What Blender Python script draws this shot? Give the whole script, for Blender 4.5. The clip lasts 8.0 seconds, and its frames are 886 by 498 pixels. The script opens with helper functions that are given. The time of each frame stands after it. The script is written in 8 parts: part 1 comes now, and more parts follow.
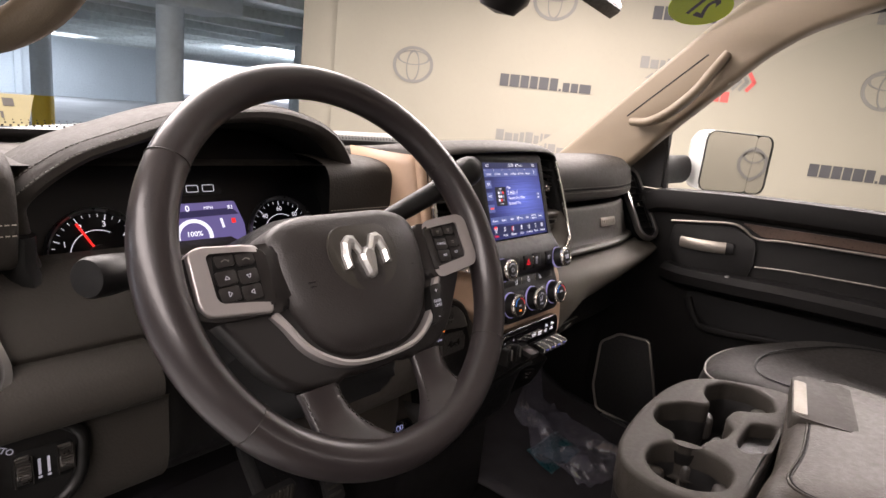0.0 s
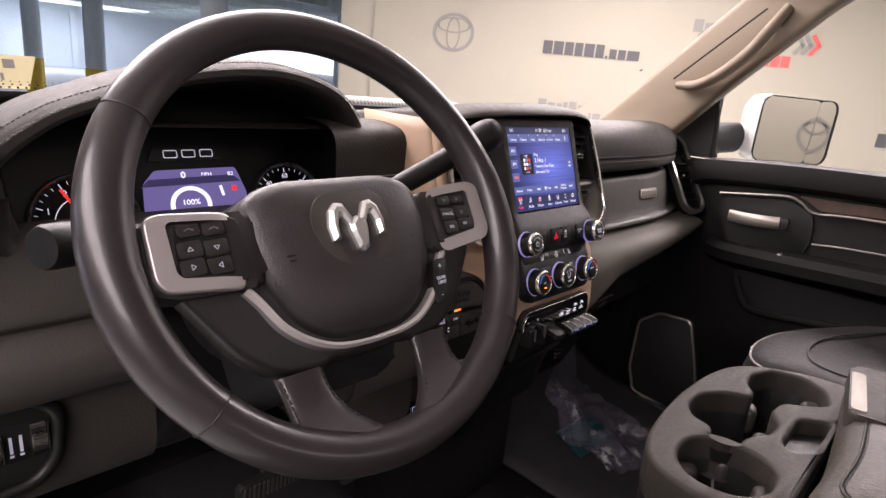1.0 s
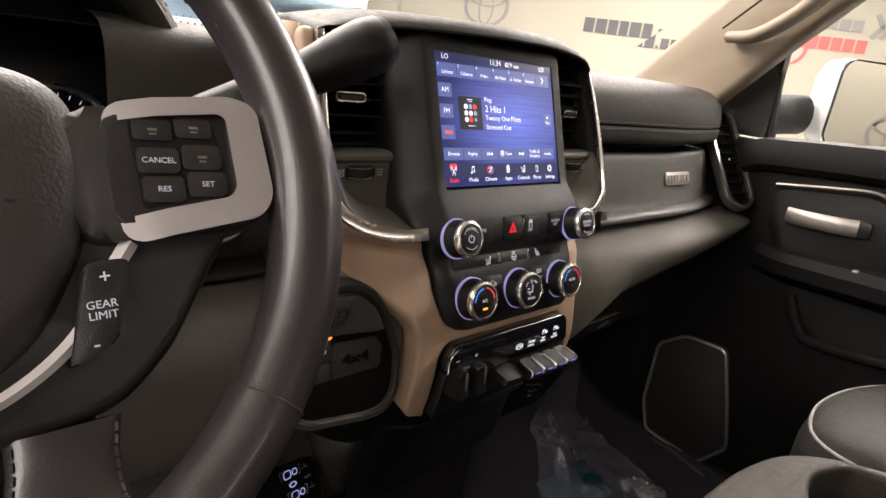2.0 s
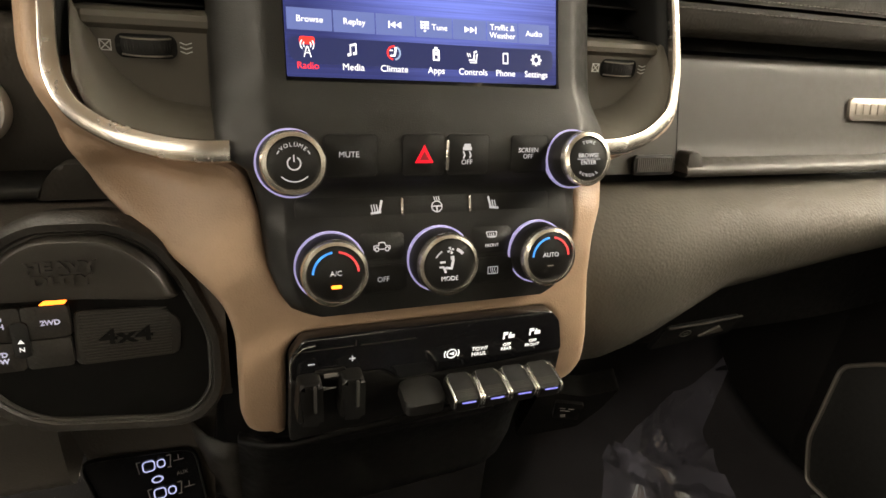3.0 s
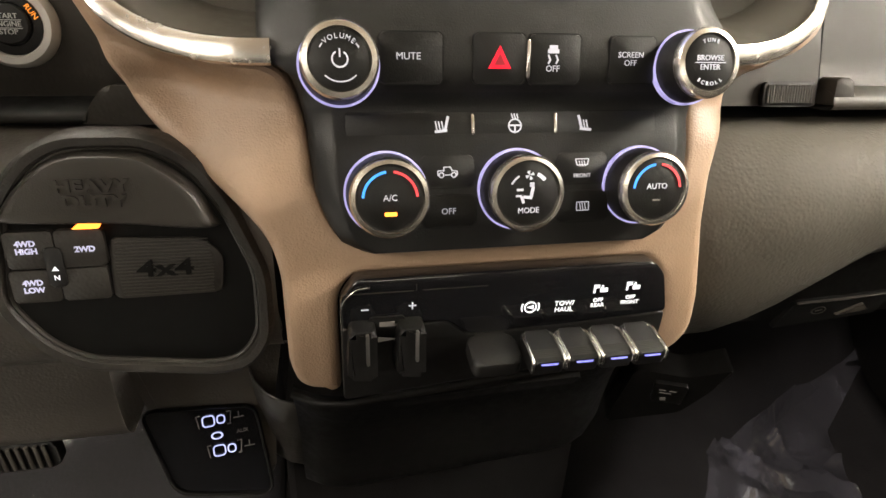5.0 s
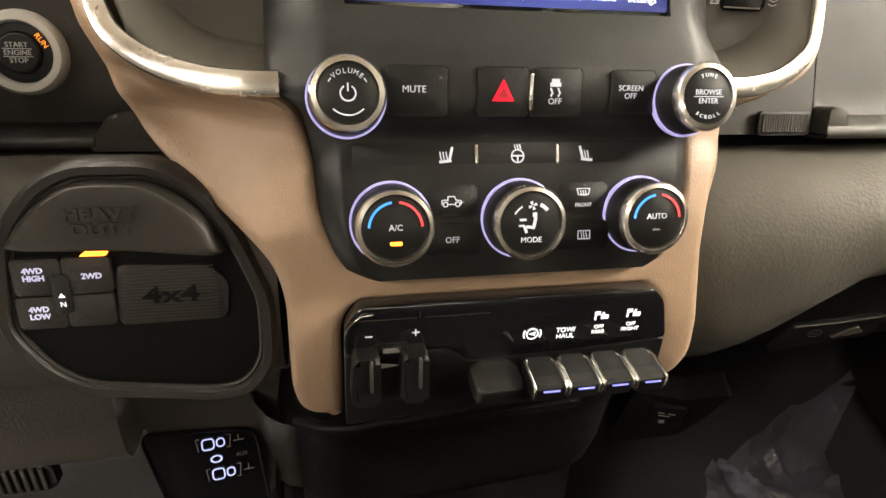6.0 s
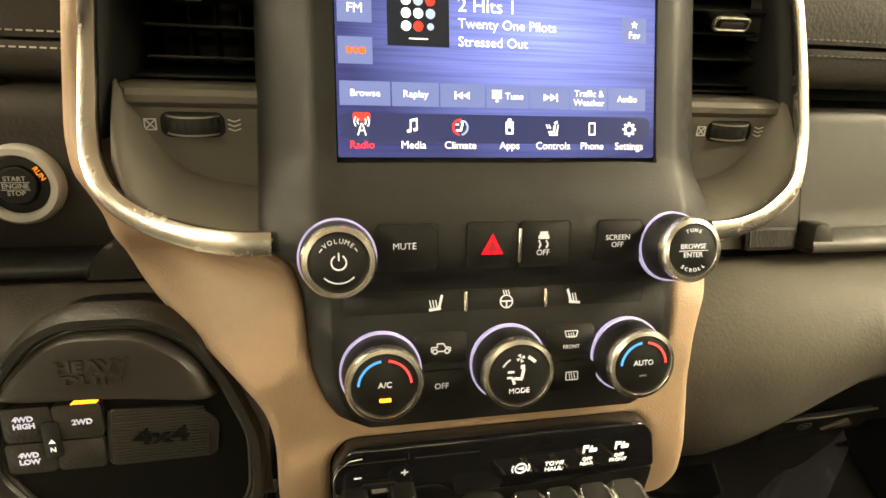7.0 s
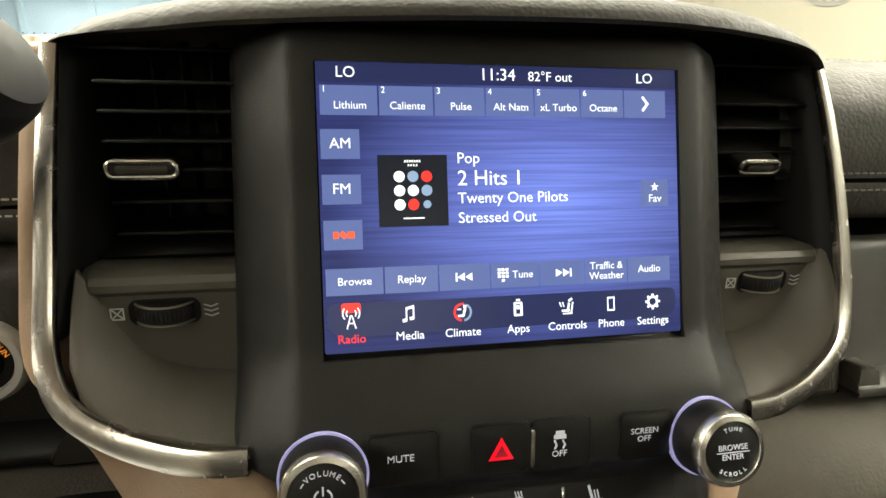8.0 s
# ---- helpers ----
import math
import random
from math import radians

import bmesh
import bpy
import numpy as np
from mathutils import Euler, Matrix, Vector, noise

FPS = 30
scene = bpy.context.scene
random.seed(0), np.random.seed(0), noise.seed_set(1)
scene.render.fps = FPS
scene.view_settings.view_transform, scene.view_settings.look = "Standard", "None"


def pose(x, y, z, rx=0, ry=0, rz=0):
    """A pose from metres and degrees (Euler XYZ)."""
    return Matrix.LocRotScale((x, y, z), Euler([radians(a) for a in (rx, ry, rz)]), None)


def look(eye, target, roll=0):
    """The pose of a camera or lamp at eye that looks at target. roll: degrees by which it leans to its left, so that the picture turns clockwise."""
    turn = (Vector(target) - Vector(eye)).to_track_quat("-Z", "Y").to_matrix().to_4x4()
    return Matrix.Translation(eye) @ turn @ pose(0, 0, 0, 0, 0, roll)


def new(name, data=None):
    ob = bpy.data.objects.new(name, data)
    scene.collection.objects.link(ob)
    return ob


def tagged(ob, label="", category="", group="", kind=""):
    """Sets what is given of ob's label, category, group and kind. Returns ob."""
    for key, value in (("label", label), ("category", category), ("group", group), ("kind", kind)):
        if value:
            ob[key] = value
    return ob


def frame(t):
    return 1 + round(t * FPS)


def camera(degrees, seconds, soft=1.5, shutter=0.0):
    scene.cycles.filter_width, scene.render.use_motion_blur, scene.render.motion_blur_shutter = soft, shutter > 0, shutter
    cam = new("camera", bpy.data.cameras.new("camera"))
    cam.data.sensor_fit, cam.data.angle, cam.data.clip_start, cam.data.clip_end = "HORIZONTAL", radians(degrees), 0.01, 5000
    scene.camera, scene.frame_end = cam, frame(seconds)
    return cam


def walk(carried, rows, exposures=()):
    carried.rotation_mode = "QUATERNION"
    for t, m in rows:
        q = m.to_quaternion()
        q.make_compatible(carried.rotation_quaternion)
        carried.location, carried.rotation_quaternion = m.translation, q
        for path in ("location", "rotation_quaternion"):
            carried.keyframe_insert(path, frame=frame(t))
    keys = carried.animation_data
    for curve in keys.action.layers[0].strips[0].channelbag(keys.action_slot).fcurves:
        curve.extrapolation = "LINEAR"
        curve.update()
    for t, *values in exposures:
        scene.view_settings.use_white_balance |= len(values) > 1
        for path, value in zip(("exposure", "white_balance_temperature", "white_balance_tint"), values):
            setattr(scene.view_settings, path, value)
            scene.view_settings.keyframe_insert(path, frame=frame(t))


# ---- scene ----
cam = camera(74.67, 8.0)
PATH = [
    (0, (-0.8550, -0.5334, 0.8329), (0.6662, 0.6821, 0.3762), 6.22),
    (0.5, (-0.8302, -0.5320, 0.8288), (0.5631, 0.7940, 0.2807), 5.60),
    (1, (-0.7834, -0.5216, 0.8200), (0.6280, 0.7798, 0.2593), 5.83),
    (1.2, (-0.7469, -0.5060, 0.8126), (0.6818, 0.7723, 0.2428), 6.50),
    (2.3, (-0.3223, -0.3924, 0.7326), (0.8432, 1.0906, 0.0678), 7.90),
    (2.5, (-0.2427, -0.3839, 0.7240), (0.7809, 1.1814, 0.0154), 7.27),
    (3, (-0.1217, -0.3643, 0.6943), (0.5606, 1.3215, -0.1378), 5.50),
    (3.5, (-0.0843, -0.3683, 0.6614), (0.4323, 1.3345, -0.2517), 4.28),
    (4, (-0.0675, -0.3432, 0.6367), (0.3480, 1.3770, -0.2953), 2.89),
    (4.5, (-0.0862, -0.3306, 0.6377), (0.2929, 1.4093, -0.2728), 2.34),
    (6, (-0.1019, -0.3300, 0.6493), (0.2991, 1.4414, -0.1882), 2.80),
    (6.5, (-0.1021, -0.3273, 0.6578), (0.3049, 1.4584, -0.1458), 3.02),
    (7, (-0.0966, -0.3070, 0.7128), (0.3178, 1.4860, -0.0705), 3.36),
    (7.2, (-0.0857, -0.2778, 0.7430), (0.3239, 1.5028, -0.0703), 3.55),
    (7.5, (-0.0797, -0.2593, 0.7613), (0.3118, 1.5674, 0.0473), 3.06),
    (8, (-0.0827, -0.2494, 0.7709), (0.3000, 1.5923, 0.0915), 2.02),
]
walk(cam, [(t, look(eye, target, roll)) for t, eye, target, roll in PATH], [(0, 0.08, 6400, 24), (1.2, 0.08, 6200, 29), (2.5, 0.6, 6800, 12), (3.5, 1.18, 7500, 10), (4.5, 1.36, 6800, 12), (6.5, 1.42, 7200, 10), (7, 1.44, 9100, 3), (7.5, 0.85, 8900, 1), (8, 0.58, 6850, 2)])

# ---- world and lamps ----
world = bpy.data.worlds.new("World")
scene.world = world
world.use_nodes = True
world.node_tree.nodes["Background"].inputs[0].default_value = (0.86, 0.93, 1.0, 1)
world.node_tree.nodes["Background"].inputs[1].default_value = 1.6
GROUND, CEIL = -0.82, 1.95


# area lights at ceiling height, placed for fill; no fixtures are modelled
def ceiling_fill(x, y, sx, sy, watts, colour=(1.0, 0.93, 0.82)):
    data = bpy.data.lights.new("ceiling_fill", "AREA")
    data.shape, data.size, data.size_y, data.energy, data.color = "RECTANGLE", sx, sy, watts, colour
    ob = new("ceiling_fill", data)
    ob.location = (x, y, CEIL - 0.06)
    return ob


ceiling_fill(2.2, 0.1, 1.0, 3.0, 175)
ceiling_fill(-2.5, -0.8, 1.6, 3.4, 165)
ceiling_fill(-0.2, 1.7, 2.4, 2.2, 170)
ceiling_fill(1.6, -5.4, 4.0, 0.6, 85)
# background fill added to brighten the garage ceiling and far wall
ceiling_fill(-9.0, 9.0, 5.0, 3.0, 700, (0.85, 0.94, 1.0))
ceiling_fill(13.0, 17.0, 6.0, 4.0, 900, (0.85, 0.94, 1.0))
ceiling_fill(-2.0, 27.0, 22.0, 2.4, 1000, (0.85, 0.94, 1.0))

# ---- materials ----
MATS = {}


def mat(name, colour, rough=0.5, metal=0.0, grain=0.0, scale=600.0, vary=0.12, vscale=6.0, spec=0.5, coat=0.0, emit=None, power=0.0, cells=False, rvary=0.08):
    """A procedural surface: colour varied at two scales, roughness varied, fine relief."""
    if name in MATS:
        return MATS[name]
    m = bpy.data.materials.new(name)
    m.use_nodes = True
    nt = m.node_tree
    b = nt.nodes["Principled BSDF"]
    b.inputs["Roughness"].default_value = rough
    b.inputs["Metallic"].default_value = metal
    b.inputs["Specular IOR Level"].default_value = spec
    b.inputs["Coat Weight"].default_value = coat
    b.inputs["Coat Roughness"].default_value = 0.08
    co = nt.nodes.new("ShaderNodeTexCoord")
    n1 = nt.nodes.new("ShaderNodeTexNoise")
    n1.inputs["Scale"].default_value = vscale
    n1.inputs["Detail"].default_value = 6
    n2 = nt.nodes.new("ShaderNodeTexNoise")
    n2.inputs["Scale"].default_value = vscale * 23
    n2.inputs["Detail"].default_value = 3
    mx = nt.nodes.new("ShaderNodeMath")
    mx.operation = "ADD"
    ramp = nt.nodes.new("ShaderNodeMapRange")
    ramp.inputs["From Min"].default_value, ramp.inputs["From Max"].default_value = 0.6, 1.4
    ramp.inputs["To Min"].default_value, ramp.inputs["To Max"].default_value = 1 - vary, 1 + vary
    mul = nt.nodes.new("ShaderNodeVectorMath")
    mul.operation = "SCALE"
    mul.inputs[0].default_value = colour
    for n in (n1, n2):
        nt.links.new(co.outputs["Object"], n.inputs["Vector"])
    nt.links.new(n1.outputs[0], mx.inputs[0])
    nt.links.new(n2.outputs[0], mx.inputs[1])
    nt.links.new(mx.outputs[0], ramp.inputs["Value"])
    nt.links.new(ramp.outputs[0], mul.inputs["Scale"])
    nt.links.new(mul.outputs[0], b.inputs["Base Color"])
    if rvary:
        rr_ = nt.nodes.new("ShaderNodeMapRange")
        rr_.inputs["From Min"].default_value, rr_.inputs["From Max"].default_value = 0.3, 0.7
        rr_.inputs["To Min"].default_value, rr_.inputs["To Max"].default_value = max(0.02, rough - rvary), rough + rvary
        nt.links.new(n2.outputs[0], rr_.inputs["Value"])
        nt.links.new(rr_.outputs[0], b.inputs["Roughness"])
    if grain:
        if cells:
            g = nt.nodes.new("ShaderNodeTexVoronoi")
            g.feature = "SMOOTH_F1"
        else:
            g = nt.nodes.new("ShaderNodeTexNoise")
            g.inputs["Detail"].default_value = 4
        g.inputs["Scale"].default_value = scale
        nt.links.new(co.outputs["Object"], g.inputs["Vector"])
        bp = nt.nodes.new("ShaderNodeBump")
        bp.inputs["Strength"].default_value = grain
        bp.inputs["Distance"].default_value = 0.0006
        nt.links.new(g.outputs[0], bp.inputs["Height"])
        nt.links.new(bp.outputs[0], b.inputs["Normal"])
    if emit:
        b.inputs["Emission Color"].default_value = (*emit, 1)
        b.inputs["Emission Strength"].default_value = power
    MATS[name] = m
    return m


LEATHER = mat("dash_leather", (0.034, 0.0305, 0.0262), 0.6, grain=0.55, scale=420, cells=True, vary=0.1, spec=0.25)
PADLEATHER = mat("pad_leather", (0.092, 0.084, 0.071), 0.62, grain=0.5, scale=420, cells=True, vary=0.1, spec=0.16)
PLASTIC = mat("black_plastic", (0.0055, 0.0052, 0.005), 0.46, grain=0.3, scale=1500, vary=0.1, spec=0.45)
SOFT = mat("soft_touch_black", (0.0050, 0.0048, 0.0046), 0.44, grain=0.25, scale=1200, vary=0.08, spec=0.34)
BEZEL = mat("bezel_black", (0.0100, 0.0096, 0.0086), 0.47, grain=0.25, scale=1200, vary=0.08, spec=0.34)
BOWL = mat("grey_plastic", (0.038, 0.034, 0.028), 0.5, grain=0.2, scale=1500)
GLOSS = mat("piano_black", (0.006, 0.006, 0.007), 0.10, coat=0.6, vary=0.0, rvary=0)
# near-black for gaps and recesses, where its colour stands in for shade
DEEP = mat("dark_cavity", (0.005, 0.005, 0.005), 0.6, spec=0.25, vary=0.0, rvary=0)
TAN = mat("tan_soft_trim", (0.36, 0.245, 0.165), 0.46, grain=0.35, scale=900, cells=True, vary=0.07)
EMBLEM = mat("emblem_silver", (0.78, 0.77, 0.75), 0.30, metal=0.8, vary=0.01, rvary=0)
BLUELAMP = mat("blue_lamp_bar", (0.10, 0.10, 0.4), 0.5, emit=(0.22, 0.25, 0.95), power=0.42)
TRIMCHROME = mat("trim_chrome", (0.74, 0.69, 0.64), 0.25, metal=1.0, vary=0.03, rvary=0.03)
CHROME = mat("satin_chrome", (0.82, 0.79, 0.74), 0.22, metal=1.0, vary=0.01, rvary=0)
SILVER = mat("brushed_silver", (0.43, 0.415, 0.40), 0.30, metal=0.95, vary=0.0, rvary=0)
SPOKESILVER = mat("spoke_silver", (0.50, 0.47, 0.465), 0.36, metal=0.6, vary=0.02, rvary=0.02)
SATINBAR = mat("satin_silver_bar", (0.62, 0.60, 0.57), 0.42, metal=0.45, vary=0.03, rvary=0.02)
DARKMETAL = mat("dark_satin_metal", (0.20, 0.19, 0.18), 0.32, metal=1.0)
RIMLEATHER = mat("wheel_leather", (0.0255, 0.0212, 0.0215), 0.34, coat=0.22, grain=0.12, scale=900, cells=True, vary=0.06, rvary=0.04)
HUBSKIN = mat("airbag_skin", (0.026, 0.0225, 0.0215), 0.44, grain=0.35, scale=650, cells=True, vary=0.12)
DOORSKIN = mat("door_plastic", (0.0068, 0.0064, 0.0062), 0.6, spec=0.14, grain=0.4, scale=500, cells=True)
CONSOLE = mat("console_grey", (0.0190, 0.0165, 0.0134), 0.66, spec=0.2, grain=0.35, scale=700, cells=True, vary=0.08)
VINYL = mat("grey_vinyl", (0.025, 0.0212, 0.0172), 0.5, spec=0.3, grain=0.45, scale=380, cells=True, vary=0.08)
SEATSKIN = mat("seat_leather", (0.0100, 0.0090, 0.0082), 0.66, spec=0.18, grain=0.4, scale=400, cells=True)
CARPET = mat("carpet", (0.006, 0.0055, 0.0055), 0.95, spec=0.08, grain=1.0, scale=900, vary=0.5, vscale=40)
KNEE = mat("knee_panel", (0.020, 0.0175, 0.015), 0.5, grain=0.4, scale=600, cells=True)
SPOKE = mat("spoke_plastic", (0.0150, 0.0128, 0.0122), 0.42, grain=0.15, scale=1200, vary=0.08)
# lighter tone for the raised, lit parts of the transfer case panel
PANELSHEEN = mat("panel_sheen", (0.036, 0.0325, 0.0285), 0.36, spec=0.5, grain=0.2, scale=1200, vary=0.06)
KNEECOVER = mat("knee_cover_grey", (0.062, 0.053, 0.045), 0.55, grain=0.4, scale=600, cells=True, vary=0.08)
THREAD = mat("thread", (0.16, 0.15, 0.14), 0.8)
PALETHREAD = mat("pale_thread", (0.42, 0.38, 0.33), 0.8)
WOOD = mat("dark_wood", (0.045, 0.028, 0.020), 0.35, vary=0.5, vscale=14, coat=0.3)
LAVINK = mat("backlit_lavender", (0.5, 0.5, 0.62), 0.6, emit=(0.60, 0.62, 0.95), power=0.22)
USBINK = mat("usb_lavender", (0.4, 0.42, 0.6), 0.6, emit=(0.50, 0.56, 1.0), power=0.42)
WHITEINK = mat("backlit_white", (0.42, 0.42, 0.46), 0.6, emit=(0.80, 0.84, 1.0), power=0.15)
PALEINK = mat("pale_ink", (0.55, 0.55, 0.55), 0.6)
DULLINK = mat("dull_ink", (0.16, 0.15, 0.14), 0.6)
GLOWINK = mat("glowing_white", (0.8, 0.8, 0.8), 0.6, emit=(0.86, 0.90, 1.0), power=0.38)
REDLIT = mat("red_lamp", (0.25, 0.005, 0.01), 0.5, emit=(1.0, 0.0, 0.02), power=0.62)
REDINK = mat("red_arc", (0.6, 0.05, 0.06), 0.5, emit=(0.9, 0.05, 0.06), power=0.35)
BLUEINK = mat("blue_arc", (0.03, 0.22, 0.7), 0.5, emit=(0.03, 0.25, 0.9), power=0.45)
AMBER = mat("amber_lamp", (0.6, 0.22, 0.02), 0.5, emit=(1.0, 0.216, 0.025), power=2.0)
AMBERTEXT = mat("amber_text", (0.6, 0.2, 0.03), 0.5, emit=(1.0, 0.30, 0.03), power=0.5)
HALO = mat("lavender_light_ring", (0.35, 0.33, 0.6), 0.5, emit=(0.42, 0.40, 0.85), power=0.24)
GREENLIT = mat("green_lamp", (0.02, 0.4, 0.05), 0.5, emit=(0.03, 0.8, 0.08), power=0.8)
WHITEPAINT = mat("white_body_paint", (0.80, 0.80, 0.79), 0.2, coat=0.6, vary=0.02)
PLATEGREY = mat("badge_metal", (0.36, 0.33, 0.29), 0.38, metal=0.8, vary=0.03, rvary=0.02)
RUBBER = mat("rubber", (0.012, 0.012, 0.012), 0.7)
MIRROR = mat("mirror_glass", (0.88, 0.87, 0.86), 0.02, metal=1.0, vary=0.0, rvary=0)
WALLPAINT = mat("cream_wall", (0.345, 0.320, 0.258), 0.7, vary=0.04, vscale=1.5, grain=0.1, scale=60)
SIGNGREY = mat("sign_grey", (0.225, 0.218, 0.205), 0.6)
SIGNDARK = mat("sign_dark", (0.075, 0.075, 0.08), 0.6)
SIGNRED = mat("sign_red", (0.62, 0.10, 0.09), 0.6)
GARAGEWHITE = mat("garage_white", (0.62, 0.68, 0.71), 0.75, vary=0.1, vscale=0.6)
GARAGECEIL = mat("garage_ceiling", (0.66, 0.71, 0.70), 0.35, vary=0.2, vscale=0.5)
GARAGEFLOOR = mat("garage_floor", (0.46, 0.47, 0.47), 0.5, vary=0.25, vscale=0.8)
YELLOW = mat("yellow_paint", (0.72, 0.47, 0.03), 0.5)
TAGPAPER = mat("yellow_paper", (0.52, 0.46, 0.27), 0.8, vary=0.04)
LIME = mat("lime_sticker", (0.48, 0.62, 0.02), 0.5, vary=0.03)
HEADLINER = mat("headliner", (0.42, 0.34, 0.26), 0.9, grain=0.3, scale=900)
PILLAR = mat("tan_pillar_plastic", (0.175, 0.137, 0.092), 0.55, grain=0.3, scale=700, cells=True, vary=0.06)
NEEDLE = mat("needle_red", (0.7, 0.02, 0.02), 0.4, emit=(1.0, 0.03, 0.02), power=0.9)


def clear(name, colour, rough, ior):
    m = bpy.data.materials.new(name)
    m.use_nodes = True
    b = m.node_tree.nodes["Principled BSDF"]
    b.inputs["Base Color"].default_value = (*colour, 1)
    b.inputs["Roughness"].default_value = rough
    b.inputs["IOR"].default_value = ior
    b.inputs["Transmission Weight"].default_value = 1.0
    return m


GLASS = clear("clear_glass", (0.96, 0.98, 0.97), 0.0, 1.01)


def film_plastic(lo, hi, shine, crinkle):
    """Thin clear floor film: mostly see-through, with a milky share in the folds and a crinkled shine."""
    m = bpy.data.materials.new("clear_film")
    m.use_nodes = True
    nt = m.node_tree
    nt.nodes.remove(nt.nodes["Principled BSDF"])
    out = nt.nodes["Material Output"]
    co = nt.nodes.new("ShaderNodeTexCoord")
    fold = nt.nodes.new("ShaderNodeTexNoise")
    fold.inputs["Scale"].default_value = 9
    fold.inputs["Detail"].default_value = 5
    fold.inputs["Distortion"].default_value = 1.6
    ar = nt.nodes.new("ShaderNodeMapRange")
    ar.inputs["From Min"].default_value, ar.inputs["From Max"].default_value = 0.45, 0.72
    ar.inputs["To Min"].default_value, ar.inputs["To Max"].default_value = lo, hi
    n = nt.nodes.new("ShaderNodeTexNoise")
    n.inputs["Scale"].default_value = 22
    n.inputs["Distortion"].default_value = 1.5
    bp = nt.nodes.new("ShaderNodeBump")
    bp.inputs["Strength"].default_value = crinkle
    bp.inputs["Distance"].default_value = 0.012
    clear_ = nt.nodes.new("ShaderNodeBsdfTransparent")
    milk = nt.nodes.new("ShaderNodeBsdfDiffuse")
    milk.inputs["Color"].default_value = (0.68, 0.66, 0.86, 1)
    gloss = nt.nodes.new("ShaderNodeBsdfGlossy")
    gloss.inputs["Roughness"].default_value = 0.07
    lw = nt.nodes.new("ShaderNodeLayerWeight")
    lw.inputs["Blend"].default_value = 0.25
    sheen = nt.nodes.new("ShaderNodeMapRange")
    sheen.inputs["To Min"].default_value, sheen.inputs["To Max"].default_value = shine, 4 * shine
    a = nt.nodes.new("ShaderNodeMixShader")
    b = nt.nodes.new("ShaderNodeMixShader")
    L = nt.links.new
    L(co.outputs["Object"], fold.inputs["Vector"])
    L(co.outputs["Object"], n.inputs["Vector"])
    L(fold.outputs[0], ar.inputs["Value"])
    L(n.outputs[0], bp.inputs["Height"])
    L(bp.outputs[0], gloss.inputs["Normal"])
    L(ar.outputs[0], a.inputs[0])
    L(clear_.outputs[0], a.inputs[1])
    L(milk.outputs[0], a.inputs[2])
    L(lw.outputs["Facing"], sheen.inputs["Value"])
    L(sheen.outputs[0], b.inputs[0])
    L(a.outputs[0], b.inputs[1])
    L(gloss.outputs[0], b.inputs[2])
    L(b.outputs[0], out.inputs["Surface"])
    return m


FILM = film_plastic(0.10, 0.22, 0.16, 0.06)
THINFILM = film_plastic(0.003, 0.016, 0.012, 0.3)


def screen_glow():
    """The lit display: brushed blue, brighter to the middle, with fine level streaks."""
    m = bpy.data.materials.new("display_blue")
    m.use_nodes = True
    nt = m.node_tree
    b = nt.nodes["Principled BSDF"]
    b.inputs["Base Color"].default_value = (0.004, 0.004, 0.006, 1)
    b.inputs["Roughness"].default_value = 0.3
    b.inputs["Specular IOR Level"].default_value = 0.2
    co = nt.nodes.new("ShaderNodeTexCoord")
    st = nt.nodes.new("ShaderNodeMapping")
    st.inputs["Scale"].default_value = (14, 900, 900)
    n = nt.nodes.new("ShaderNodeTexNoise")
    n.inputs["Scale"].default_value = 1.0
    n.inputs["Detail"].default_value = 3
    nt.links.new(co.outputs["Object"], st.inputs["Vector"])
    nt.links.new(st.outputs[0], n.inputs["Vector"])
    off = nt.nodes.new("ShaderNodeVectorMath")
    off.operation = "SUBTRACT"
    off.inputs[1].default_value = (0.022, 0.0, 0.700)
    sc = nt.nodes.new("ShaderNodeVectorMath")
    sc.operation = "MULTIPLY"
    sc.inputs[1].default_value = (9.5, 0.0, 15.0)
    ln = nt.nodes.new("ShaderNodeVectorMath")
    ln.operation = "LENGTH"
    nt.links.new(co.outputs["Object"], off.inputs[0])
    nt.links.new(off.outputs[0], sc.inputs[0])
    nt.links.new(sc.outputs[0], ln.inputs[0])
    ramp = nt.nodes.new("ShaderNodeValToRGB")
    ramp.color_ramp.elements[0].position, ramp.color_ramp.elements[0].color = 0.0, (0.155, 0.215, 0.70, 1)
    ramp.color_ramp.elements[1].position, ramp.color_ramp.elements[1].color = 1.0, (0.022, 0.028, 0.115, 1)
    mid = ramp.color_ramp.elements.new(0.45)
    mid.color = (0.095, 0.125, 0.43, 1)
    nt.links.new(ln.outputs["Value"], ramp.inputs[0])
    rng = nt.nodes.new("ShaderNodeMapRange")
    rng.inputs["From Min"].default_value, rng.inputs["From Max"].default_value = 0.35, 0.65
    rng.inputs["To Min"].default_value, rng.inputs["To Max"].default_value = 0.82, 1.18
    nt.links.new(n.outputs[0], rng.inputs["Value"])
    nt.links.new(ramp.outputs[0], b.inputs["Emission Color"])
    nt.links.new(rng.outputs[0], b.inputs["Emission Strength"])
    return m


DISPLAY = screen_glow()


def lit(name, colour, power=1.0):
    return mat(name, tuple(0.3 * c for c in colour), 0.3, emit=colour, power=power, vary=0.0, rvary=0)


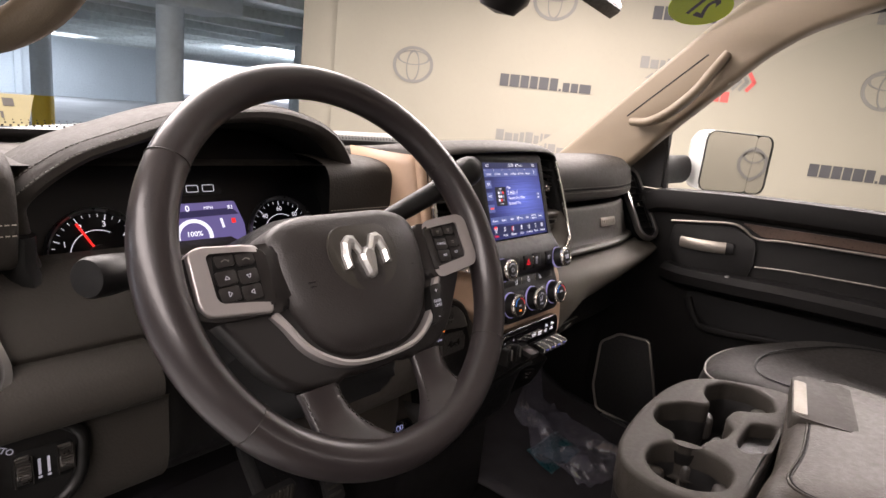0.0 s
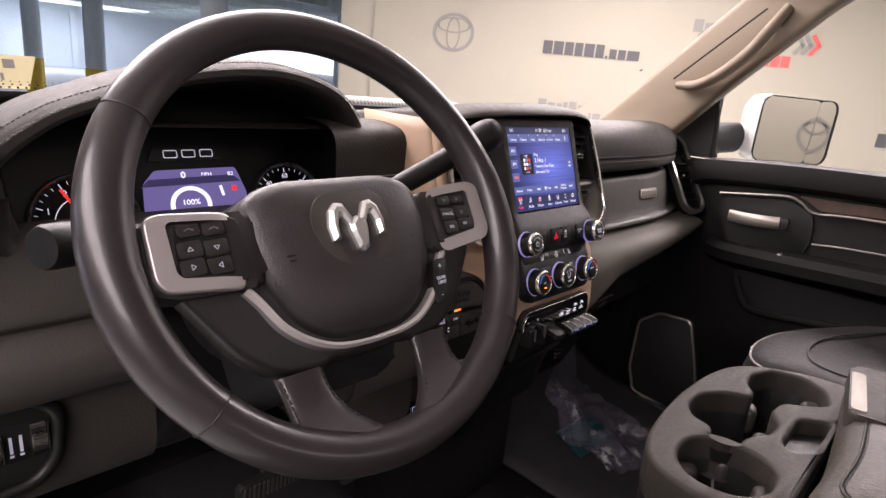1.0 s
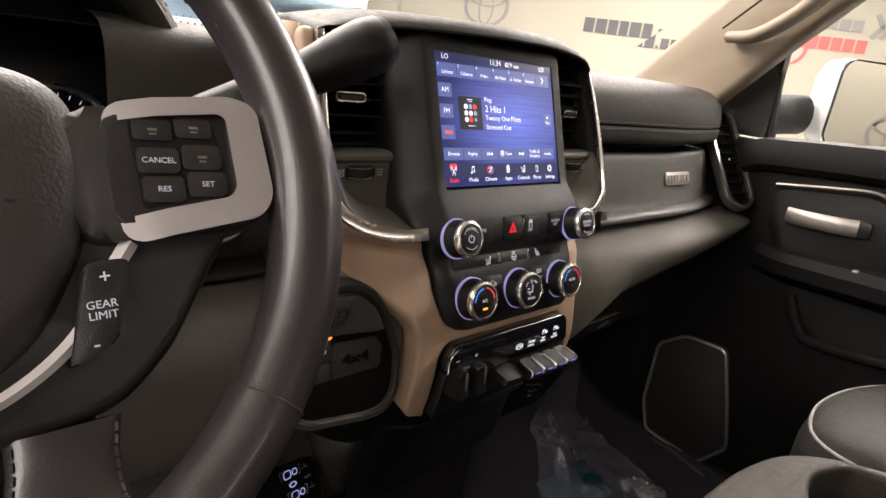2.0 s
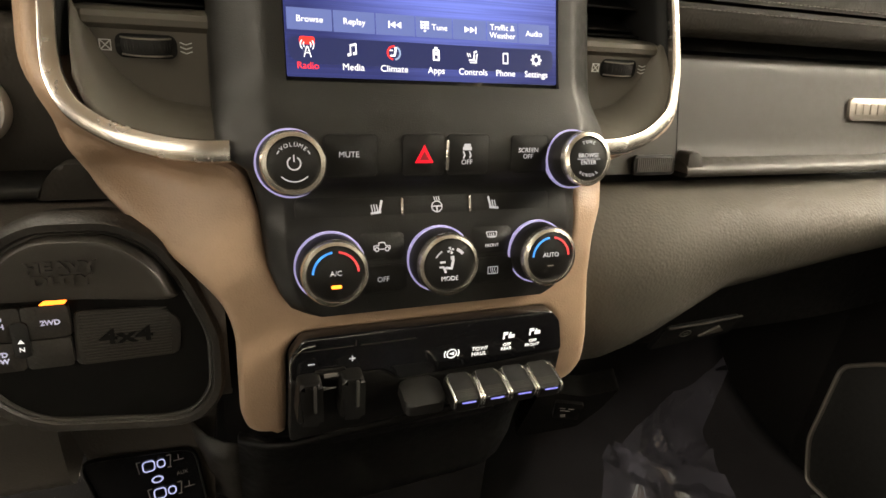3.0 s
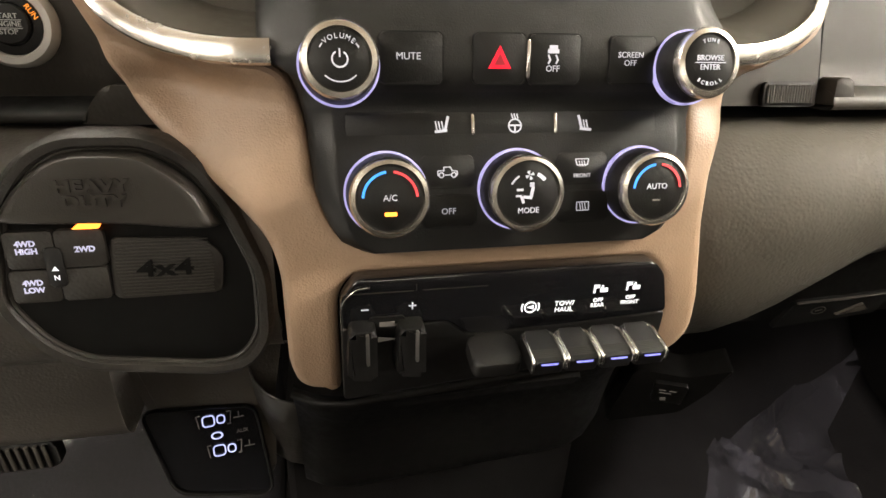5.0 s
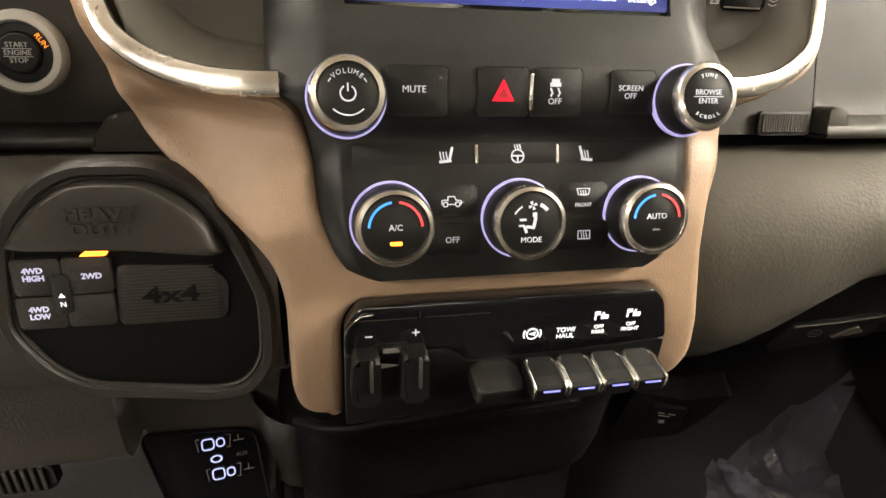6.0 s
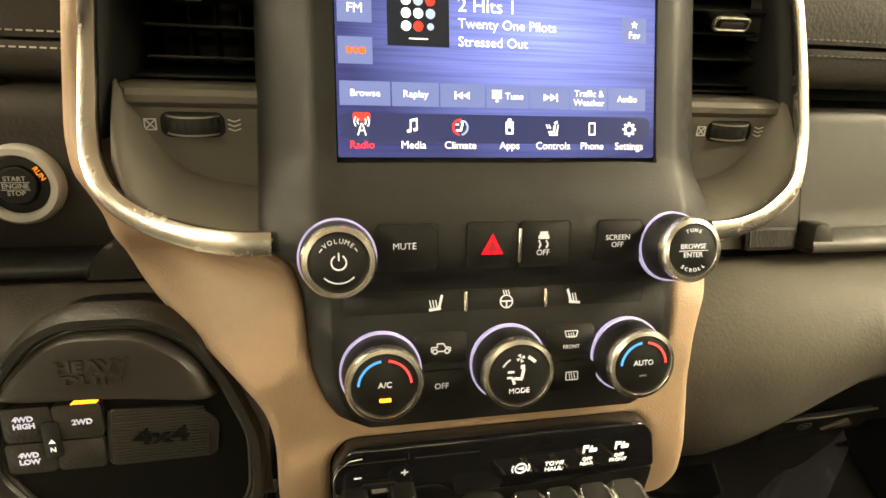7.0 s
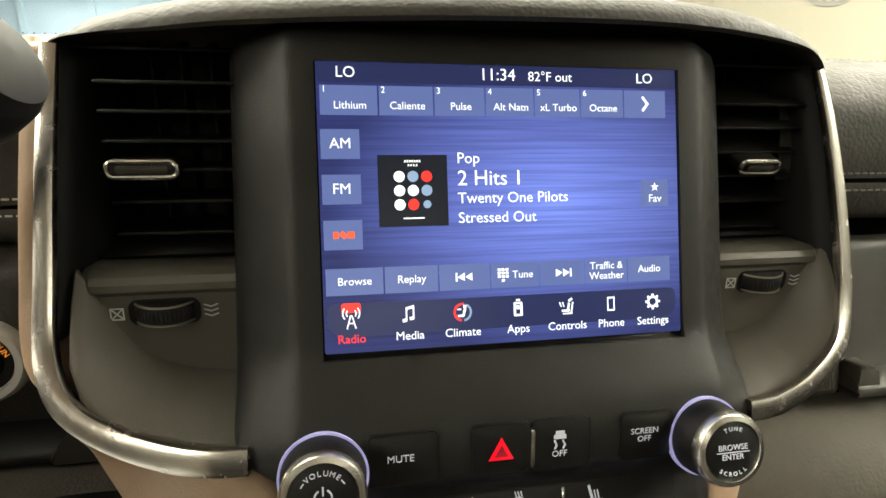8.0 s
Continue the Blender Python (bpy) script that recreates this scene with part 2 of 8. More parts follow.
TILE = lit("screen_tile", (0.082, 0.112, 0.285))
TILEDARK = lit("screen_bar", (0.013, 0.018, 0.069))
SCREENWHITE = lit("screen_white", (0.92, 0.94, 1.0))
SCREENRED = lit("screen_red", (1.0, 0.035, 0.03))
SCREENBLACK = lit("screen_black", (0.006, 0.008, 0.014))
SCREENORANGE = lit("screen_orange", (1.0, 0.10, 0.03))
SCREENGREY = lit("screen_grey", (0.22, 0.30, 0.45))
CLUSTERVIOLET = lit("cluster_violet", (0.125, 0.105, 0.25))
CLUSTERDARK = lit("cluster_dark_violet", (0.03, 0.026, 0.07))
DIALBLACK = mat("dial_black", (0.004, 0.004, 0.005), 0.28, vary=0.0, rvary=0)

# ---- building helpers ----
I4 = Matrix.Identity(4)


def FR(x, y, z, a=0.0, yaw=0.0):
    """A local frame: u to the right, v up along a face that leans back by a degrees, w out of the face."""
    s, c = math.sin(radians(a)), math.cos(radians(a))
    return Matrix.Translation((x, y, z)) @ Matrix.Rotation(radians(yaw), 4, "Z") @ Matrix(((1, 0, 0, 0), (0, s, -c, 0), (0, c, s, 0), (0, 0, 0, 1)))


def thing(name, loc, label, category, group="", kind=""):
    ob = new(name)
    ob.empty_display_size = 0.02
    ob.location = loc
    return tagged(ob, label, category, group, kind)


def finish(name, me, material, parent, label, smooth, sharp):
    if smooth:
        me.polygons.foreach_set("use_smooth", [True] * len(me.polygons))
        me.set_sharp_from_angle(angle=radians(sharp))
    me.materials.append(material)
    ob = new(name, me)
    if parent is not None:
        ob.parent = parent
        if parent.type == "EMPTY":
            ob.matrix_parent_inverse = Matrix.Translation(-parent.location)
    if label:
        ob["label"] = label
    return ob


def part(name, bm, material, parent=None, label="", smooth=True, sharp=38, bevel=0.0, thick=0.0, sub=0):
    me = bpy.data.meshes.new(name)
    bmesh.ops.recalc_face_normals(bm, faces=bm.faces)
    bm.to_mesh(me)
    bm.free()
    ob = finish(name, me, material, parent, label, smooth, sharp)
    if thick:
        md = ob.modifiers.new("thick", "SOLIDIFY")
        md.thickness, md.offset = thick, 0
    if bevel:
        md = ob.modifiers.new("bevel", "BEVEL")
        md.width, md.segments, md.limit_method, md.angle_limit = bevel, 2, "ANGLE", radians(40)
    if sub:
        md = ob.modifiers.new("sub", "SUBSURF")
        md.levels = md.render_levels = sub
    return ob


def B():
    return bmesh.new()


def merge(bm, tmp, M=I4):
    tmp.transform(M)
    me = bpy.data.meshes.new("tmp")
    tmp.to_mesh(me)
    tmp.free()
    bm.from_mesh(me)
    bpy.data.meshes.remove(me)
    return bm


def rr(w, h, r, cx=0.0, cy=0.0, n=5):
    """Rounded rectangle outline."""
    out = []
    for sx, sy, a0 in ((1, 1, 0), (-1, 1, 90), (-1, -1, 180), (1, -1, 270)):
        for k in range(n + 1):
            a = radians(a0 + 90 * k / n)
            out.append((cx + sx * (w / 2 - r) + r * math.cos(a), cy + sy * (h / 2 - r) + r * math.sin(a)))
    return out


def soften(pts, r, n=4):
    """Round the corners of an outline."""
    out = []
    for i, p in enumerate(pts):
        a, b, c = Vector(pts[i - 1]), Vector(p), Vector(pts[(i + 1) % len(pts)])
        d1, d2 = a - b, c - b
        q = min(r, d1.length * 0.48, d2.length * 0.48)
        p1, p2 = b + d1.normalized() * q, b + d2.normalized() * q
        for k in range(n + 1):
            t = k / n
            out.append(tuple((1 - t) ** 2 * p1 + 2 * t * (1 - t) * b + t * t * p2))
    return out


def circle(r, n=32, cx=0.0, cy=0.0):
    return [(cx + r * math.cos(2 * math.pi * k / n), cy + r * math.sin(2 * math.pi * k / n)) for k in range(n)]


def prism(bm, outline, w0, w1, M=I4, bev=0.0, seg=2):
    t = B()
    lo = [t.verts.new((u, v, w0)) for u, v in outline]
    hi = [t.verts.new((u, v, w1)) for u, v in outline]
    t.faces.new(lo[::-1])
    top = t.faces.new(hi)
    n = len(lo)
    for i in range(n):
        t.faces.new((lo[i], lo[(i + 1) % n], hi[(i + 1) % n], hi[i]))
    if bev:
        bmesh.ops.bevel(t, geom=list(top.edges), offset=bev, segments=seg, affect="EDGES", profile=0.5)
    return merge(bm, t, M)


def box(bm, sx, sy, sz, M=I4, bev=0.0, seg=2):
    t = B()
    bmesh.ops.create_cube(t, size=1, matrix=Matrix.Diagonal((sx, sy, sz, 1)))
    if bev:
        bmesh.ops.bevel(t, geom=list(t.edges), offset=bev, segments=seg, affect="EDGES", profile=0.5)
    return merge(bm, t, M)


def lathe(bm, prof, M=I4, n=40, ribs=0, ribdepth=0.0, ribrows=()):
    """Turn (radius, height) rows about the local w axis."""
    t = B()
    rings = []
    for j, (r, h) in enumerate(prof):
        ring = []
        for k in range(n):
            a = 2 * math.pi * k / n
            q = r - (ribdepth if ribs and j in ribrows and k % 2 else 0)
            ring.append(t.verts.new((q * math.cos(a), q * math.sin(a), h)))
        rings.append(ring)
    for r1, r2 in zip(rings, rings[1:]):
        for k in range(n):
            t.faces.new((r1[k], r1[(k + 1) % n], r2[(k + 1) % n], r2[k]))
    if prof[0][0] > 1e-6:
        t.faces.new(rings[0][::-1])
    if prof[-1][0] > 1e-6:
        t.faces.new(rings[-1])
    bmesh.ops.remove_doubles(t, verts=t.verts, dist=1e-7)
    return merge(bm, t, M)


def ringplate(bm, r0, r1, w0, w1, M=I4, n=48, a0=0, a1=360):
    """A flat ring or arc between two radii."""
    t = B()
    full = abs(a1 - a0) >= 359.9
    m = n if full else n + 1
    rows = []
    for k in range(m):
        a = radians(a0 + (a1 - a0) * k / n)
        c, s = math.cos(a), math.sin(a)
        rows.append([t.verts.new((r * c, r * s, w)) for r, w in ((r0, w0), (r1, w0), (r1, w1), (r0, w1))])
    for k in range(n):
        p, q = rows[k], rows[(k + 1) % m]
        for i in range(4):
            t.faces.new((p[i], p[(i + 1) % 4], q[(i + 1) % 4], q[i]))
    if not full:
        t.faces.new(rows[0])
        t.faces.new(rows[-1][::-1])
    return merge(bm, t, M)


def spline(pts, n=8, closed=False):
    """Points along a smooth curve through pts."""
    P = [Vector(p) for p in pts]
    m = len(P)
    out = []
    for i in range(m if closed else m - 1):
        p0 = P[i - 1] if closed or i else P[0] * 2 - P[1]
        p1, p2 = P[i], P[(i + 1) % m]
        p3 = P[(i + 2) % m] if closed or i + 2 < m else P[-1] * 2 - P[-2]
        for k in range(n):
            t = k / n
            out.append(0.5 * ((2 * p1) + (p2 - p0) * t + (2 * p0 - 5 * p1 + 4 * p2 - p3) * t * t + (3 * p1 - p0 - 3 * p2 + p3) * t ** 3))
    if not closed:
        out.append(P[-1])
    return out


def sweep(bm, path, sec, up, closed=False, scale=None, M=I4):
    """Carry a section of (side, up) points along a path; up is a fixed vector or one for each point."""
    t = B()
    path = [Vector(p) for p in path]
    n, rings = len(path), []
    for i, p in enumerate(path):
        a = path[i - 1] if closed or i else p
        b = path[(i + 1) % n] if closed or i + 1 < n else p
        d = (b - a).normalized()
        u = Vector(up[i] if isinstance(up, list) else up)
        side = d.cross(u).normalized()
        u = side.cross(d).normalized()
        k = scale[i] if scale else 1.0
        rings.append([t.verts.new(p + side * (s * k) + u * (h * k)) for s, h in sec])
    m = len(sec)
    for i in range(n if closed else n - 1):
        r1, r2 = rings[i], rings[(i + 1) % n]
        for j in range(m):
            t.faces.new((r1[j], r1[(j + 1) % m], r2[(j + 1) % m], r2[j]))
    if not closed:
        t.faces.new(rings[0][::-1])
        t.faces.new(rings[-1])
    return merge(bm, t, M)


def round_sec(w, h, n=10):
    return [(w / 2 * math.cos(2 * math.pi * k / n), h / 2 * math.sin(2 * math.pi * k / n)) for k in range(n)]


def sheet(bm, rows, close_u=False):
    vs = [[bm.verts.new(p) for p in row] for row in rows]
    for a, b in zip(vs, vs[1:]):
        n = len(a)
        for k in range(n if close_u else n - 1):
            bm.faces.new((a[k], a[(k + 1) % n], b[(k + 1) % n], b[k]))
    return bm


def lerp(x, xs, ys):
    return float(np.interp(x, xs, ys))


def plate(name, outlines, depth, bevel, mapf, cuts, material, parent, label="", sharp=38, ucuts=()):
    """A filled outline with holes, of some depth and rounded edges, cut across at the given v and laid on a curved face by mapf(u, v, h)."""
    cu = bpy.data.curves.new("tmp", "CURVE")
    cu.dimensions, cu.fill_mode, cu.extrude, cu.bevel_depth, cu.bevel_resolution, cu.offset = "2D", "BOTH", max(depth / 2 - bevel, 1e-5), bevel, 2, -bevel
    for pts in outlines:
        sp = cu.splines.new("POLY")
        sp.points.add(len(pts) - 1)
        for q, (u, v) in zip(sp.points, pts):
            q.co = (u, v, 0, 1)
        sp.use_cyclic_u = True
    tmp = new("tmp", cu)
    deps = bpy.context.evaluated_depsgraph_get()
    me = bpy.data.meshes.new_from_object(tmp.evaluated_get(deps))
    bpy.data.objects.remove(tmp)
    bpy.data.curves.remove(cu)
    bm = B()
    bm.from_mesh(me)
    bpy.data.meshes.remove(me)
    bmesh.ops.remove_doubles(bm, verts=bm.verts, dist=1e-6)
    for c in cuts:
        bmesh.ops.bisect_plane(bm, geom=list(bm.verts) + list(bm.edges) + list(bm.faces), plane_co=(0, c, 0), plane_no=(0, 1, 0))
    for c in ucuts:
        bmesh.ops.bisect_plane(bm, geom=list(bm.verts) + list(bm.edges) + list(bm.faces), plane_co=(c, 0, 0), plane_no=(1, 0, 0))
    for v in bm.verts:
        v.co = mapf(v.co.x, v.co.y, v.co.z - depth / 2)
    return part(name, bm, material, parent, label, sharp=sharp)


def txt(body, M, size, material, parent, name="lettering", align="CENTER", depth=0.0002, wide=1.0, bold=0.0, label=""):
    cu = bpy.data.curves.new("tmp", "FONT")
    cu.body, cu.size, cu.align_x, cu.align_y, cu.extrude, cu.space_line = body, size, align, "CENTER", depth, 0.98
    cu.resolution_u = 3
    cu.offset = bold
    tmp = new("tmp", cu)
    deps = bpy.context.evaluated_depsgraph_get()
    me = bpy.data.meshes.new_from_object(tmp.evaluated_get(deps))
    bpy.data.objects.remove(tmp)
    bpy.data.curves.remove(cu)
    me.materials.clear()
    me.transform(M @ Matrix.Diagonal((wide, 1, 1, 1)))
    return finish(name, me, material, parent, label, False, 30)


def T(u=0.0, v=0.0, w=0.0, turn=0.0):
    return Matrix.Translation((u, v, w)) @ Matrix.Rotation(radians(turn), 4, "Z")


def bars(M, rects, material, parent, name="icon", h=0.0003, label=""):
    """Small flat marks: (u, v, width, height, turn)."""
    bm = B()
    for u, v, a, b, turn in rects:
        box(bm, a, b, h, M @ T(u, v, h / 2, turn))
    return part(name, bm, material, parent, label, smooth=False)


def poly(M, pts, material, parent, name="icon", h=0.0003, label=""):
    bm = B()
    prism(bm, pts, 0, h, M)
    return part(name, bm, material, parent, label, smooth=False)


# ---- the garage round the truck ----
def block(name, x0, x1, y0, y1, z0, z1, material, label, category, kind="structure", bev=0.0):
    bm = B()
    box(bm, x1 - x0, y1 - y0, z1 - z0, Matrix.Translation(((x0 + x1) / 2, (y0 + y1) / 2, (z0 + z1) / 2)), bev)
    return tagged(part(name, bm, material), label, category, kind=kind)


block("ground", -30, 30, -12, 45, GROUND - 0.2, GROUND, GARAGEFLOOR, "smooth grey concrete garage floor", "floor")
bm = B()
box(bm, 60, 57, 0.2, Matrix.Translation((0, 16.5, CEIL + 0.1)))
for k in range(20):
    box(bm, 60, 0.10, 0.16, Matrix.Translation((0, 4.0 + 2.0 * k, CEIL - 0.08)))
tagged(part("ceiling", bm, GARAGECEIL, smooth=False), "pale grey garage ceiling with shallow ribs", "ceiling", kind="structure")
for name, x0, x1 in (("wall_far", -30.0, 14.5), ("wall_far_right", 21.5, 30.0)):
    block(name, x0, x1, 30.0, 30.3, GROUND, CEIL, GARAGEWHITE, "white painted far garage wall", "wall")
for k in range(9):
    block("pilaster", -16.0 + 2.9 * k, -15.75 + 2.9 * k, 29.86, 29.997, GROUND, CEIL - 0.2, GARAGEWHITE, "white wall pilaster on the far garage wall", "pilaster")
block("wall_left", -30.2, -30, -12, 30.3, GROUND, CEIL, GARAGEWHITE, "white painted side wall of the garage", "wall")
block("wall_rear", -30, 30, -6.2, -6, GROUND, CEIL, WALLPAINT, "cream painted rear wall behind the truck", "wall")


def column(x, y, r, yellow=True):
    c = thing("column", (x, y, GROUND), "round white concrete column with a yellow painted base and a square cap", "column", "garage columns", "structure")
    for nm, prof, m in (("shaft", [(r, GROUND + 0.90), (r, CEIL - 0.28)], GARAGEWHITE), ("painted_base", [(r + 0.01, GROUND), (r + 0.01, GROUND + 0.90)], YELLOW)):
        bm = B()
        lathe(bm, prof, Matrix.Translation((x, y, 0)), 28)
        part(nm, bm, m, c)
    bm = B()
    box(bm, 1.5, 1.0, 0.28, Matrix.Translation((x, y, CEIL - 0.141)), 0.02)
    part("cap", bm, GARAGEWHITE, c)


def polar(az, d):
    return -0.81 + d * math.sin(radians(az)), -0.51 + d * math.cos(radians(az))


for az, d, r in ((16.4, 14.5, 0.19), (12.2, 17.5, 0.19), (25.6, 8.8, 0.17), (36.9, 13.5, 0.19), (8.8, 16.0, 0.2), (-22.0, 11.0, 0.19)):
    column(*polar(az, d), r)

# the cream wall with printed marks, set askew to the truck
MW = Matrix(((0.5, 0, -0.866, 3.2735), (-0.866, 0, -0.5, 1.89), (0, 1, 0, 0), (0, 0, 0, 1)))
bm = B()
box(bm, 10.6, CEIL - GROUND, 0.14, MW @ T(-1.73 + 5.3, (CEIL + GROUND) / 2, -0.072))
sign_wall = tagged(part("wall_cream", bm, WALLPAINT), "cream painted wall printed with repeated grey and red marks", "wall", kind="structure")
bm = B()
box(bm, 0.30, CEIL - GROUND, 0.34, MW @ T(-1.885, (CEIL + GROUND) / 2, -0.20), 0.01)
tagged(part("wall_end_post", bm, WALLPAINT), "cream square post at the end of the printed wall", "post", kind="structure")


def ring_mark(s, z, red=False, k=1.0, MW=MW):
    c = thing("ring_mark", MW @ Vector((s, z, 0)), "red oval ring mark printed on the cream wall" if red else "grey oval ring mark printed on the cream wall", "wall mark", "wall marks")
    S = Matrix.Diagonal((1.0, 0.86, 1, 1))
    bm = B()
    ringplate(bm, 0.142 * k, 0.168 * k, 0.001, 0.006, MW @ T(s, z) @ S)
    part("outer_ring", bm, SIGNRED if red else SIGNGREY, c)
    bm = B()
    ringplate(bm, 0.118 * k, 0.136 * k, 0.001, 0.006, MW @ T(s, z + 0.055 * k) @ Matrix.Diagonal((1.0, 0.42, 1, 1)))
    part("inner_ring", bm, SIGNRED if red else SIGNGREY, c)
    bm = B()
    ringplate(bm, 0.092 * k, 0.108 * k, 0.001, 0.0055, MW @ T(s, z - 0.01) @ Matrix.Diagonal((0.5, 1.18, 1, 1)))
    part("inner_ring", bm, SIGNRED if red else SIGNGREY, c)


def word_mark(s, z, widths, h, material, label, step=0.012, name="word_mark"):
    """A word as a row of plain bars, one to a letter."""
    c = thing(name, MW @ Vector((s, z, 0)), label, "wall mark", "wall marks")
    u = s
    for w, k in widths:
        bm = B()
        box(bm, w, h * k, 0.004, MW @ T(u + w / 2, z + h * k / 2, 0.0035))
        part("bar", bm, material, c, smooth=False)
        u += w + step
    return c


WORD = [(1.165 * w, k) for w, k in [(0.058, 1), (0.062, 1), (0.054, 1), (0.050, 1), (0.062, 1), (0.052, 1), (0.014, 0.2), (0.044, 0.72), (0.046, 0.72), (0.074, 0.72)]]
for s, z in ((-0.345, 1.015), (1.995, 0.657), (0.73, 1.595), (3.9, 1.15), (-1.05, 0.25), (1.0, 0.05)):
    word_mark(s, z, WORD, 0.093, SIGNDARK, "dark grey line of bar lettering printed on the cream wall")
NAME = [(1.25 * w, k) for w, k in [(0.050, 1.2), (0.046, 0.9), (0.030, 0.9), (0.026, 1.1), (0.046, 1.2), (0.030, 0.9), (0.014, 1.2), (0.046, 1.2), (0.046, 0.9), (0.046, 0.9)]]
for s, z in ((-0.325, 0.590), (0.70, 1.245), (-1.66, 1.74), (2.2, 1.75)):
    word_mark(s, z, NAME, 0.072, SIGNGREY, "grey line of bar lettering printed on the cream wall")
    word_mark(s + 0.24, z - 0.120, [(0.055, 1)] * 6, 0.075, SIGNRED, "red line of bar lettering printed on the cream wall")
    for k in range(3):
        bm = B()
        for sg in (1, -1):
            box(bm, 0.026, 0.090, 0.004, MW @ T(s + 0.665 + 0.05 * k, z + 0.04 + sg * 0.03, 0.004, 35 * sg))
        tagged(part("chevron_mark", bm, SIGNRED if k == 2 else SIGNGREY, smooth=False), "chevron mark printed on the cream wall", "wall mark", "wall marks")
for s, z in ((-1.062, 1.108), (0.0, 1.672), (2.375, 1.312), (0.82, 0.60), (3.2, 0.35)):
    ring_mark(s, z)
ring_mark(0.90, 1.11, True, 0.72)
ring_mark(-2.05, 0.62, False, 1.5, Matrix(((-1, 0, 0, 0), (0, 0, 1, -6.0), (0, 1, 0, 0), (0, 0, 0, 1))))

# ---- the truck's shell ----
truck = thing("pickup_truck", (0, 0, GROUND), "white pickup truck with the driver door open, parked indoors", "truck")
bm = B()
sheet(bm, [[Vector((x, y, 0.620 - 0.13 * (y - 0.6) - 0.03 * max(0, (y - 1.2) / 0.6) ** 2 + 0.125 * (1 - min(1, max(0, (abs(x) - 0.38) / 0.14)) ** 2) - 0.10 * (abs(x) / 0.95) ** 6)) for x in np.linspace(-0.95, 0.95, 39)] for y in np.linspace(0.56, 1.8, 22)])
part("hood", bm, WHITEPAINT, truck, "white hood", thick=0.02)
for sx in (-1, 1):
    bm = B()
    box(bm, 0.10, 1.3, 0.80, Matrix.Translation((sx * 0.96, 1.17, 0.0)), 0.04)
    part("fender", bm, WHITEPAINT, truck)
bm = B()
box(bm, 1.82, 0.12, 0.8, Matrix.Translation((0, 1.82, -0.02)), 0.04)
part("grille_panel", bm, WHITEPAINT, truck)
bm = B()
box(bm, 1.6, 0.24, 0.05, Matrix.Translation((0, 0.50, 0.685)), 0.01)
part("cowl", bm, RUBBER, truck)
bm = B()
sheet(bm, [[Vector((x, y, 1.225 + 0.03 * (1 - (x / 0.72) ** 2) - 0.04 * max(0, (y + 0.35) / 0.12))) for x in np.linspace(-0.70, 0.70, 15)] for y in np.linspace(-0.30, -1.75, 12)])
part("roof", bm, HEADLINER, truck, "beige cloth headliner under the white roof", thick=0.03)
bm = B()
box(bm, 1.66, 0.06, 0.72, Matrix.Translation((0, -1.75, 0.33)), 0.02)
part("rear_panel", bm, DOORSKIN, truck)
# unseen cab back, added to cut the light coming in from the rear
CABBLOCK = soften([(-0.72, 0.0), (0.72, 0.0), (0.70, 0.85), (0.62, 1.21), (-0.62, 1.21), (-0.70, 0.85)], 0.05)
plate("cab_back_blocker", [CABBLOCK, rr(0.86, 0.24, 0.05, 0.0, 1.02)[::-1]], 0.05, 0.008, lambda u, v, h: Vector((u, -1.80 - h, v)), (), DOORSKIN, truck, "dark cab back with a window opening, added out of view to cut rear light")
# cargo bed, wheels
bm = B()
for sx in (-1, 1):
    box(bm, 0.07, 1.85, 0.72, Matrix.Translation((sx * 0.92, -2.79, 0.06)), 0.02)
box(bm, 1.78, 1.85, 0.06, Matrix.Translation((0, -2.79, -0.16)), 0.02)
for y in (-1.89, -3.69):
    box(bm, 1.78, 0.06, 0.72, Matrix.Translation((0, y, 0.06)), 0.02)
part("cargo_bed", bm, WHITEPAINT, truck, "white cargo bed")
for sx in (-1, 1):
    for y in (1.12, -2.75):
        MWl = Matrix.Translation((sx * 0.86, y, GROUND + 0.395)) @ Matrix.Rotation(radians(90 * sx), 4, "Y")
        bm = B()
        lathe(bm, [(0.23, -0.12), (0.34, -0.125), (0.385, -0.10), (0.395, -0.05), (0.395, 0.05), (0.385, 0.10), (0.34, 0.125), (0.23, 0.12)], MWl, 48)
        tyre = part("tyre", bm, RUBBER, truck, "black tyre")
        bm = B()
        lathe(bm, [(0.228, -0.10), (0.228, 0.10), (0.20, 0.095), (0.16, 0.05), (0.06, 0.06), (0.0001, 0.062)], MWl, 32)
        part("rim", bm, SILVER, tyre, "silver wheel rim")
bm = B()
box(bm, 1.60, 1.30, 0.06, Matrix.Translation((0, 1.15, -0.10)), 0.02)
part("engine_tray", bm, RUBBER, truck)
bm = B()
box(bm, 1.70, 2.3, 0.05, Matrix.Translation((0, -0.64, -0.027)), 0.01)
part("floor_pan", bm, CARPET, truck)
bm = B()
sheet(bm, [[Vector((x, y, z)) for x in np.linspace(-0.80, 0.80, 9)] for y, z in ((0.18, 0.0), (0.30, 0.05), (0.38, 0.16), (0.42, 0.40), (0.45, 0.68))])
part("firewall", bm, CARPET, truck, "dark carpeted firewall", thick=0.01)
bm = B()
box(bm, 0.05, 2.2, 0.62, Matrix.Translation((0.86, -0.66, -0.10)), 0.02)
part("sill_panel", bm, WHITEPAINT, truck)
bm = B()
box(bm, 0.06, 0.34, 0.70, Matrix.Translation((-0.80, 0.28, 0.33)), 0.02)
part("kick_panel", bm, DOORSKIN, truck)
bm = B()
box(bm, 0.06, 0.36, 0.70, Matrix.Translation((0.79, 0.31, 0.345)), 0.02)
part("kick_panel", bm, DOORSKIN, truck)
bm = B()
box(bm, 0.09, 0.9, 0.90, Matrix.Translation((-0.86, -1.45, 0.40)), 0.03)
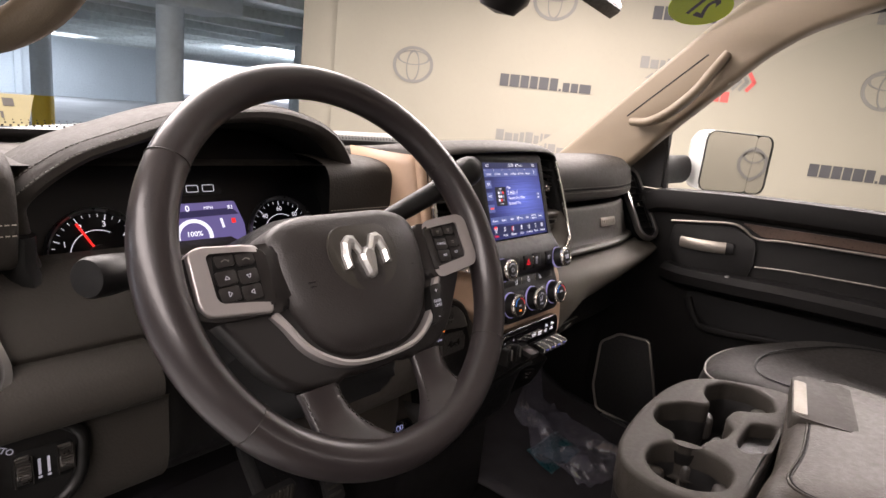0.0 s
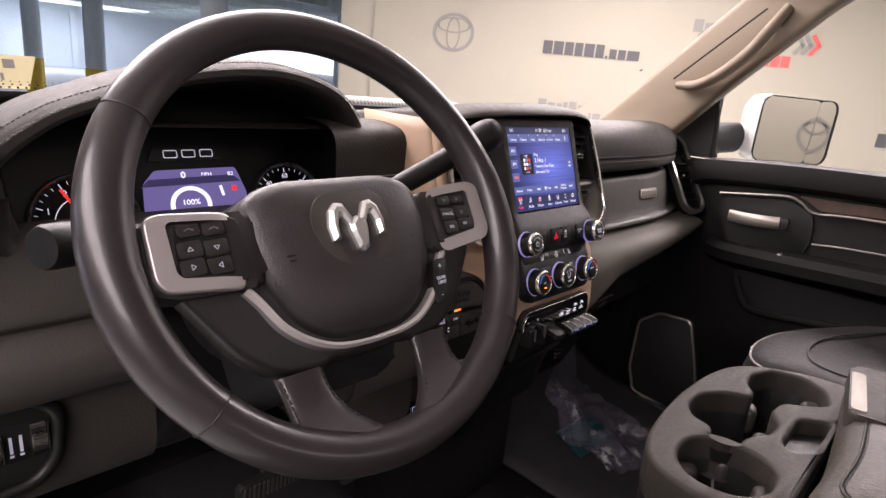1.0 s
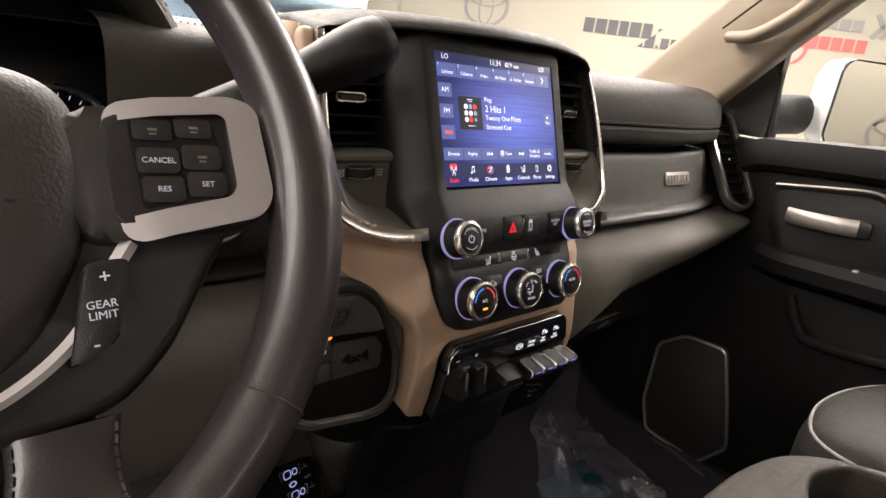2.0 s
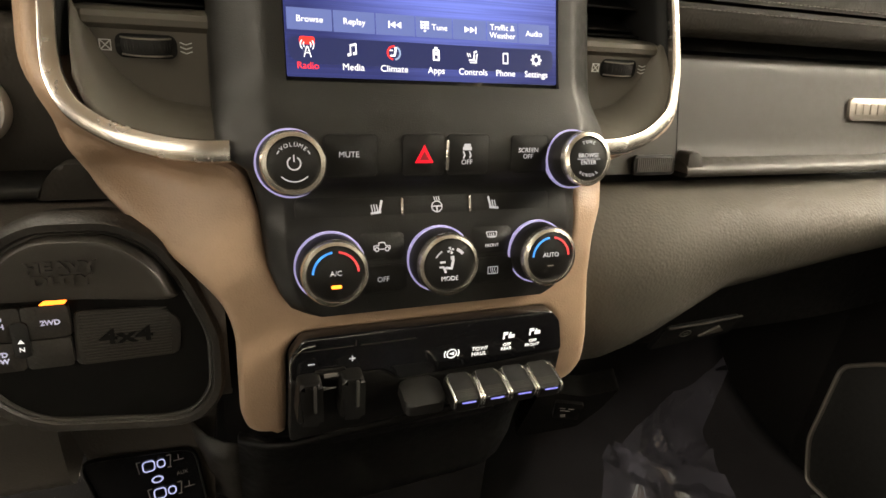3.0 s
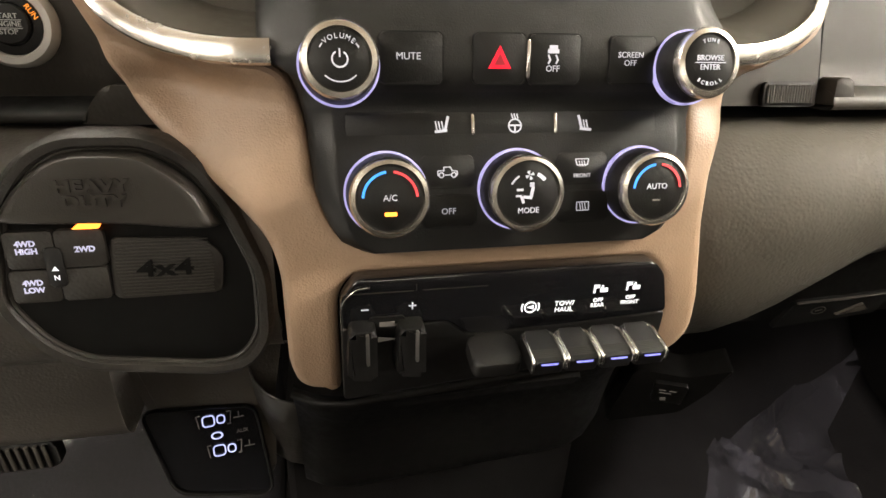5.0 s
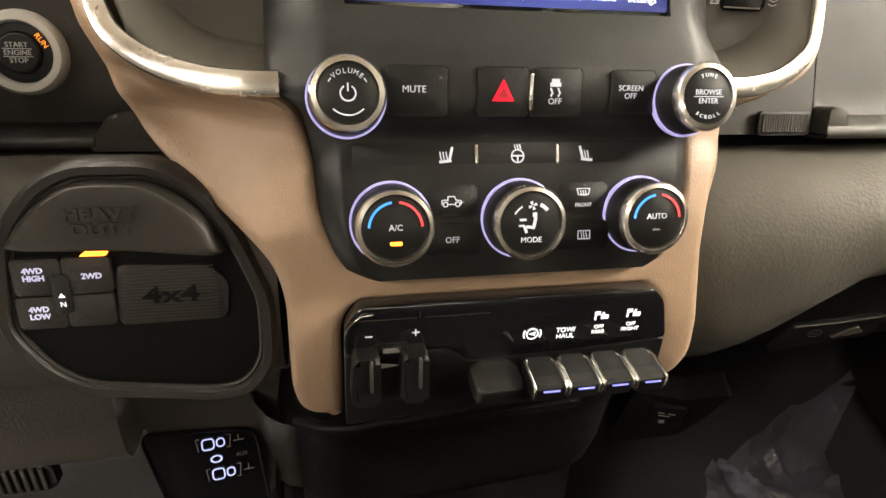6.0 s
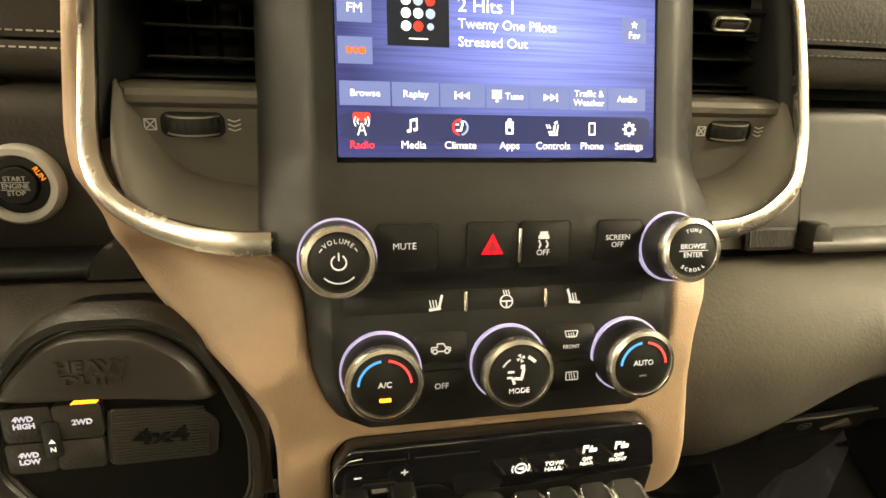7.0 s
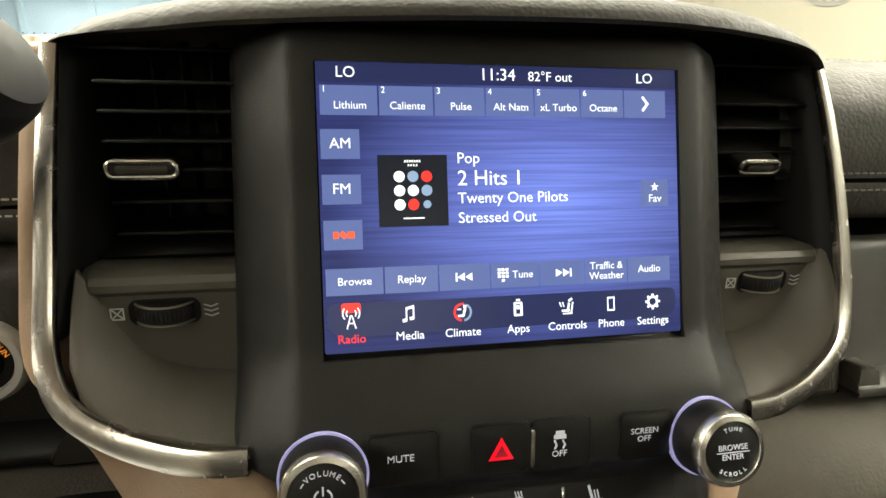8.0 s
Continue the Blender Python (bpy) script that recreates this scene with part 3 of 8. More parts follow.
part("rear_door", bm, DOORSKIN, truck)
for sx in (-1, 1):
    bm = B()
    box(bm, 0.09, 0.12, 1.35, Matrix.Translation((sx * 0.80, -1.02, 0.58)), 0.02)
    part("door_post", bm, PILLAR, truck)
    bm = B()
    sweep(bm, [(sx * 0.70, -0.36, 1.19), (sx * 0.705, -0.9, 1.205), (sx * 0.70, -1.75, 1.20)], round_sec(0.10, 0.06), (0, 0, 1))
    part("roof_rail", bm, PILLAR, truck)
    outline = soften([(0.350, 0.735), (0.12, 0.735), (0.005, 0.858), (-0.19, 1.052), (-0.26, 1.100), (-0.42, 1.165), (-0.44, 1.26), (-0.280, 1.30), (-0.038, 1.105)], 0.03)
    pil = plate("windshield_pillar", [outline], 0.05, 0.014, lambda u, v, h, sx=sx: Vector((sx * ((0.702 if sx > 0 else 0.765) - h - 0.06 * max(0, v - 0.8)), u, v - 0.011)), (0.8, 0.85, 0.9, 0.95, 1.0, 1.05, 1.1), PILLAR, truck, "tan plastic pillar trim")
    bm = B()
    hp = spline([(-0.770, 0.100, 0.846), (-0.722, 0.058, 0.850), (-0.690, 0.0, 0.884), (-0.686, -0.052, 0.934), (-0.705, -0.080, 0.989), (-0.74, -0.105, 1.039)] if sx < 0 else [(sx * 0.6800, 0.100, 0.861), (sx * 0.6680, 0.050, 0.865), (sx * 0.6580, -0.004, 0.894), (sx * 0.6580, -0.052, 0.942), (sx * 0.6640, -0.080, 0.989), (sx * 0.6800, -0.105, 1.039)], 6)
    sweep(bm, hp, round_sec(0.026, 0.038, 14), (1, 0, 0), False, [0.8 + 0.2 * math.sin(math.pi * k / (len(hp) - 1)) for k in range(len(hp))])
    part("grab_handle", bm, PILLAR, pil, "tan grab handle")
    bm = B()
    sweep(bm, [(sx * (0.6705 if sx > 0 else 0.7335), 0.112, 0.874), (sx * (0.6685 if sx > 0 else 0.7315), -0.065, 1.034)], round_sec(0.004, 0.004, 6), (1, 0, 0))
    part("seam", bm, DEEP, pil)
    bm = B()
    prism(bm, soften([(0.175, 0.69), (0.025, 0.69), (0.03, 0.862), (0.10, 0.80)], 0.012), -0.012, 0.012, Matrix(((0, 0, sx, sx * 0.79), (1, 0, 0, 0), (0, 1, 0, 0), (0, 0, 0, 1))))
    part("mirror_sail", bm, PLASTIC, truck, "black plastic corner panel")
    bm = B()
    sweep(bm, spline([(sx * 0.79, 0.018, 0.69), (sx * 0.786, 0.032, 0.80), (sx * 0.775, 0.024, 0.865), (sx * 0.755, -0.18, 1.060), (sx * 0.745, -0.40, 1.15), (sx * 0.74, -0.98, 1.17)], 8), round_sec(0.018, 0.016, 8), (1, 0, 0))
    part("window_seal", bm, RUBBER, truck)

bm = B()
sheet(bm, [[Vector((x, y + 0.06 * (x / 0.7) ** 2 * -1, z)) for x in np.linspace(-0.72, 0.72, 17)] for y, z in ((0.50, 0.745), (0.28, 0.90), (0.02, 1.08), (-0.26, 1.235))])
shield = tagged(part("windshield", bm, GLASS), "clear curved windshield glass", "windshield")
shield.visible_shadow = False
bm = B()
sheet(bm, [[Vector((x, y - 0.06 * (x / 0.7) ** 2 - 0.003, z)) for x in np.linspace(-0.71, 0.71, 17)] for y, z in ((0.503, 0.728), (0.478, 0.749))])
part("frit_band", bm, RUBBER, shield, "black dotted edge band", thick=0.001)
bm = B()
for i in range(150):
    for j in range(3):
        x = -0.71 + 1.42 * i / 149 + 0.0024 * (j % 2)
        box(bm, 0.0024 - 0.0006 * j, 0.001, 0.0024 - 0.0006 * j, Matrix.Translation((x, 0.4715 - 0.0055 * j - 0.06 * (x / 0.7) ** 2 - 0.003, 0.7545 + 0.0042 * j)))
part("frit_dot", bm, RUBBER, shield, smooth=False)

# marks stuck inside the windshield
tag = thing("stock_tag", (-0.64, 0.42, 0.78), "yellow paper tag with a faded number, on the windshield", "paper tag")
MT = FR(-0.645, 0.455, 0.772, 32)
bm = B()
prism(bm, [(-0.10, -0.026), (0.056, -0.024), (0.072, 0.024), (-0.10, 0.022)], 0, 0.0005, MT)
part("paper", bm, TAGPAPER, tag)
bars(MT @ T(0, 0, 0.0006), [(-0.075 + 0.019 * k, 0.011, 0.013, 0.012, 0) for k in range(7)], DULLINK, tag, "number_bar")
bars(MT @ T(0, 0, 0.0006), [(-0.085 + 0.006 * k, -0.008, 0.0035 if k % 3 else 0.0018, 0.010, 0) for k in range(20)], DULLINK, tag, "code_bar")
st = thing("year_sticker", (0.46, -0.075, 1.113), "lime green oval sticker with a dark number, on the windshield", "sticker")
MS = FR(0.525, -0.074, 1.113, -55, -16)
bm = B()
prism(bm, [(0.098 * math.cos(a), 0.052 * math.sin(a)) for a in np.linspace(0, 2 * math.pi, 40, endpoint=False)], 0, 0.0006, MS)
part("oval", bm, LIME, st)
txt("21", MS @ Matrix.Diagonal((-1, 1, 1, 1)) @ T(0, 0, 0.001), 0.075, SIGNDARK, st, bold=0.002)

rvm = thing("rear_view_mirror", (0.06, 0.04, 1.06), "black rear-view mirror with a sensor pod on the windshield", "mirror")
bm = B()
prism(bm, rr(0.25, 0.075, 0.03), -0.012, 0.012, FR(0.085, -0.032, 1.066, 34, 8), 0.008)
part("housing", bm, PLASTIC, rvm)
bm = B()
prism(bm, rr(0.238, 0.063, 0.026), 0.0125, 0.0135, FR(0.085, -0.032, 1.066, 34, 8))
part("mirror_glass", bm, MIRROR, rvm)
bm = B()
lathe(bm, [(0.001, -0.03), (0.028, -0.024), (0.042, 0.0), (0.045, 0.05), (0.04, 0.08)], FR(0.005, 0.085, 1.035, 70) @ Matrix.Diagonal((1.3, 1, 1, 1)), 24)
part("sensor_pod", bm, PLASTIC, rvm)
bm = B()
sweep(bm, [(0.03, 0.075, 1.065), (0.08, 0.02, 1.075), (0.085, -0.015, 1.066)], round_sec(0.02, 0.02, 8), (0, 0, 1))
part("stalk", bm, PLASTIC, rvm)
# ---- dashboard ----
dash = thing("dashboard", (0, 0.2, 0.40), "black stitched leather dashboard with a tan centre surround", "dashboard")


def strip(name, prof, x0, x1, material, nx=24, bow=None, thick=0.0, label="", bevel=0.0):
    bm = B()
    sheet(bm, [[Vector((x, y + (bow(x) if bow else 0), z)) for x in np.linspace(x0, x1, nx)] for y, z in prof])
    return part(name, bm, material, dash, label, thick=thick, bevel=bevel)


def smooth(prof, n=5):
    return [(p.x, p.y) for p in spline([(a, b, 0) for a, b in prof], n)]


def endbow(x):
    return 0.05 * max(0, (abs(x) - 0.45) / 0.28) ** 2


PADTOP = [(0.47, 0.728), (0.36, 0.742), (0.24, 0.756), (0.14, 0.766), (0.085, 0.762), (0.055, 0.745), (0.044, 0.722), (0.041, 0.700)]
strip("upper_pad", smooth(PADTOP), 0.175, 0.70, LEATHER, 30, endbow, label="black leather upper pad")
strip("upper_pad_lip", smooth([(0.041, 0.697), (0.040, 0.688), (0.043, 0.676), (0.055, 0.670)]), 0.195, 0.70, LEATHER, 30, endbow)
strip("groove", [(0.0425, 0.7005), (0.049, 0.6985), (0.0425, 0.6965)], 0.195, 0.70, DEEP, 30, endbow)
strip("shadow_gap", [(0.055, 0.670), (0.10, 0.668), (0.10, 0.656), (0.062, 0.6555)], 0.18, 0.70, DEEP, 20, endbow)
strip("passenger_panel", smooth([(0.0625, 0.6555), (0.0555, 0.651), (0.050, 0.635), (0.043, 0.612), (0.035, 0.585), (0.030, 0.573)]), 0.2505, 0.69, BOWL, 28, endbow, label="dark grey glove box panel")
strip("inner_panel", smooth([(0.0625, 0.6555), (0.0555, 0.651), (0.049, 0.635), (0.041, 0.612), (0.032, 0.585), (0.026, 0.560)]), 0.165, 0.2470, BOWL, 10)
strip("ledge", smooth([(0.031, 0.573), (0.020, 0.5705), (0.014, 0.566), (0.016, 0.559), (0.040, 0.556)]), 0.2505, 0.70, BOWL, 24, endbow, label="thin ledge under the glove box panel")
strip("ledge_gap", [(0.048, 0.5575), (0.07, 0.555), (0.07, 0.551), (0.036, 0.5495)], 0.13, 0.71, DEEP, 20, endbow)
LOWER = [(0.040, 0.5495), (0.012, 0.546), (-0.010, 0.536), (-0.024, 0.520), (-0.028, 0.502), (-0.023, 0.479), (-0.013, 0.456), (0.004, 0.436), (0.026, 0.4235), (0.052, 0.420)]


def pad_foot(x):
    return lerp(x, [0.118, 0.20, 0.25, 0.31, 0.44, 0.735], [0.352, 0.362, 0.388, 0.432, 0.455, 0.500])


bm = B()
sheet(bm, [[Vector((x, y + 0.02 * max(0, (x - 0.5) / 0.25) ** 2 + 0.02 * max(0, (0.22 - x) / 0.1), 0.5495 - (0.5495 - z) * (0.5495 - pad_foot(x)) / (0.5495 - 0.420))) for x in np.linspace(0.118, 0.735, 30)] for y, z in smooth(LOWER)])
part("lower_pad", bm, PADLEATHER, dash, "black grained lower pad")
bm = B()
sheet(bm, [[Vector((x, y + 0.02 * max(0, (x - 0.5) / 0.25) ** 2, pad_foot(x) * f + (1 - f) * z)) for x in np.linspace(0.10, 0.735, 24)] for y, z, f in ((0.050, 0.42, 1.0), (0.053, 0.405, 0.85), (0.056, 0.385, 0.25), (0.060, 0.352, 0.0), (0.12, 0.345, 0.0), (0.26, 0.39, 0.0), (0.40, 0.40, 0.0))])
part("under_panel", bm, PLASTIC, dash)
# pull handle under the glove box
MPu = FR(0.352, 0.044, 0.376, -14, 0)
bm = B()
prism(bm, soften([(-0.058, -0.024), (0.052, -0.014), (0.052, 0.013), (-0.046, 0.008)], 0.005), 0, 0.004, MPu, 0.0015)
pull = part("pull_handle", bm, DEEP, dash, "black recessed pull handle")
bm = B()
sweep(bm, [tuple(MPu @ Vector(p)) for p in ((-0.046, 0.0085, 0.005), (0.0, 0.0110, 0.006), (0.052, 0.0138, 0.005))], round_sec(0.0022, 0.0030, 8), (0, -1, 0))
part("edge_strip", bm, BOWL, pull)
bm = B()
ringplate(bm, 0.0080, 0.0096, 0.004, 0.0046, MPu @ T(-0.017, -0.004) @ Matrix.Diagonal((0.8, 0.5, 1, 1)))
box(bm, 0.007, 0.001, 0.0006, MPu @ T(-0.017, -0.004, 0.0044, 10))
part("lamp_mark", bm, BOWL, pull)
bm = B()
prism(bm, soften([(0.002, -0.0105), (0.036, -0.0060), (0.026, 0.0025)], 0.002), 0.003, 0.0065, MPu, 0.001)
part("catch", bm, KNEECOVER, pull, "lighter grey triangular catch")
# small vent grille beside the stack
bm = B()
prism(bm, rr(0.042, 0.017, 0.003), 0, 0.003, FR(0.2215, 0.026, 0.5680, 12), 0.001)
grl = part("sensor_grille", bm, PLASTIC, dash)
bm = B()
for k in range(18):
    box(bm, 0.0014, 0.012, 0.001, FR(0.2215, 0.026, 0.5680, 12) @ T(-0.0175 + 0.00206 * k, 0, 0.0034))
part("rib", bm, BOWL, grl, smooth=False)
bm = B()
prism(bm, soften([(-0.0085, -0.0095), (0.014, -0.0095), (0.008, -0.004), (0.004, 0.0095), (-0.0085, 0.0095)], 0.003), -0.012, 0.004, FR(0.2595, 0.020, 0.571, 8), 0.002)
part("ledge_step", bm, BOWL, dash)
# badge
MBg = FR(0.500, 0.0440, 0.615, 16)
bm = B()
prism(bm, rr(0.082, 0.022, 0.005), 0, 0.003, MBg, 0.0012)
badge = part("badge", bm, PLATEGREY, dash, "silver rectangular badge")
bars(MBg @ T(0, 0, 0.003), [(-0.030 + 0.0105 * k, 0, 0.006, 0.010, 0) for k in range(7)], PLATEGREY, badge, "bar", 0.0008)


def stitches(path, material, parent, step=0.0052, size=(0.0034, 0.0009), up=(0, -1, 0.3), name="stitching"):
    """Short threads along a path."""
    P = [Vector(p) for p in path]
    bm, d = B(), 0.0
    for a, b in zip(P, P[1:]):
        L = (b - a).length
        while d < L:
            c = a.lerp(b, d / L)
            q = (b - a).to_track_quat("X", "Z").to_matrix().to_4x4()
            box(bm, size[0], size[1], size[1], Matrix.Translation(c) @ q)
            d += step
        d -= L
    return part(name, bm, material, parent, smooth=False)


for dz, yy in ((0.0045, 0.0415), (-0.0055, 0.0395)):
    stitches([(x, yy - 0.0006 + endbow(x), 0.6985 + dz) for x in np.linspace(0.20, 0.69, 16)], THREAD, dash)

# side vents at the dash ends
def side_vent(cx, sx, z):
    M = FR(cx, 0.058, z, 36, sx * -20)
    c = part("side_vent", prism(B(), rr(0.060, 0.205, 0.028), -0.03, -0.012, M), DEEP, dash)
    out = rr(0.066, 0.212, 0.031, n=8)
    bm = B()
    sweep(bm, [(u, v, 0.0) for u, v in out], [(-0.005, -0.012), (0.005, -0.012), (0.005, 0.0), (0.003, 0.004), (-0.003, 0.004), (-0.005, -0.001)], (0, 0, 1), True, None, M)
    part("chrome_loop", bm, SILVER, c)
    bm = B()
    sweep(bm, [(u * 0.80 , v * 0.93, -0.003) for u, v in out], round_sec(0.005, 0.012, 8), (0, 0, 1), True, None, M)
    part("inner_loop", bm, PLASTIC, c)
    for k in range(8):
        bm = B()
        box(bm, 0.046, 0.0025, 0.018, M @ T(0, -0.072 + 0.0205 * k, -0.010) @ Matrix.Rotation(radians(25), 4, "X"), 0.0008)
        part("slat", bm, PLASTIC, c)
    bm = B()
    box(bm, 0.020, 0.009, 0.008, M @ T(0, -0.01, 0.0), 0.002)
    part("tab", bm, CHROME, c)


side_vent(0.722, 1, 0.650)
side_vent(-0.776, -1, 0.650)

# driver's side: knee roll, panels below the cluster


KNEEX0 = -0.80
strip("upper_panel", smooth([(0.30, 0.735), (0.18, 0.752), (0.11, 0.75), (0.085, 0.735), (0.080, 0.70), (0.080, 0.682)]), -0.345, -0.215, LEATHER, 10, label="black leather panel beside the cluster")
strip("upper_panel_lip", smooth([(0.080, 0.680), (0.079, 0.672), (0.084, 0.662), (0.10, 0.655)]), -0.345, -0.215, LEATHER, 10)
for dz in (0.0045, -0.0045):
    stitches([(-0.34, 0.079, 0.681 + dz), (-0.215, 0.079, 0.681 + dz)], PALETHREAD, dash)
strip("start_panel", smooth([(0.10, 0.655), (0.074, 0.648), (0.068, 0.62), (0.064, 0.58), (0.066, 0.560)]), -0.46, -0.195, LEATHER, 14, label="black grained panel round the start button")
strip("start_ledge", smooth([(0.066, 0.560), (0.046, 0.557), (0.040, 0.5535), (0.044, 0.548), (0.075, 0.546)]), -0.46, -0.19, PLASTIC, 10)
bm = B()
prism(bm, soften([(-0.030, -0.010), (0.030, -0.010), (0.030, 0.0125), (-0.014, 0.0125), (-0.021, 0.004)], 0.004), -0.02, 0.004, FR(-0.206, 0.044, 0.558, 8), 0.003, 3)
part("ledge_step", bm, LEATHER, dash)
KNEEP = [(0.075, 0.546), (0.02, 0.546), (-0.008, 0.540), (-0.026, 0.525), (-0.033, 0.50), (-0.034, 0.46), (-0.026, 0.432), (-0.006, 0.416), (0.012, 0.405)]
strip("knee_bolster", smooth(KNEEP), -0.385, -0.128, KNEECOVER, 24, label="dark grey knee bolster")
strip("knee_cover", smooth([(0.012, 0.405), (0.010, 0.385), (0.012, 0.350), (0.018, 0.334), (0.032, 0.327), (0.08, 0.332), (0.2, 0.35)]), -0.385, -0.243, KNEECOVER, 20, label="grey lower column cover")
strip("column_cover", smooth([(0.10, 0.60), (0.07, 0.56), (0.045, 0.53), (0.035, 0.50), (0.035, 0.45), (0.045, 0.42), (0.08, 0.39), (0.2, 0.38)]), -0.62, -0.38, PLASTIC, 20, lambda x: 0.05 * max(0, (abs(x + 0.50) - 0.07) / 0.05) ** 2, label="black plastic steering column cover")
strip("left_upper_panel", smooth([(0.13, 0.65), (0.10, 0.645), (0.06, 0.62), (0.034, 0.590), (0.034, 0.580)]), KNEEX0, -0.46, LEATHER, 14)
strip("left_roll", smooth([(0.034, 0.580), (0.020, 0.578), (-0.004, 0.566), (-0.014, 0.548), (-0.010, 0.533), (0.002, 0.528)]), KNEEX0, -0.612, LEATHER, 14, label="black leather roll")
strip("left_lower_panel", smooth([(0.002, 0.528), (0.006, 0.518), (0.004, 0.468), (0.010, 0.438), (0.03, 0.418), (0.08, 0.39)]), KNEEX0, -0.60, LEATHER, 12)

# ---- tan surround and chrome of the centre stack ----
stack = thing("center_stack", (0, 0.02, 0.40), "centre stack with tan surround, climate knobs and switch panels", "center stack")
BZ = [0.39, 0.43, 0.46, 0.50, 0.527, 0.546, 0.558, 0.567, 0.574, 0.581, 0.590, 0.606, 0.625, 0.64, 0.66, 0.70, 0.78]
BY = [-0.052, -0.062, -0.067, -0.067, -0.0625, -0.0550, -0.0515, -0.0460, -0.0425, -0.0420, -0.0488, -0.0465, -0.0360, -0.026, -0.0185, -0.005, 0.0225]


FINEZ = np.linspace(0.37, 0.80, 216)
_f = np.interp(FINEZ, BZ, BY)
_k = np.hanning(9)
FINEY = np.convolve(np.pad(_f, 4, "reflect", reflect_type="odd"), _k / _k.sum(), "valid")


def Yb(z):
    return lerp(z, FINEZ, FINEY)


def onface(u, v, h, back=0.0):
    """Lay (u, height z) on the stack's curved face, h metres out of it."""
    s = (Yb(v + 0.006) - Yb(v - 0.006)) / 0.012
    n = Vector((0, -1, s)).normalized()
    return Vector((u, Yb(v) + back, v)) + n * h


def MB(u, z, h=0.0, back=0.0):
    """A local frame on the stack's face."""
    s = (Yb(z + 0.012) - Yb(z - 0.012)) / 0.024
    M = FR(0, 0, 0, math.degrees(math.atan(s)))
    M.translation = onface(u, z, h, back)
    return M


ZC = [0.40 + 0.0055 * k for k in range(70)]
LOUT = [(-0.2110, 0.766), (-0.2150, 0.70), (-0.2170, 0.646), (-0.2155, 0.629), (-0.2105, 0.612), (-0.2060, 0.598), (-0.2015, 0.585), (-0.1940, 0.573), (-0.1815, 0.5615), (-0.1590, 0.5435), (-0.142, 0.5295), (-0.127, 0.510), (-0.1230, 0.490), (-0.1235, 0.425), (-0.118, 0.4065), (-0.098, 0.4025)]
ROUT = [(0.106, 0.4090), (0.1275, 0.4100), (0.1360, 0.430), (0.1268, 0.473), (0.1205, 0.505), (0.1215, 0.533), (0.1295, 0.552), (0.1410, 0.573), (0.1520, 0.5905), (0.174, 0.5965), (0.196, 0.613), (0.2025, 0.638), (0.2030, 0.66), (0.2000, 0.70), (0.1895, 0.764)]
LIN = [(-0.0945, 0.4025), (-0.0945, 0.476), (-0.086, 0.4895), (0.0865, 0.4895), (0.0945, 0.480), (0.1010, 0.452), (0.1040, 0.4090)]
HOLE = [(-0.1960, 0.766), (-0.2000, 0.70), (-0.2015, 0.642), (-0.194, 0.6185), (-0.170, 0.602), (-0.145, 0.5965), (-0.1185, 0.595), (-0.1055, 0.570), (-0.103, 0.540), (-0.0955, 0.519), (-0.082, 0.5075),
        (0.084, 0.5075), (0.0965, 0.519), (0.103, 0.540), (0.1045, 0.570), (0.1175, 0.595), (0.143, 0.5965), (0.168, 0.602), (0.191, 0.6185), (0.199, 0.642), (0.1970, 0.70), (0.1860, 0.764)]


def setback(u):
    """The vents sit deeper than the screen."""
    q = min(1.0, max(0.0, (abs(u) - 0.120) / 0.070))
    return 0.014 * q * q * (3 - 2 * q)


CURVE = [(0.2035, 0.80), (0.2070, 0.70), (0.2080, 0.646), (0.2050, 0.6290), (0.1955, 0.6150), (0.1770, 0.6040), (0.1545, 0.5985), (0.1350, 0.5975), (0.1000, 0.5975)]


def hollow(u, z):
    """The surround dips back under the chrome trim and comes forward again below it."""
    best, side = 1.0, -1.0
    for (a, b), (c, d) in zip(CURVE, CURVE[1:]):
        l2 = (c - a) ** 2 + (d - b) ** 2
        f = min(1.0, max(0.0, ((abs(u) - a) * (c - a) + (z - b) * (d - b)) / l2))
        e = math.hypot(abs(u) - a - f * (c - a), z - b - f * (d - b))
        if e < best:
            best, side = e, (abs(u) - a) * (d - b) - (z - b) * (c - a)
    t = best if side < 0 else 0.0
    q = min(1.0, max(0.0, (abs(u) - 0.105) / 0.075))
    r = min(1.0, max(0.0, (0.645 - z) / 0.045))
    return 0.026 * q * q * (3 - 2 * q) * r * r * (3 - 2 * r) * (1 - math.exp(-(t / 0.008) ** 2)) * math.exp(-max(0.0, t - 0.014) ** 2 / 0.0009)


# the surround is an open U: its outline runs down the outside and back up the inside
surround = soften(LOUT + LIN + ROUT + HOLE[::-1], 0.010, 4)
plate("tan_surround", [surround], 0.05, 0.006, lambda u, v, h: onface(u, v, h, 0.012 + setback(u) + hollow(u, v)), ZC, TAN, stack, "tan soft-touch surround", ucuts=[q * (0.100 + 0.005 * k) for k in range(22) for q in (-1, 1)])
for sx, out in ((-1, LOUT), (1, ROUT[::-1])):
    bm = B()
    rows = []
    for d, fl in ((0.002, -0.004), (0.010, 0.003), (0.025, 0.008 if sx < 0 else 0.013), (0.050, 0.011 if sx < 0 else 0.019), (0.13, 0.013 if sx < 0 else 0.022)):
        rows.append([Vector((u + sx * (fl if fl < 0 else fl * min(1, max(0.1, (z - 0.545) / 0.04))), Yb(z) + 0.020 + setback(u) + hollow(u, z) + d * (1.0 if z > 0.56 else 0.55), z + 0.004 * d)) for u, z in [(p.x, p.y) for p in spline([(a, b, 0) for a, b in out[:(10 if sx < 0 else 8)]], 4)]])
    sheet(bm, rows)
    part("tan_side", bm, TAN, stack, thick=0.003)

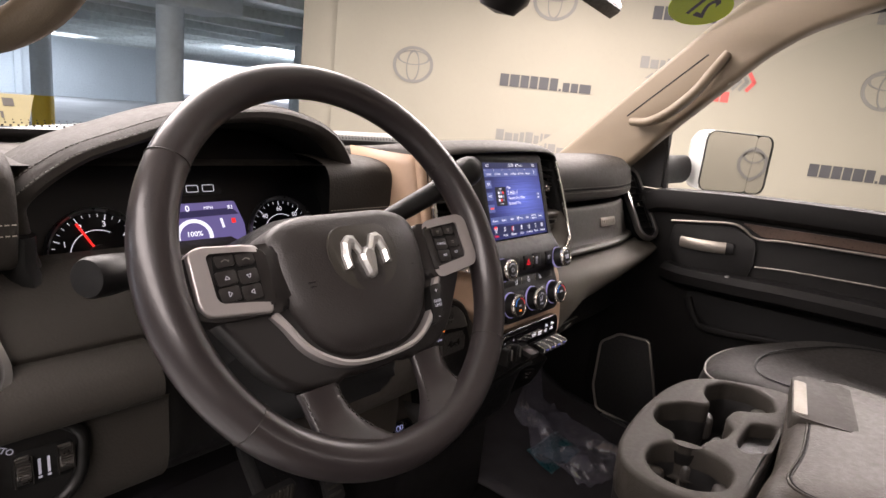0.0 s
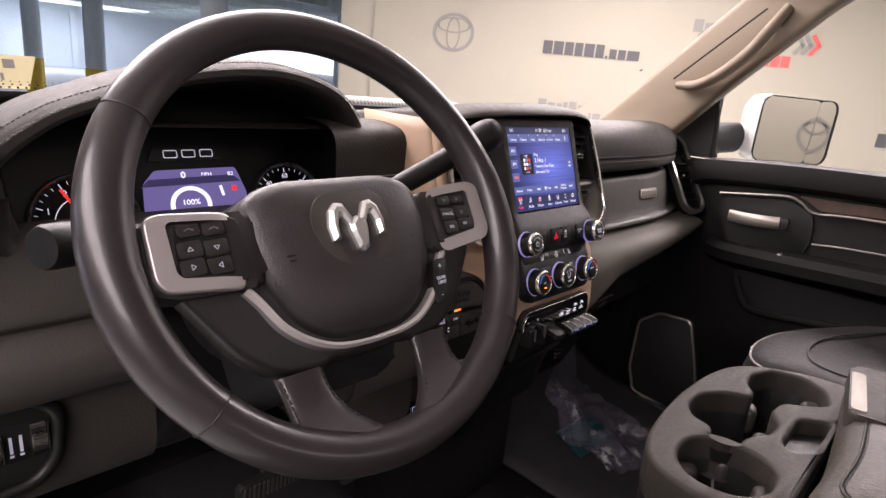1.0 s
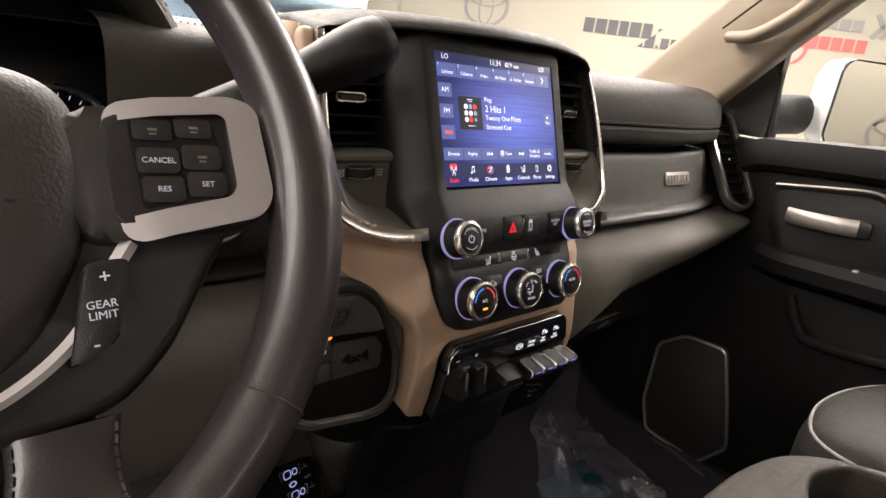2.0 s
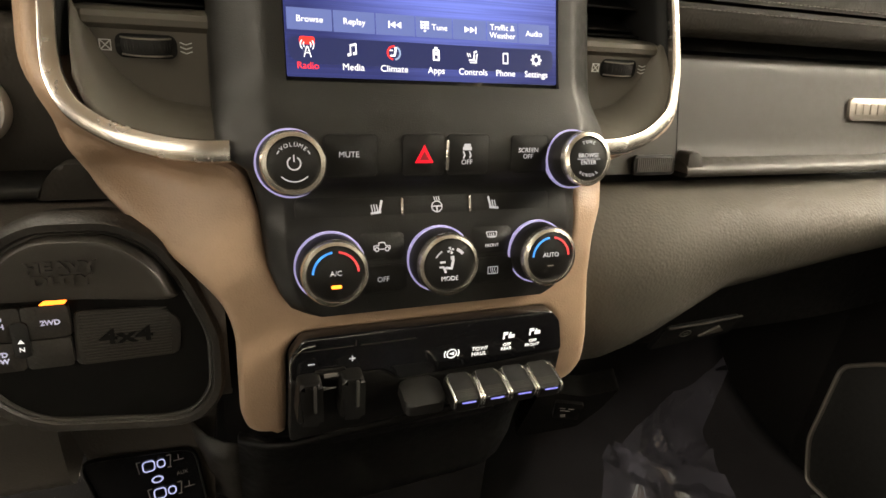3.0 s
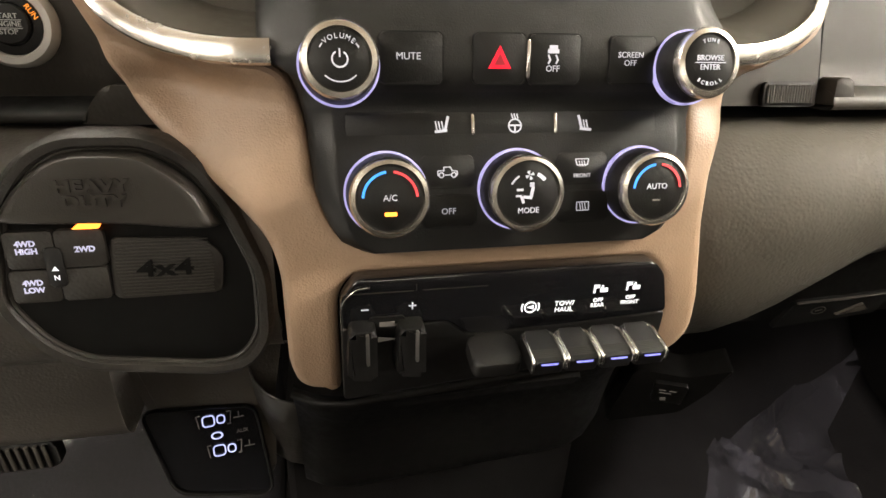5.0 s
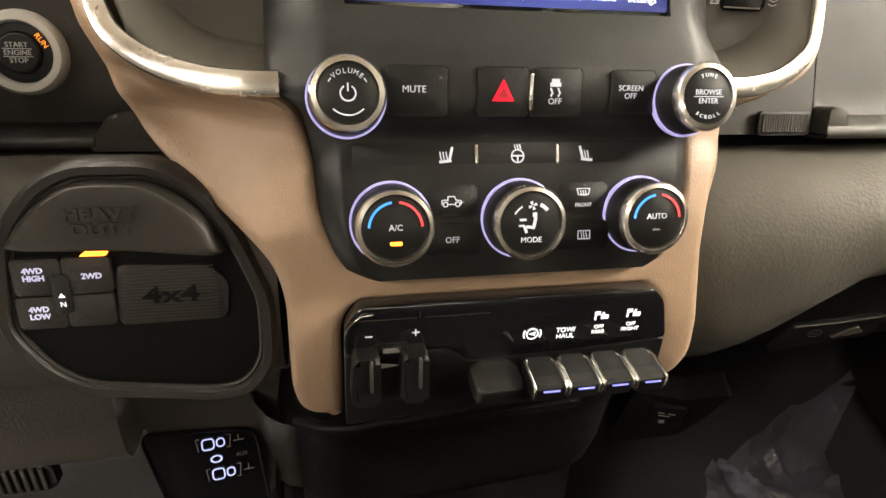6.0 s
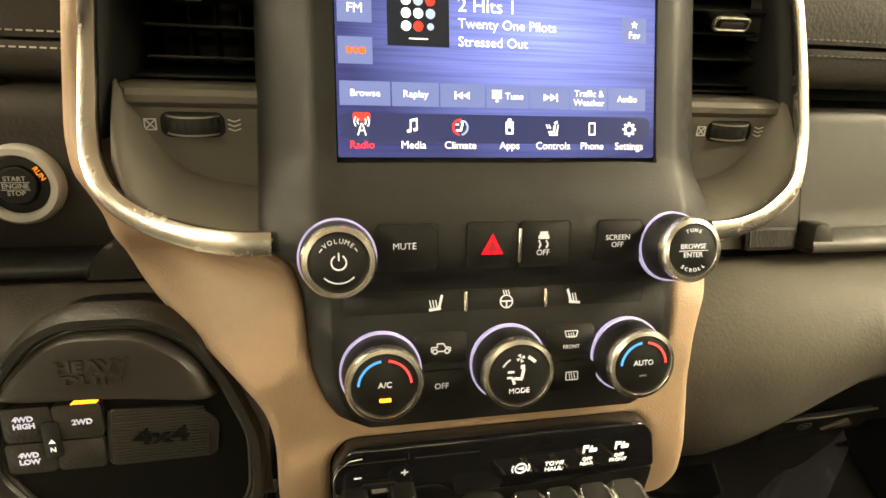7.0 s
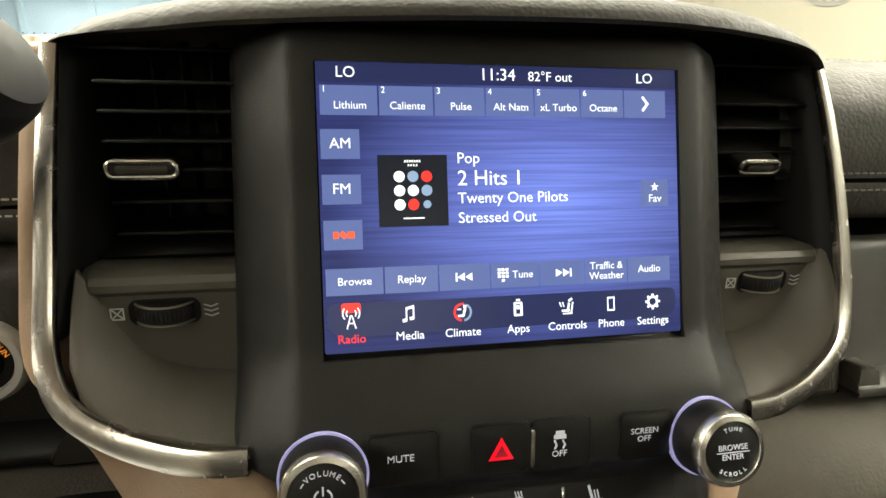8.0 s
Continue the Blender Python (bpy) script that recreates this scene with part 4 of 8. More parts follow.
TRIM_L = [(0.1960, 0.764), (0.1995, 0.72), (0.2020, 0.67), (0.2030, 0.646), (0.2005, 0.631), (0.1925, 0.6185), (0.1755, 0.6085), (0.1540, 0.6033), (0.1350, 0.6020), (0.1190, 0.6022)]
TRIM_R = [(0.1830, 0.762), (0.1895, 0.735), (0.1945, 0.70), (0.1975, 0.66), (0.1965, 0.641), (0.1870, 0.6215), (0.1640, 0.6085), (0.1420, 0.6040), (0.1300, 0.6030), (0.1185, 0.6028)]


VENTBOWL = mat("vent_bowl_grey", (0.082, 0.073, 0.060), 0.5, grain=0.2, scale=1500, vary=0.08)


def wall(bm, cols):
    """A sheet from columns of points."""
    return sheet(bm, [[c[k] for c in cols] for k in range(len(cols[0]))])


for sx, trim in ((-1, TRIM_L), (1, TRIM_R)):
    path = spline([(sx * a, Yb(b) + 0.006 + setback(a), b) for a, b in trim], 6)
    n = len(path)
    bm = B()
    band = [(-0.0050, -0.0060), (0.0050, -0.0060), (0.0055, -0.0002), (0.0049, 0.0011), (0.0030, 0.0016), (-0.0030, 0.0014), (-0.0049, 0.0008), (-0.0055, -0.0002)]
    sweep(bm, path, band, [(0, -1, 0.3)] * n, False, [(0.52 if sx > 0 else 0.62) + 0.50 * min(1.0, k / (0.8 * n)) for k in range(n)])
    part("chrome_trim", bm, TRIMCHROME, stack, "polished chrome edge trim")

    # air vent: housing, louvres, tab, thumbwheel
    vent = thing("air_vent", (sx * 0.16, 0.05, 0.66), "black dash air vent with level slats and a chrome tab", "air vent", "centre air vents")
    tz, tx = [b for a, b in trim][::-1], [a for a, b in trim][::-1]
    ts, tu = [b for a, b in sorted(trim)], [a for a, b in sorted(trim)]
    # side wall beside the slats and the box behind, near-black for the cavity's shade
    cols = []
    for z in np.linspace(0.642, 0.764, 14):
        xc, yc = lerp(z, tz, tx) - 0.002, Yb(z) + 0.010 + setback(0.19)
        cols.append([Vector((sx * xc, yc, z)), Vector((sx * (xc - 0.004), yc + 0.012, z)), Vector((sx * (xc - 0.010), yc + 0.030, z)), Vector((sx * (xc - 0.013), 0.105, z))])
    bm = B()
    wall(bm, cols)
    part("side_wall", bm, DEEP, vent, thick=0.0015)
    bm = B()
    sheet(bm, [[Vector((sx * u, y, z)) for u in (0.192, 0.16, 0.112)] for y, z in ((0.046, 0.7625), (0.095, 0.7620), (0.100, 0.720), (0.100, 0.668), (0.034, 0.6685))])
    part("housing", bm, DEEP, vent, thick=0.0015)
    # shelf lip, wheel face and the flared bowl down to the trim
    cols = []
    for u in np.linspace(0.112, 0.1935, 18):
        zc = lerp(u, [0.112, 0.1215, 0.147, 0.166, 0.1815, 0.190, 0.1945], [0.5985, 0.5985, 0.600, 0.6045, 0.6128, 0.6225, 0.636])
        za = max(zc + 0.006, lerp(u, [0.112, 0.131, 0.150, 0.163, 0.175, 0.183, 0.1935], [0.6125, 0.6135, 0.6165, 0.6215, 0.632, 0.645, 0.668]))
        yc = Yb(zc) + 0.010 + setback(u)
        col = [(0.036, 0.6660), (0.0195, 0.6655), (0.0155, 0.6642), (0.0135, 0.6617), (0.0135, 0.6588), (0.0158, 0.6565)]
        if za > 0.6565:
            col = [(y + (za - 0.6565) * 0.4, z) for y, z in col]
        zt = max(0.6565, za + 0.001) if za < 0.668 else 0.669
        ya = 0.0150
        col += [(0.0165, zt - (zt - za) * f) for f in (0.02, 0.35, 0.7)] + [(ya, za)]
        for f in (0.04, 0.3, 0.6, 0.85, 1.0):
            col.append((ya + (yc - ya) * f - 0.003 * math.sin(math.pi * f), za + (zc - za) * f))
        cols.append([Vector((sx * u, y, z)) for y, z in col])
    bm = B()
    wall(bm, cols)
    part("bowl", bm, VENTBOWL, vent, "grey lower vent bowl", thick=0.0015, sharp=24)
    for k, z in enumerate((0.7470, 0.7342, 0.7208, 0.7075, 0.6922, 0.6765)):
        bm = B()
        box(bm, 0.060, 0.034, 0.0018, Matrix.Translation((sx * 0.152, 0.054, z)) @ Matrix.Rotation(radians(-6 if sx < 0 else 15), 4, "X"), 0.0007)
        part("slat", bm, SOFT, vent)
    for k in range(3):
        bm = B()
        box(bm, 0.0016, 0.02, 0.095, Matrix.Translation((sx * (0.138 + 0.014 * k), 0.082, 0.718)), 0.0005)
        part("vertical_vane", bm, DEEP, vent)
    MTb = FR(sx * 0.160 - 0.005, 0.035, 0.7105, 5 if sx < 0 else -18)
    bm = B()
    prism(bm, rr(0.032 if sx < 0 else 0.026, 0.0088, 0.0034), -0.016, 0.004, MTb, 0.0015)
    tab = part("tab", bm, PLASTIC, vent, "black tab with a chrome edge")
    bm = B()
    sweep(bm, [(u, v, 0.0035) for u, v in rr(0.030 if sx < 0 else 0.024, 0.0072, 0.0032)], round_sec(0.0026, 0.0030, 8), (0, 0, 1), True, None, MTb)
    part("chrome_loop", bm, CHROME, tab)
    bm = B()
    prism(bm, rr(0.022 if sx < 0 else 0.016, 0.0034, 0.0014), 0.003, 0.0050, MTb, 0.0004)
    part("insert", bm, BOWL, tab)
    MTw = Matrix.Translation((sx * 0.159, 0.0222, 0.6470)) @ Matrix.Diagonal((0.80, 0.80, 0.88, 1))
    bm = B()
    lathe(bm, [(0.0150, -0.0058), (0.0180, -0.0052), (0.0186, -0.0042), (0.0190, 0.0), (0.0186, 0.0042), (0.0180, 0.0052), (0.0150, 0.0058)], MTw @ Matrix.Diagonal((1.0, 0.9, 1, 1)), 96, 1, 0.0007, (2, 3, 4))
    tw = part("thumbwheel", bm, PLASTIC, vent, "ribbed thumbwheel")
    for e in (-1, 1):
        bm = B()
        ringplate(bm, 0.0176, 0.0187, e * 0.0052 - 0.0005, e * 0.0052 + 0.0005, MTw @ Matrix.Diagonal((1.0, 0.92, 1, 1)), 48)
        part("bright_edge", bm, PLATEGREY, tw)
    bm = B()
    prism(bm, rr(0.0315, 0.0130, 0.0045), -0.002, 0.0004, FR(sx * 0.159, 0.0158, 0.6470, 2))
    part("wheel_slot", bm, DEEP, vent)
    MI = FR(sx * 0.159, 0.0148, 0.6470, 2)
    bars(MI @ T(-0.0205, 0), [(0, 0.0027, 0.006, 0.0006, 0), (0, -0.0027, 0.006, 0.0006, 0), (0.0027, 0, 0.0006, 0.006, 0), (-0.0027, 0, 0.0006, 0.006, 0), (0, 0, 0.007, 0.0006, 45), (0, 0, 0.007, 0.0006, -45)], PALEINK, vent)
    bars(MI @ T(0.0205, 0), [(0.0015 * j, 0.0024 * (1 - k), 0.0036, 0.0006, 20 if j > 0 else -20) for k in range(3) for j in (-1, 1)], PALEINK, vent)

# brow over the stack
bm = B()
rows = []
BROW = spline([(-0.2010, 0.745, 0), (-0.1995, 0.757, 0), (-0.1915, 0.7660, 0), (-0.154, 0.770, 0), (-0.114, 0.774, 0), (-0.032, 0.7785, 0), (0.064, 0.780, 0), (0.121, 0.7775, 0), (0.165, 0.7725, 0), (0.1815, 0.7665, 0), (0.1885, 0.757, 0), (0.1900, 0.745, 0)], 8)
for dy, dz, k in ((0.050, 0.002, 0.99), (0.014, 0.0015, 0.99), (0.006, 0.001, 0.995), (0.001, 0.0, 1.0), (-0.0005, 0.002, 1.0), (0.001, 0.0055, 1.0), (0.007, 0.0100, 1.0), (0.020, 0.0135, 1.003), (0.05, 0.0150, 1.01), (0.11, 0.008, 1.02), (0.21, -0.012, 1.03), (0.33, -0.032, 1.04), (0.44, -0.050, 1.05)):
    rows.append([Vector((p.x * k, 0.012 + dy + 0.026 * min(1, (p.x / 0.19) ** 2) * (1 if dy < 0.1 else 0.5), p.y + dz * (1 - 0.75 * min(1, abs(p.x) / 0.185) ** 8 * (1 if dy < 0.03 else 0.5)))) for p in BROW])
sheet(bm, rows)
part("brow", bm, LEATHER, dash, "dark leather brow over the screen")

# black bezel round the screen and the knobs
HZ = [0.5075, 0.511, 0.519, 0.540, 0.572, 0.590, 0.600, 0.612, 0.64, 0.70, 0.768, 0.775, 0.779]
HWD = [0.0820, 0.0905, 0.0960, 0.1030, 0.1055, 0.1135, 0.1215, 0.1262, 0.1275, 0.1268, 0.1262, 0.1235, 0.1160]
HOLE_U, HOLE_Z0, HOLE_Z1 = 0.0870, 0.6388, 0.7618
zs = sorted(set([round(0.5075 + 0.0045 * k, 4) for k in range(61)] + [HOLE_Z0, HOLE_Z1, 0.5090, 0.7765, 0.779]))
zs = [z for z in zs if z <= 0.779 and all(abs(z - q) > 0.0011 or z == q for q in (HOLE_Z0, HOLE_Z1))]
EDGE = [(0.0, 0.0), (0.22, 0.0), (0.30, -0.0006), (0.38, -0.0022), (0.56, -0.0075), (0.76, -0.0140), (0.90, -0.0200), (0.97, -0.0255), (1.0, -0.032), (1.0, -0.055)]
bm = B()
grid = []
for z in zs:
    hw = lerp(z, HZ, HWD)
    ui = min(HOLE_U, hw * 0.86)
    drop = -0.010 * max(0, (z - 0.772) / 0.007) ** 2 - 0.0035 * min(1, max(0, (z - 0.620) / 0.020))
    deep = 0.35 + 0.65 * min(1, max(0, (z - 0.600) / 0.04))
    row = [onface(-(ui + (hw - ui) * f), z, h * deep + drop) for f, h in EDGE[::-1]]
    row += [onface(ui * q, z, drop) for q in np.linspace(-1, 1, 13)[1:-1]]
    row += [onface(ui + (hw - ui) * f, z, h * deep + drop) for f, h in EDGE]
    grid.append([bm.verts.new(p) for p in row])
ne = len(EDGE)
for (z1, a), (z2, b2) in zip(zip(zs, grid), list(zip(zs, grid))[1:]):
    for k in range(len(a) - 1):
        if z1 >= HOLE_Z0 - 1e-6 and z2 <= HOLE_Z1 + 1e-6 and ne - 1 <= k < len(a) - ne:
            continue
        bm.faces.new((a[k], a[k + 1], b2[k + 1], b2[k]))
rim_edges = [e for e in bm.edges if e.is_boundary and all(abs(v.co.x) < HOLE_U + 1e-4 and 0.60 < v.co.z < 0.773 for v in e.verts)]
ext = bmesh.ops.extrude_edge_only(bm, edges=rim_edges)
for v in [g for g in ext["geom"] if isinstance(g, bmesh.types.BMVert)]:
    v.co += Vector((0, 0.0085, -0.003))
skirt = [[v.co + Vector((0, 0, 0)) for v in grid[0]], [v.co + Vector((0, 0.004, -0.0022)) for v in grid[0]], [v.co + Vector((0, 0.03, -0.0025)) for v in grid[0]]]
sheet(bm, skirt)
bezel = part("bezel", bm, BEZEL, stack, "matte black bezel", sharp=50)
# faces below the radio buttons take a blacker material, standing in for shade
bezel.data.materials.append(SOFT)
for f in bezel.data.polygons:
    f.material_index = 1 if f.center.z < 0.586 else 0
# ---- knobs and buttons of the stack ----
BAND = mat("champagne_metal", (0.86, 0.81, 0.74), 0.27, metal=1.0, vary=0.01, rvary=0)


def knob(u, z, r, face_r, length, label, lean):
    face_r *= 0.945
    k = thing("control_knob", onface(u, z, 0), label, "knob", "stack knobs")
    M = FR(0, 0, 0, lean)
    M.translation = onface(u, z, 0.0004)
    bm = B()
    ringplate(bm, r + 0.0002, r + 0.0012, -0.002, 0.0010, M)
    part("light_ring", bm, HALO, k, "lavender light ring")
    bm = B()
    lathe(bm, [(r, -0.002), (r, 0.003), (r - 0.0012, length * 0.66), (r - 0.0018, length * 0.72)], M, 120, 1, 0.0005, (1, 2))
    part("grip", bm, PLASTIC, k)
    bm = B()
    lathe(bm, [(r - 0.0022, length * 0.68), (r - 0.0008, length * 0.72), (r - 0.0006, length * 0.88), (r - 0.0016, length * 0.97), (face_r + 0.0006, length), (face_r, length - 0.0012), (face_r, length - 0.004)], M, 64)
    part("chrome_band", bm, BAND, k, "bright champagne metal band")
    bm = B()
    lathe(bm, [(face_r, length - 0.0045), (face_r, length - 0.0012), (face_r - 0.001, length - 0.0006), (0.0001, length - 0.0003)], M, 48)
    part("face", bm, SOFT, k)
    return k, M @ T(0, 0, length - 0.0002)


RK = 0.0178
k1, F1 = knob(-0.0885, 0.597, RK, 0.0141, 0.0195, "volume knob with chrome band and black face", 17)
for i, ch in enumerate("VOLUME"):
    a = 90 + 15.5 * (2.5 - i)
    txt(ch, F1 @ T(0.0096 * math.cos(radians(a)), 0.0096 * math.sin(radians(a)), 0, a - 90), 0.0031, WHITEINK, k1)
bm = B()
ringplate(bm, 0.0030, 0.0037, 0, 0.0003, F1, 24, -240, 60)
box(bm, 0.0007, 0.0036, 0.0003, F1 @ T(0, 0.0026, 0.00015))
part("power_icon", bm, WHITEINK, k1)
bm = B()
ringplate(bm, 0.0092, 0.0098, 0, 0.0003, F1, 20, 225, 315)
for a0 in (30, 138):
    ringplate(bm, 0.0094, 0.0099, 0, 0.0003, F1, 5, a0, a0 + 12)
part("mark", bm, WHITEINK, k1)
k2, F2 = knob(0.0900, 0.597, RK, 0.0141, 0.0200, "tuning knob with chrome band and black face", 17)
for body, v, s in (("BROWSE", 0.0019, 0.0037), ("ENTER", -0.0024, 0.0037)):
    txt(body, F2 @ T(0, v), s, WHITEINK, k2)
bars(F2, [(0, -0.0002, 0.0165, 0.0004, 0)], WHITEINK, k2)
for body, a0, sg in (("TUNE", 90, 1), ("SCROLL", 270, -1)):
    for i, ch in enumerate(body):
        a = a0 + sg * 14 * ((len(body) - 1) / 2 - i)
        txt(ch, F2 @ T(0.0103 * math.cos(radians(a)), 0.0103 * math.sin(radians(a)), 0, a - a0), 0.0027, WHITEINK, k2)
RA = 0.0199
KZ = 0.537
for u, name in ((-0.0680, "A/C"), (0.0, "MODE"), (0.0690, "AUTO")):
    kk, Fk = knob(u, KZ, RA, 0.0168, 0.0190, "climate knob with chrome band and black face marked " + name.replace("/", ""), 13)
    if name != "MODE":
        for m, a0, a1 in ((BLUEINK, 98, 176), (REDINK, 4, 82)):
            bm = B()
            ringplate(bm, 0.0122, 0.0134, 0, 0.0003, Fk, 20, a0, a1)
            part("temperature_arc", bm, m, kk)
        txt(name, Fk @ T(0, 0.0004 if name == "A/C" else 0.0015), 0.0041, WHITEINK, kk)
        if name == "A/C":
            bm = B()
            prism(bm, rr(0.0058, 0.0018, 0.0006), 0, 0.0004, Fk @ T(0, -0.0072))
            part("indicator", bm, AMBER, kk, "glowing amber indicator")
        else:
            bars(Fk, [(0, -0.0055, 0.004, 0.0008, 0)], DULLINK, kk)
    else:
        txt("MODE", Fk @ T(0, -0.0082), 0.0039, WHITEINK, kk)
        bm = B()
        for a in (90, 180, 270, 0):
            ringplate(bm, 0.0004, 0.0022, 0, 0.0003, Fk @ T(0.0003, 0.0092), 4, a, a + 45)
        part("fan_icon", bm, WHITEINK, kk)
        bm = B()
        ringplate(bm, 0.0098, 0.0106, 0, 0.0003, Fk, 10, 120, 150)
        ringplate(bm, 0.0096, 0.0114, 0, 0.0003, Fk, 10, 40, 66)
        part("fan_arc", bm, WHITEINK, kk)
        bars(Fk, [(0.0015, 0.0046, 0.0022, 0.0022, 0), (0.0016, 0.0010, 0.0016, 0.0052, -12), (-0.0006, -0.0016, 0.0044, 0.0014, -8), (-0.0032, -0.0028, 0.0014, 0.0034, 20), (-0.0046, 0.0022, 0.0034, 0.0012, 0), (-0.0052, -0.0008, 0.003, 0.0010, 0)], WHITEINK, kk, "seated_figure_icon")


def button(name, u, z, w, h, label, r=0.003, material=SOFT, depth=0.0006):
    b = thing(name, onface(u, z, 0), label, "button", "stack buttons")
    M = MB(u, z)
    bm = B()
    prism(bm, rr(w + 0.0009, h + 0.0009, r), -0.002, 0.0002, M)
    part("gap", bm, DEEP, b)
    bm = B()
    prism(bm, rr(w, h, r), -0.002, depth, M, 0.0004)
    part("cap", bm, material, b)
    return b, M @ T(0, 0, depth)


b, Mb = button("mute_button", -0.0545, 0.6005, 0.0300, 0.0235, "black mute button with white lettering")
txt("MUTE", Mb @ T(-0.0015, 0.0008), 0.0046, WHITEINK, b)
b, Mb = button("hazard_button", -0.0112, 0.6005, 0.0262, 0.0235, "black hazard button with a lit red triangle")
poly(Mb, [(-0.0058, -0.0045), (0.0058, -0.0045), (0.0, 0.0062)], REDLIT, b, "triangle_icon")
poly(Mb @ T(0, -0.0003, 0.0002), [(-0.0030, -0.0026), (0.0030, -0.0026), (0.0, 0.0030)], mat("dark_red", (0.3, 0.01, 0.02), 0.5), b, "triangle_icon")
b, Mb = button("stability_button", 0.0172, 0.6005, 0.0268, 0.0235, "black stability control button with white lettering")
txt("OFF", Mb @ T(-0.001, -0.0045), 0.0042, WHITEINK, b)
bars(Mb, [(-0.001, 0.0055, 0.0042, 0.0022, 0), (-0.001, 0.0038, 0.0058, 0.0020, 0), (-0.003, 0.0008, 0.0008, 0.003, 25), (-0.003, -0.0012, 0.0008, 0.002, -25), (0.001, 0.0008, 0.0008, 0.003, 25), (0.001, -0.0012, 0.0008, 0.002, -25)], WHITEINK, b, "skidding_car_icon")
b, Mb = button("screen_off_button", 0.0590, 0.6005, 0.0250, 0.0225, "black screen off button with white lettering")
txt("SCREEN\nOFF", Mb @ T(-0.001, 0.0004), 0.0040, WHITEINK, b)
bm = B()
prism(bm, rr(0.0018, 0.018, 0.0008), -0.001, 0.0022, MB(0.0030, 0.6005), 0.0004)
part("chrome_divider", bm, CHROME, stack)
# seat heater row
b, Mb = button("heater_switch_strip", -0.0035, 0.5675, 0.166, 0.0135, "black strip of seat and wheel heater switches", 0.002)
for u, flip in ((-0.0355, 1), (0.0425, -1)):
    bars(Mb @ T(u, 0), [(0.0030 * flip, 0.0012, 0.0013, 0.0072, -14 * flip), (0.0, -0.0026, 0.0064, 0.0014, 6 * flip)] + [(-0.0024 + 0.0016 * k, 0.0002, 0.0006, 0.0042, 10) for k in range(3)], WHITEINK, b, "heated_seat_icon")
bm = B()
ringplate(bm, 0.0030, 0.0037, 0, 0.0003, Mb @ T(0.0035, -0.0004), 24)
box(bm, 0.006, 0.0008, 0.0003, Mb @ T(0.0035, -0.0002, 0.00015))
box(bm, 0.0008, 0.003, 0.0003, Mb @ T(0.0035, -0.0018, 0.00015))
for k in (-1, 0, 1):
    box(bm, 0.0006, 0.0026, 0.0003, Mb @ T(0.0035 + 0.0014 * k, 0.0045, 0.00015, 15))
part("heated_wheel_icon", bm, WHITEINK, b)
for u in (-0.0190, 0.0255):
    bm = B()
    prism(bm, rr(0.0016, 0.0105, 0.0007), 0, 0.0008, Mb @ T(u, 0.0006), 0.0003)
    part("chrome_divider", bm, CHROME, b)
# pads between the climate knobs
for u, top in ((-0.0365, "truck"), (0.0365, "front")):
    b, Mb = button("climate_pad", u, 0.5465, 0.0285, 0.0165, "black climate pad with white marks", 0.004)
    if top == "truck":
        bars(Mb, [(-0.0034, 0.0004, 0.0030, 0.0005, 0), (0.0036, 0.0002, 0.0030, 0.0005, -8), (0.0, -0.0018, 0.0030, 0.0005, 0), (-0.0050, -0.0008, 0.0005, 0.0026, 0), (0.0050, -0.0010, 0.0005, 0.0020, 0), (0.0, 0.0022, 0.0034, 0.0005, 0), (-0.0019, 0.0012, 0.0005, 0.0024, 0), (0.0020, 0.0012, 0.0005, 0.0024, 28)], WHITEINK, b, "truck_icon")
        for du in (-0.0032, 0.0032):
            bm = B()
            ringplate(bm, 0.0009, 0.0015, 0, 0.0003, Mb @ T(du, -0.0018), 16)
            part("truck_icon", bm, WHITEINK, b)
    else:
        txt("FRONT", Mb @ T(0, -0.0042), 0.0030, WHITEINK, b)
        bars(Mb, [(0, 0.0046, 0.0074, 0.0005, 0), (-0.0033, 0.0030, 0.0005, 0.0034, 15), (0.0033, 0.0030, 0.0005, 0.0034, -15), (0, 0.0014, 0.0054, 0.0005, 0)] + [(-0.0014 + 0.0014 * k, 0.0022, 0.0004, 0.0030, 12) for k in range(3)], WHITEINK, b, "windshield_icon")
    b, Mb = button("climate_pad", u, 0.5275, 0.0285, 0.0165, "black climate pad with white marks", 0.004)
    if top == "truck":
        txt("OFF", Mb, 0.0044, WHITEINK, b)
    else:
        bm = B()
        for s in ((0, 0.0022, 0.0070, 0.0005, 0), (0, -0.0022, 0.0070, 0.0005, 0), (0.0034, 0, 0.0005, 0.0044, 0), (-0.0034, 0, 0.0005, 0.0044, 0), (-0.0014, 0, 0.0004, 0.0034, 12), (0, -0.0004, 0.0004, 0.0044, 12), (0.0014, 0, 0.0004, 0.0034, 12)):
            box(bm, s[2], s[3], 0.0003, Mb @ T(s[0], s[1], 0.00015, s[4]))
        part("rear_window_icon", bm, WHITEINK, b)

# gloss switch bank below
bank = thing("switch_bank", (0, -0.06, 0.41), "gloss black switch bank with lit icons and silver toggles", "switch panel")
upper = soften([(-0.0935, 0.463), (-0.0935, 0.480), (-0.085, 0.4925), (0.0855, 0.4925), (0.0935, 0.484), (0.1000, 0.4575), (0.038, 0.4535), (-0.0225, 0.4520), (-0.0350, 0.4630)], 0.004, 4)
plate("gloss_panel", [upper], 0.012, 0.0015, lambda u, v, h: onface(u, v, h - 0.001, 0.0), [0.455 + 0.005 * k for k in range(7)], GLOSS, bank, "piano black icon panel")
lower = soften([(-0.0935, 0.4622), (-0.0352, 0.4622), (-0.0228, 0.4512), (0.038, 0.4527), (0.1000, 0.4568), (0.1030, 0.424), (0.02, 0.416), (-0.0935, 0.4035)], 0.003, 3)
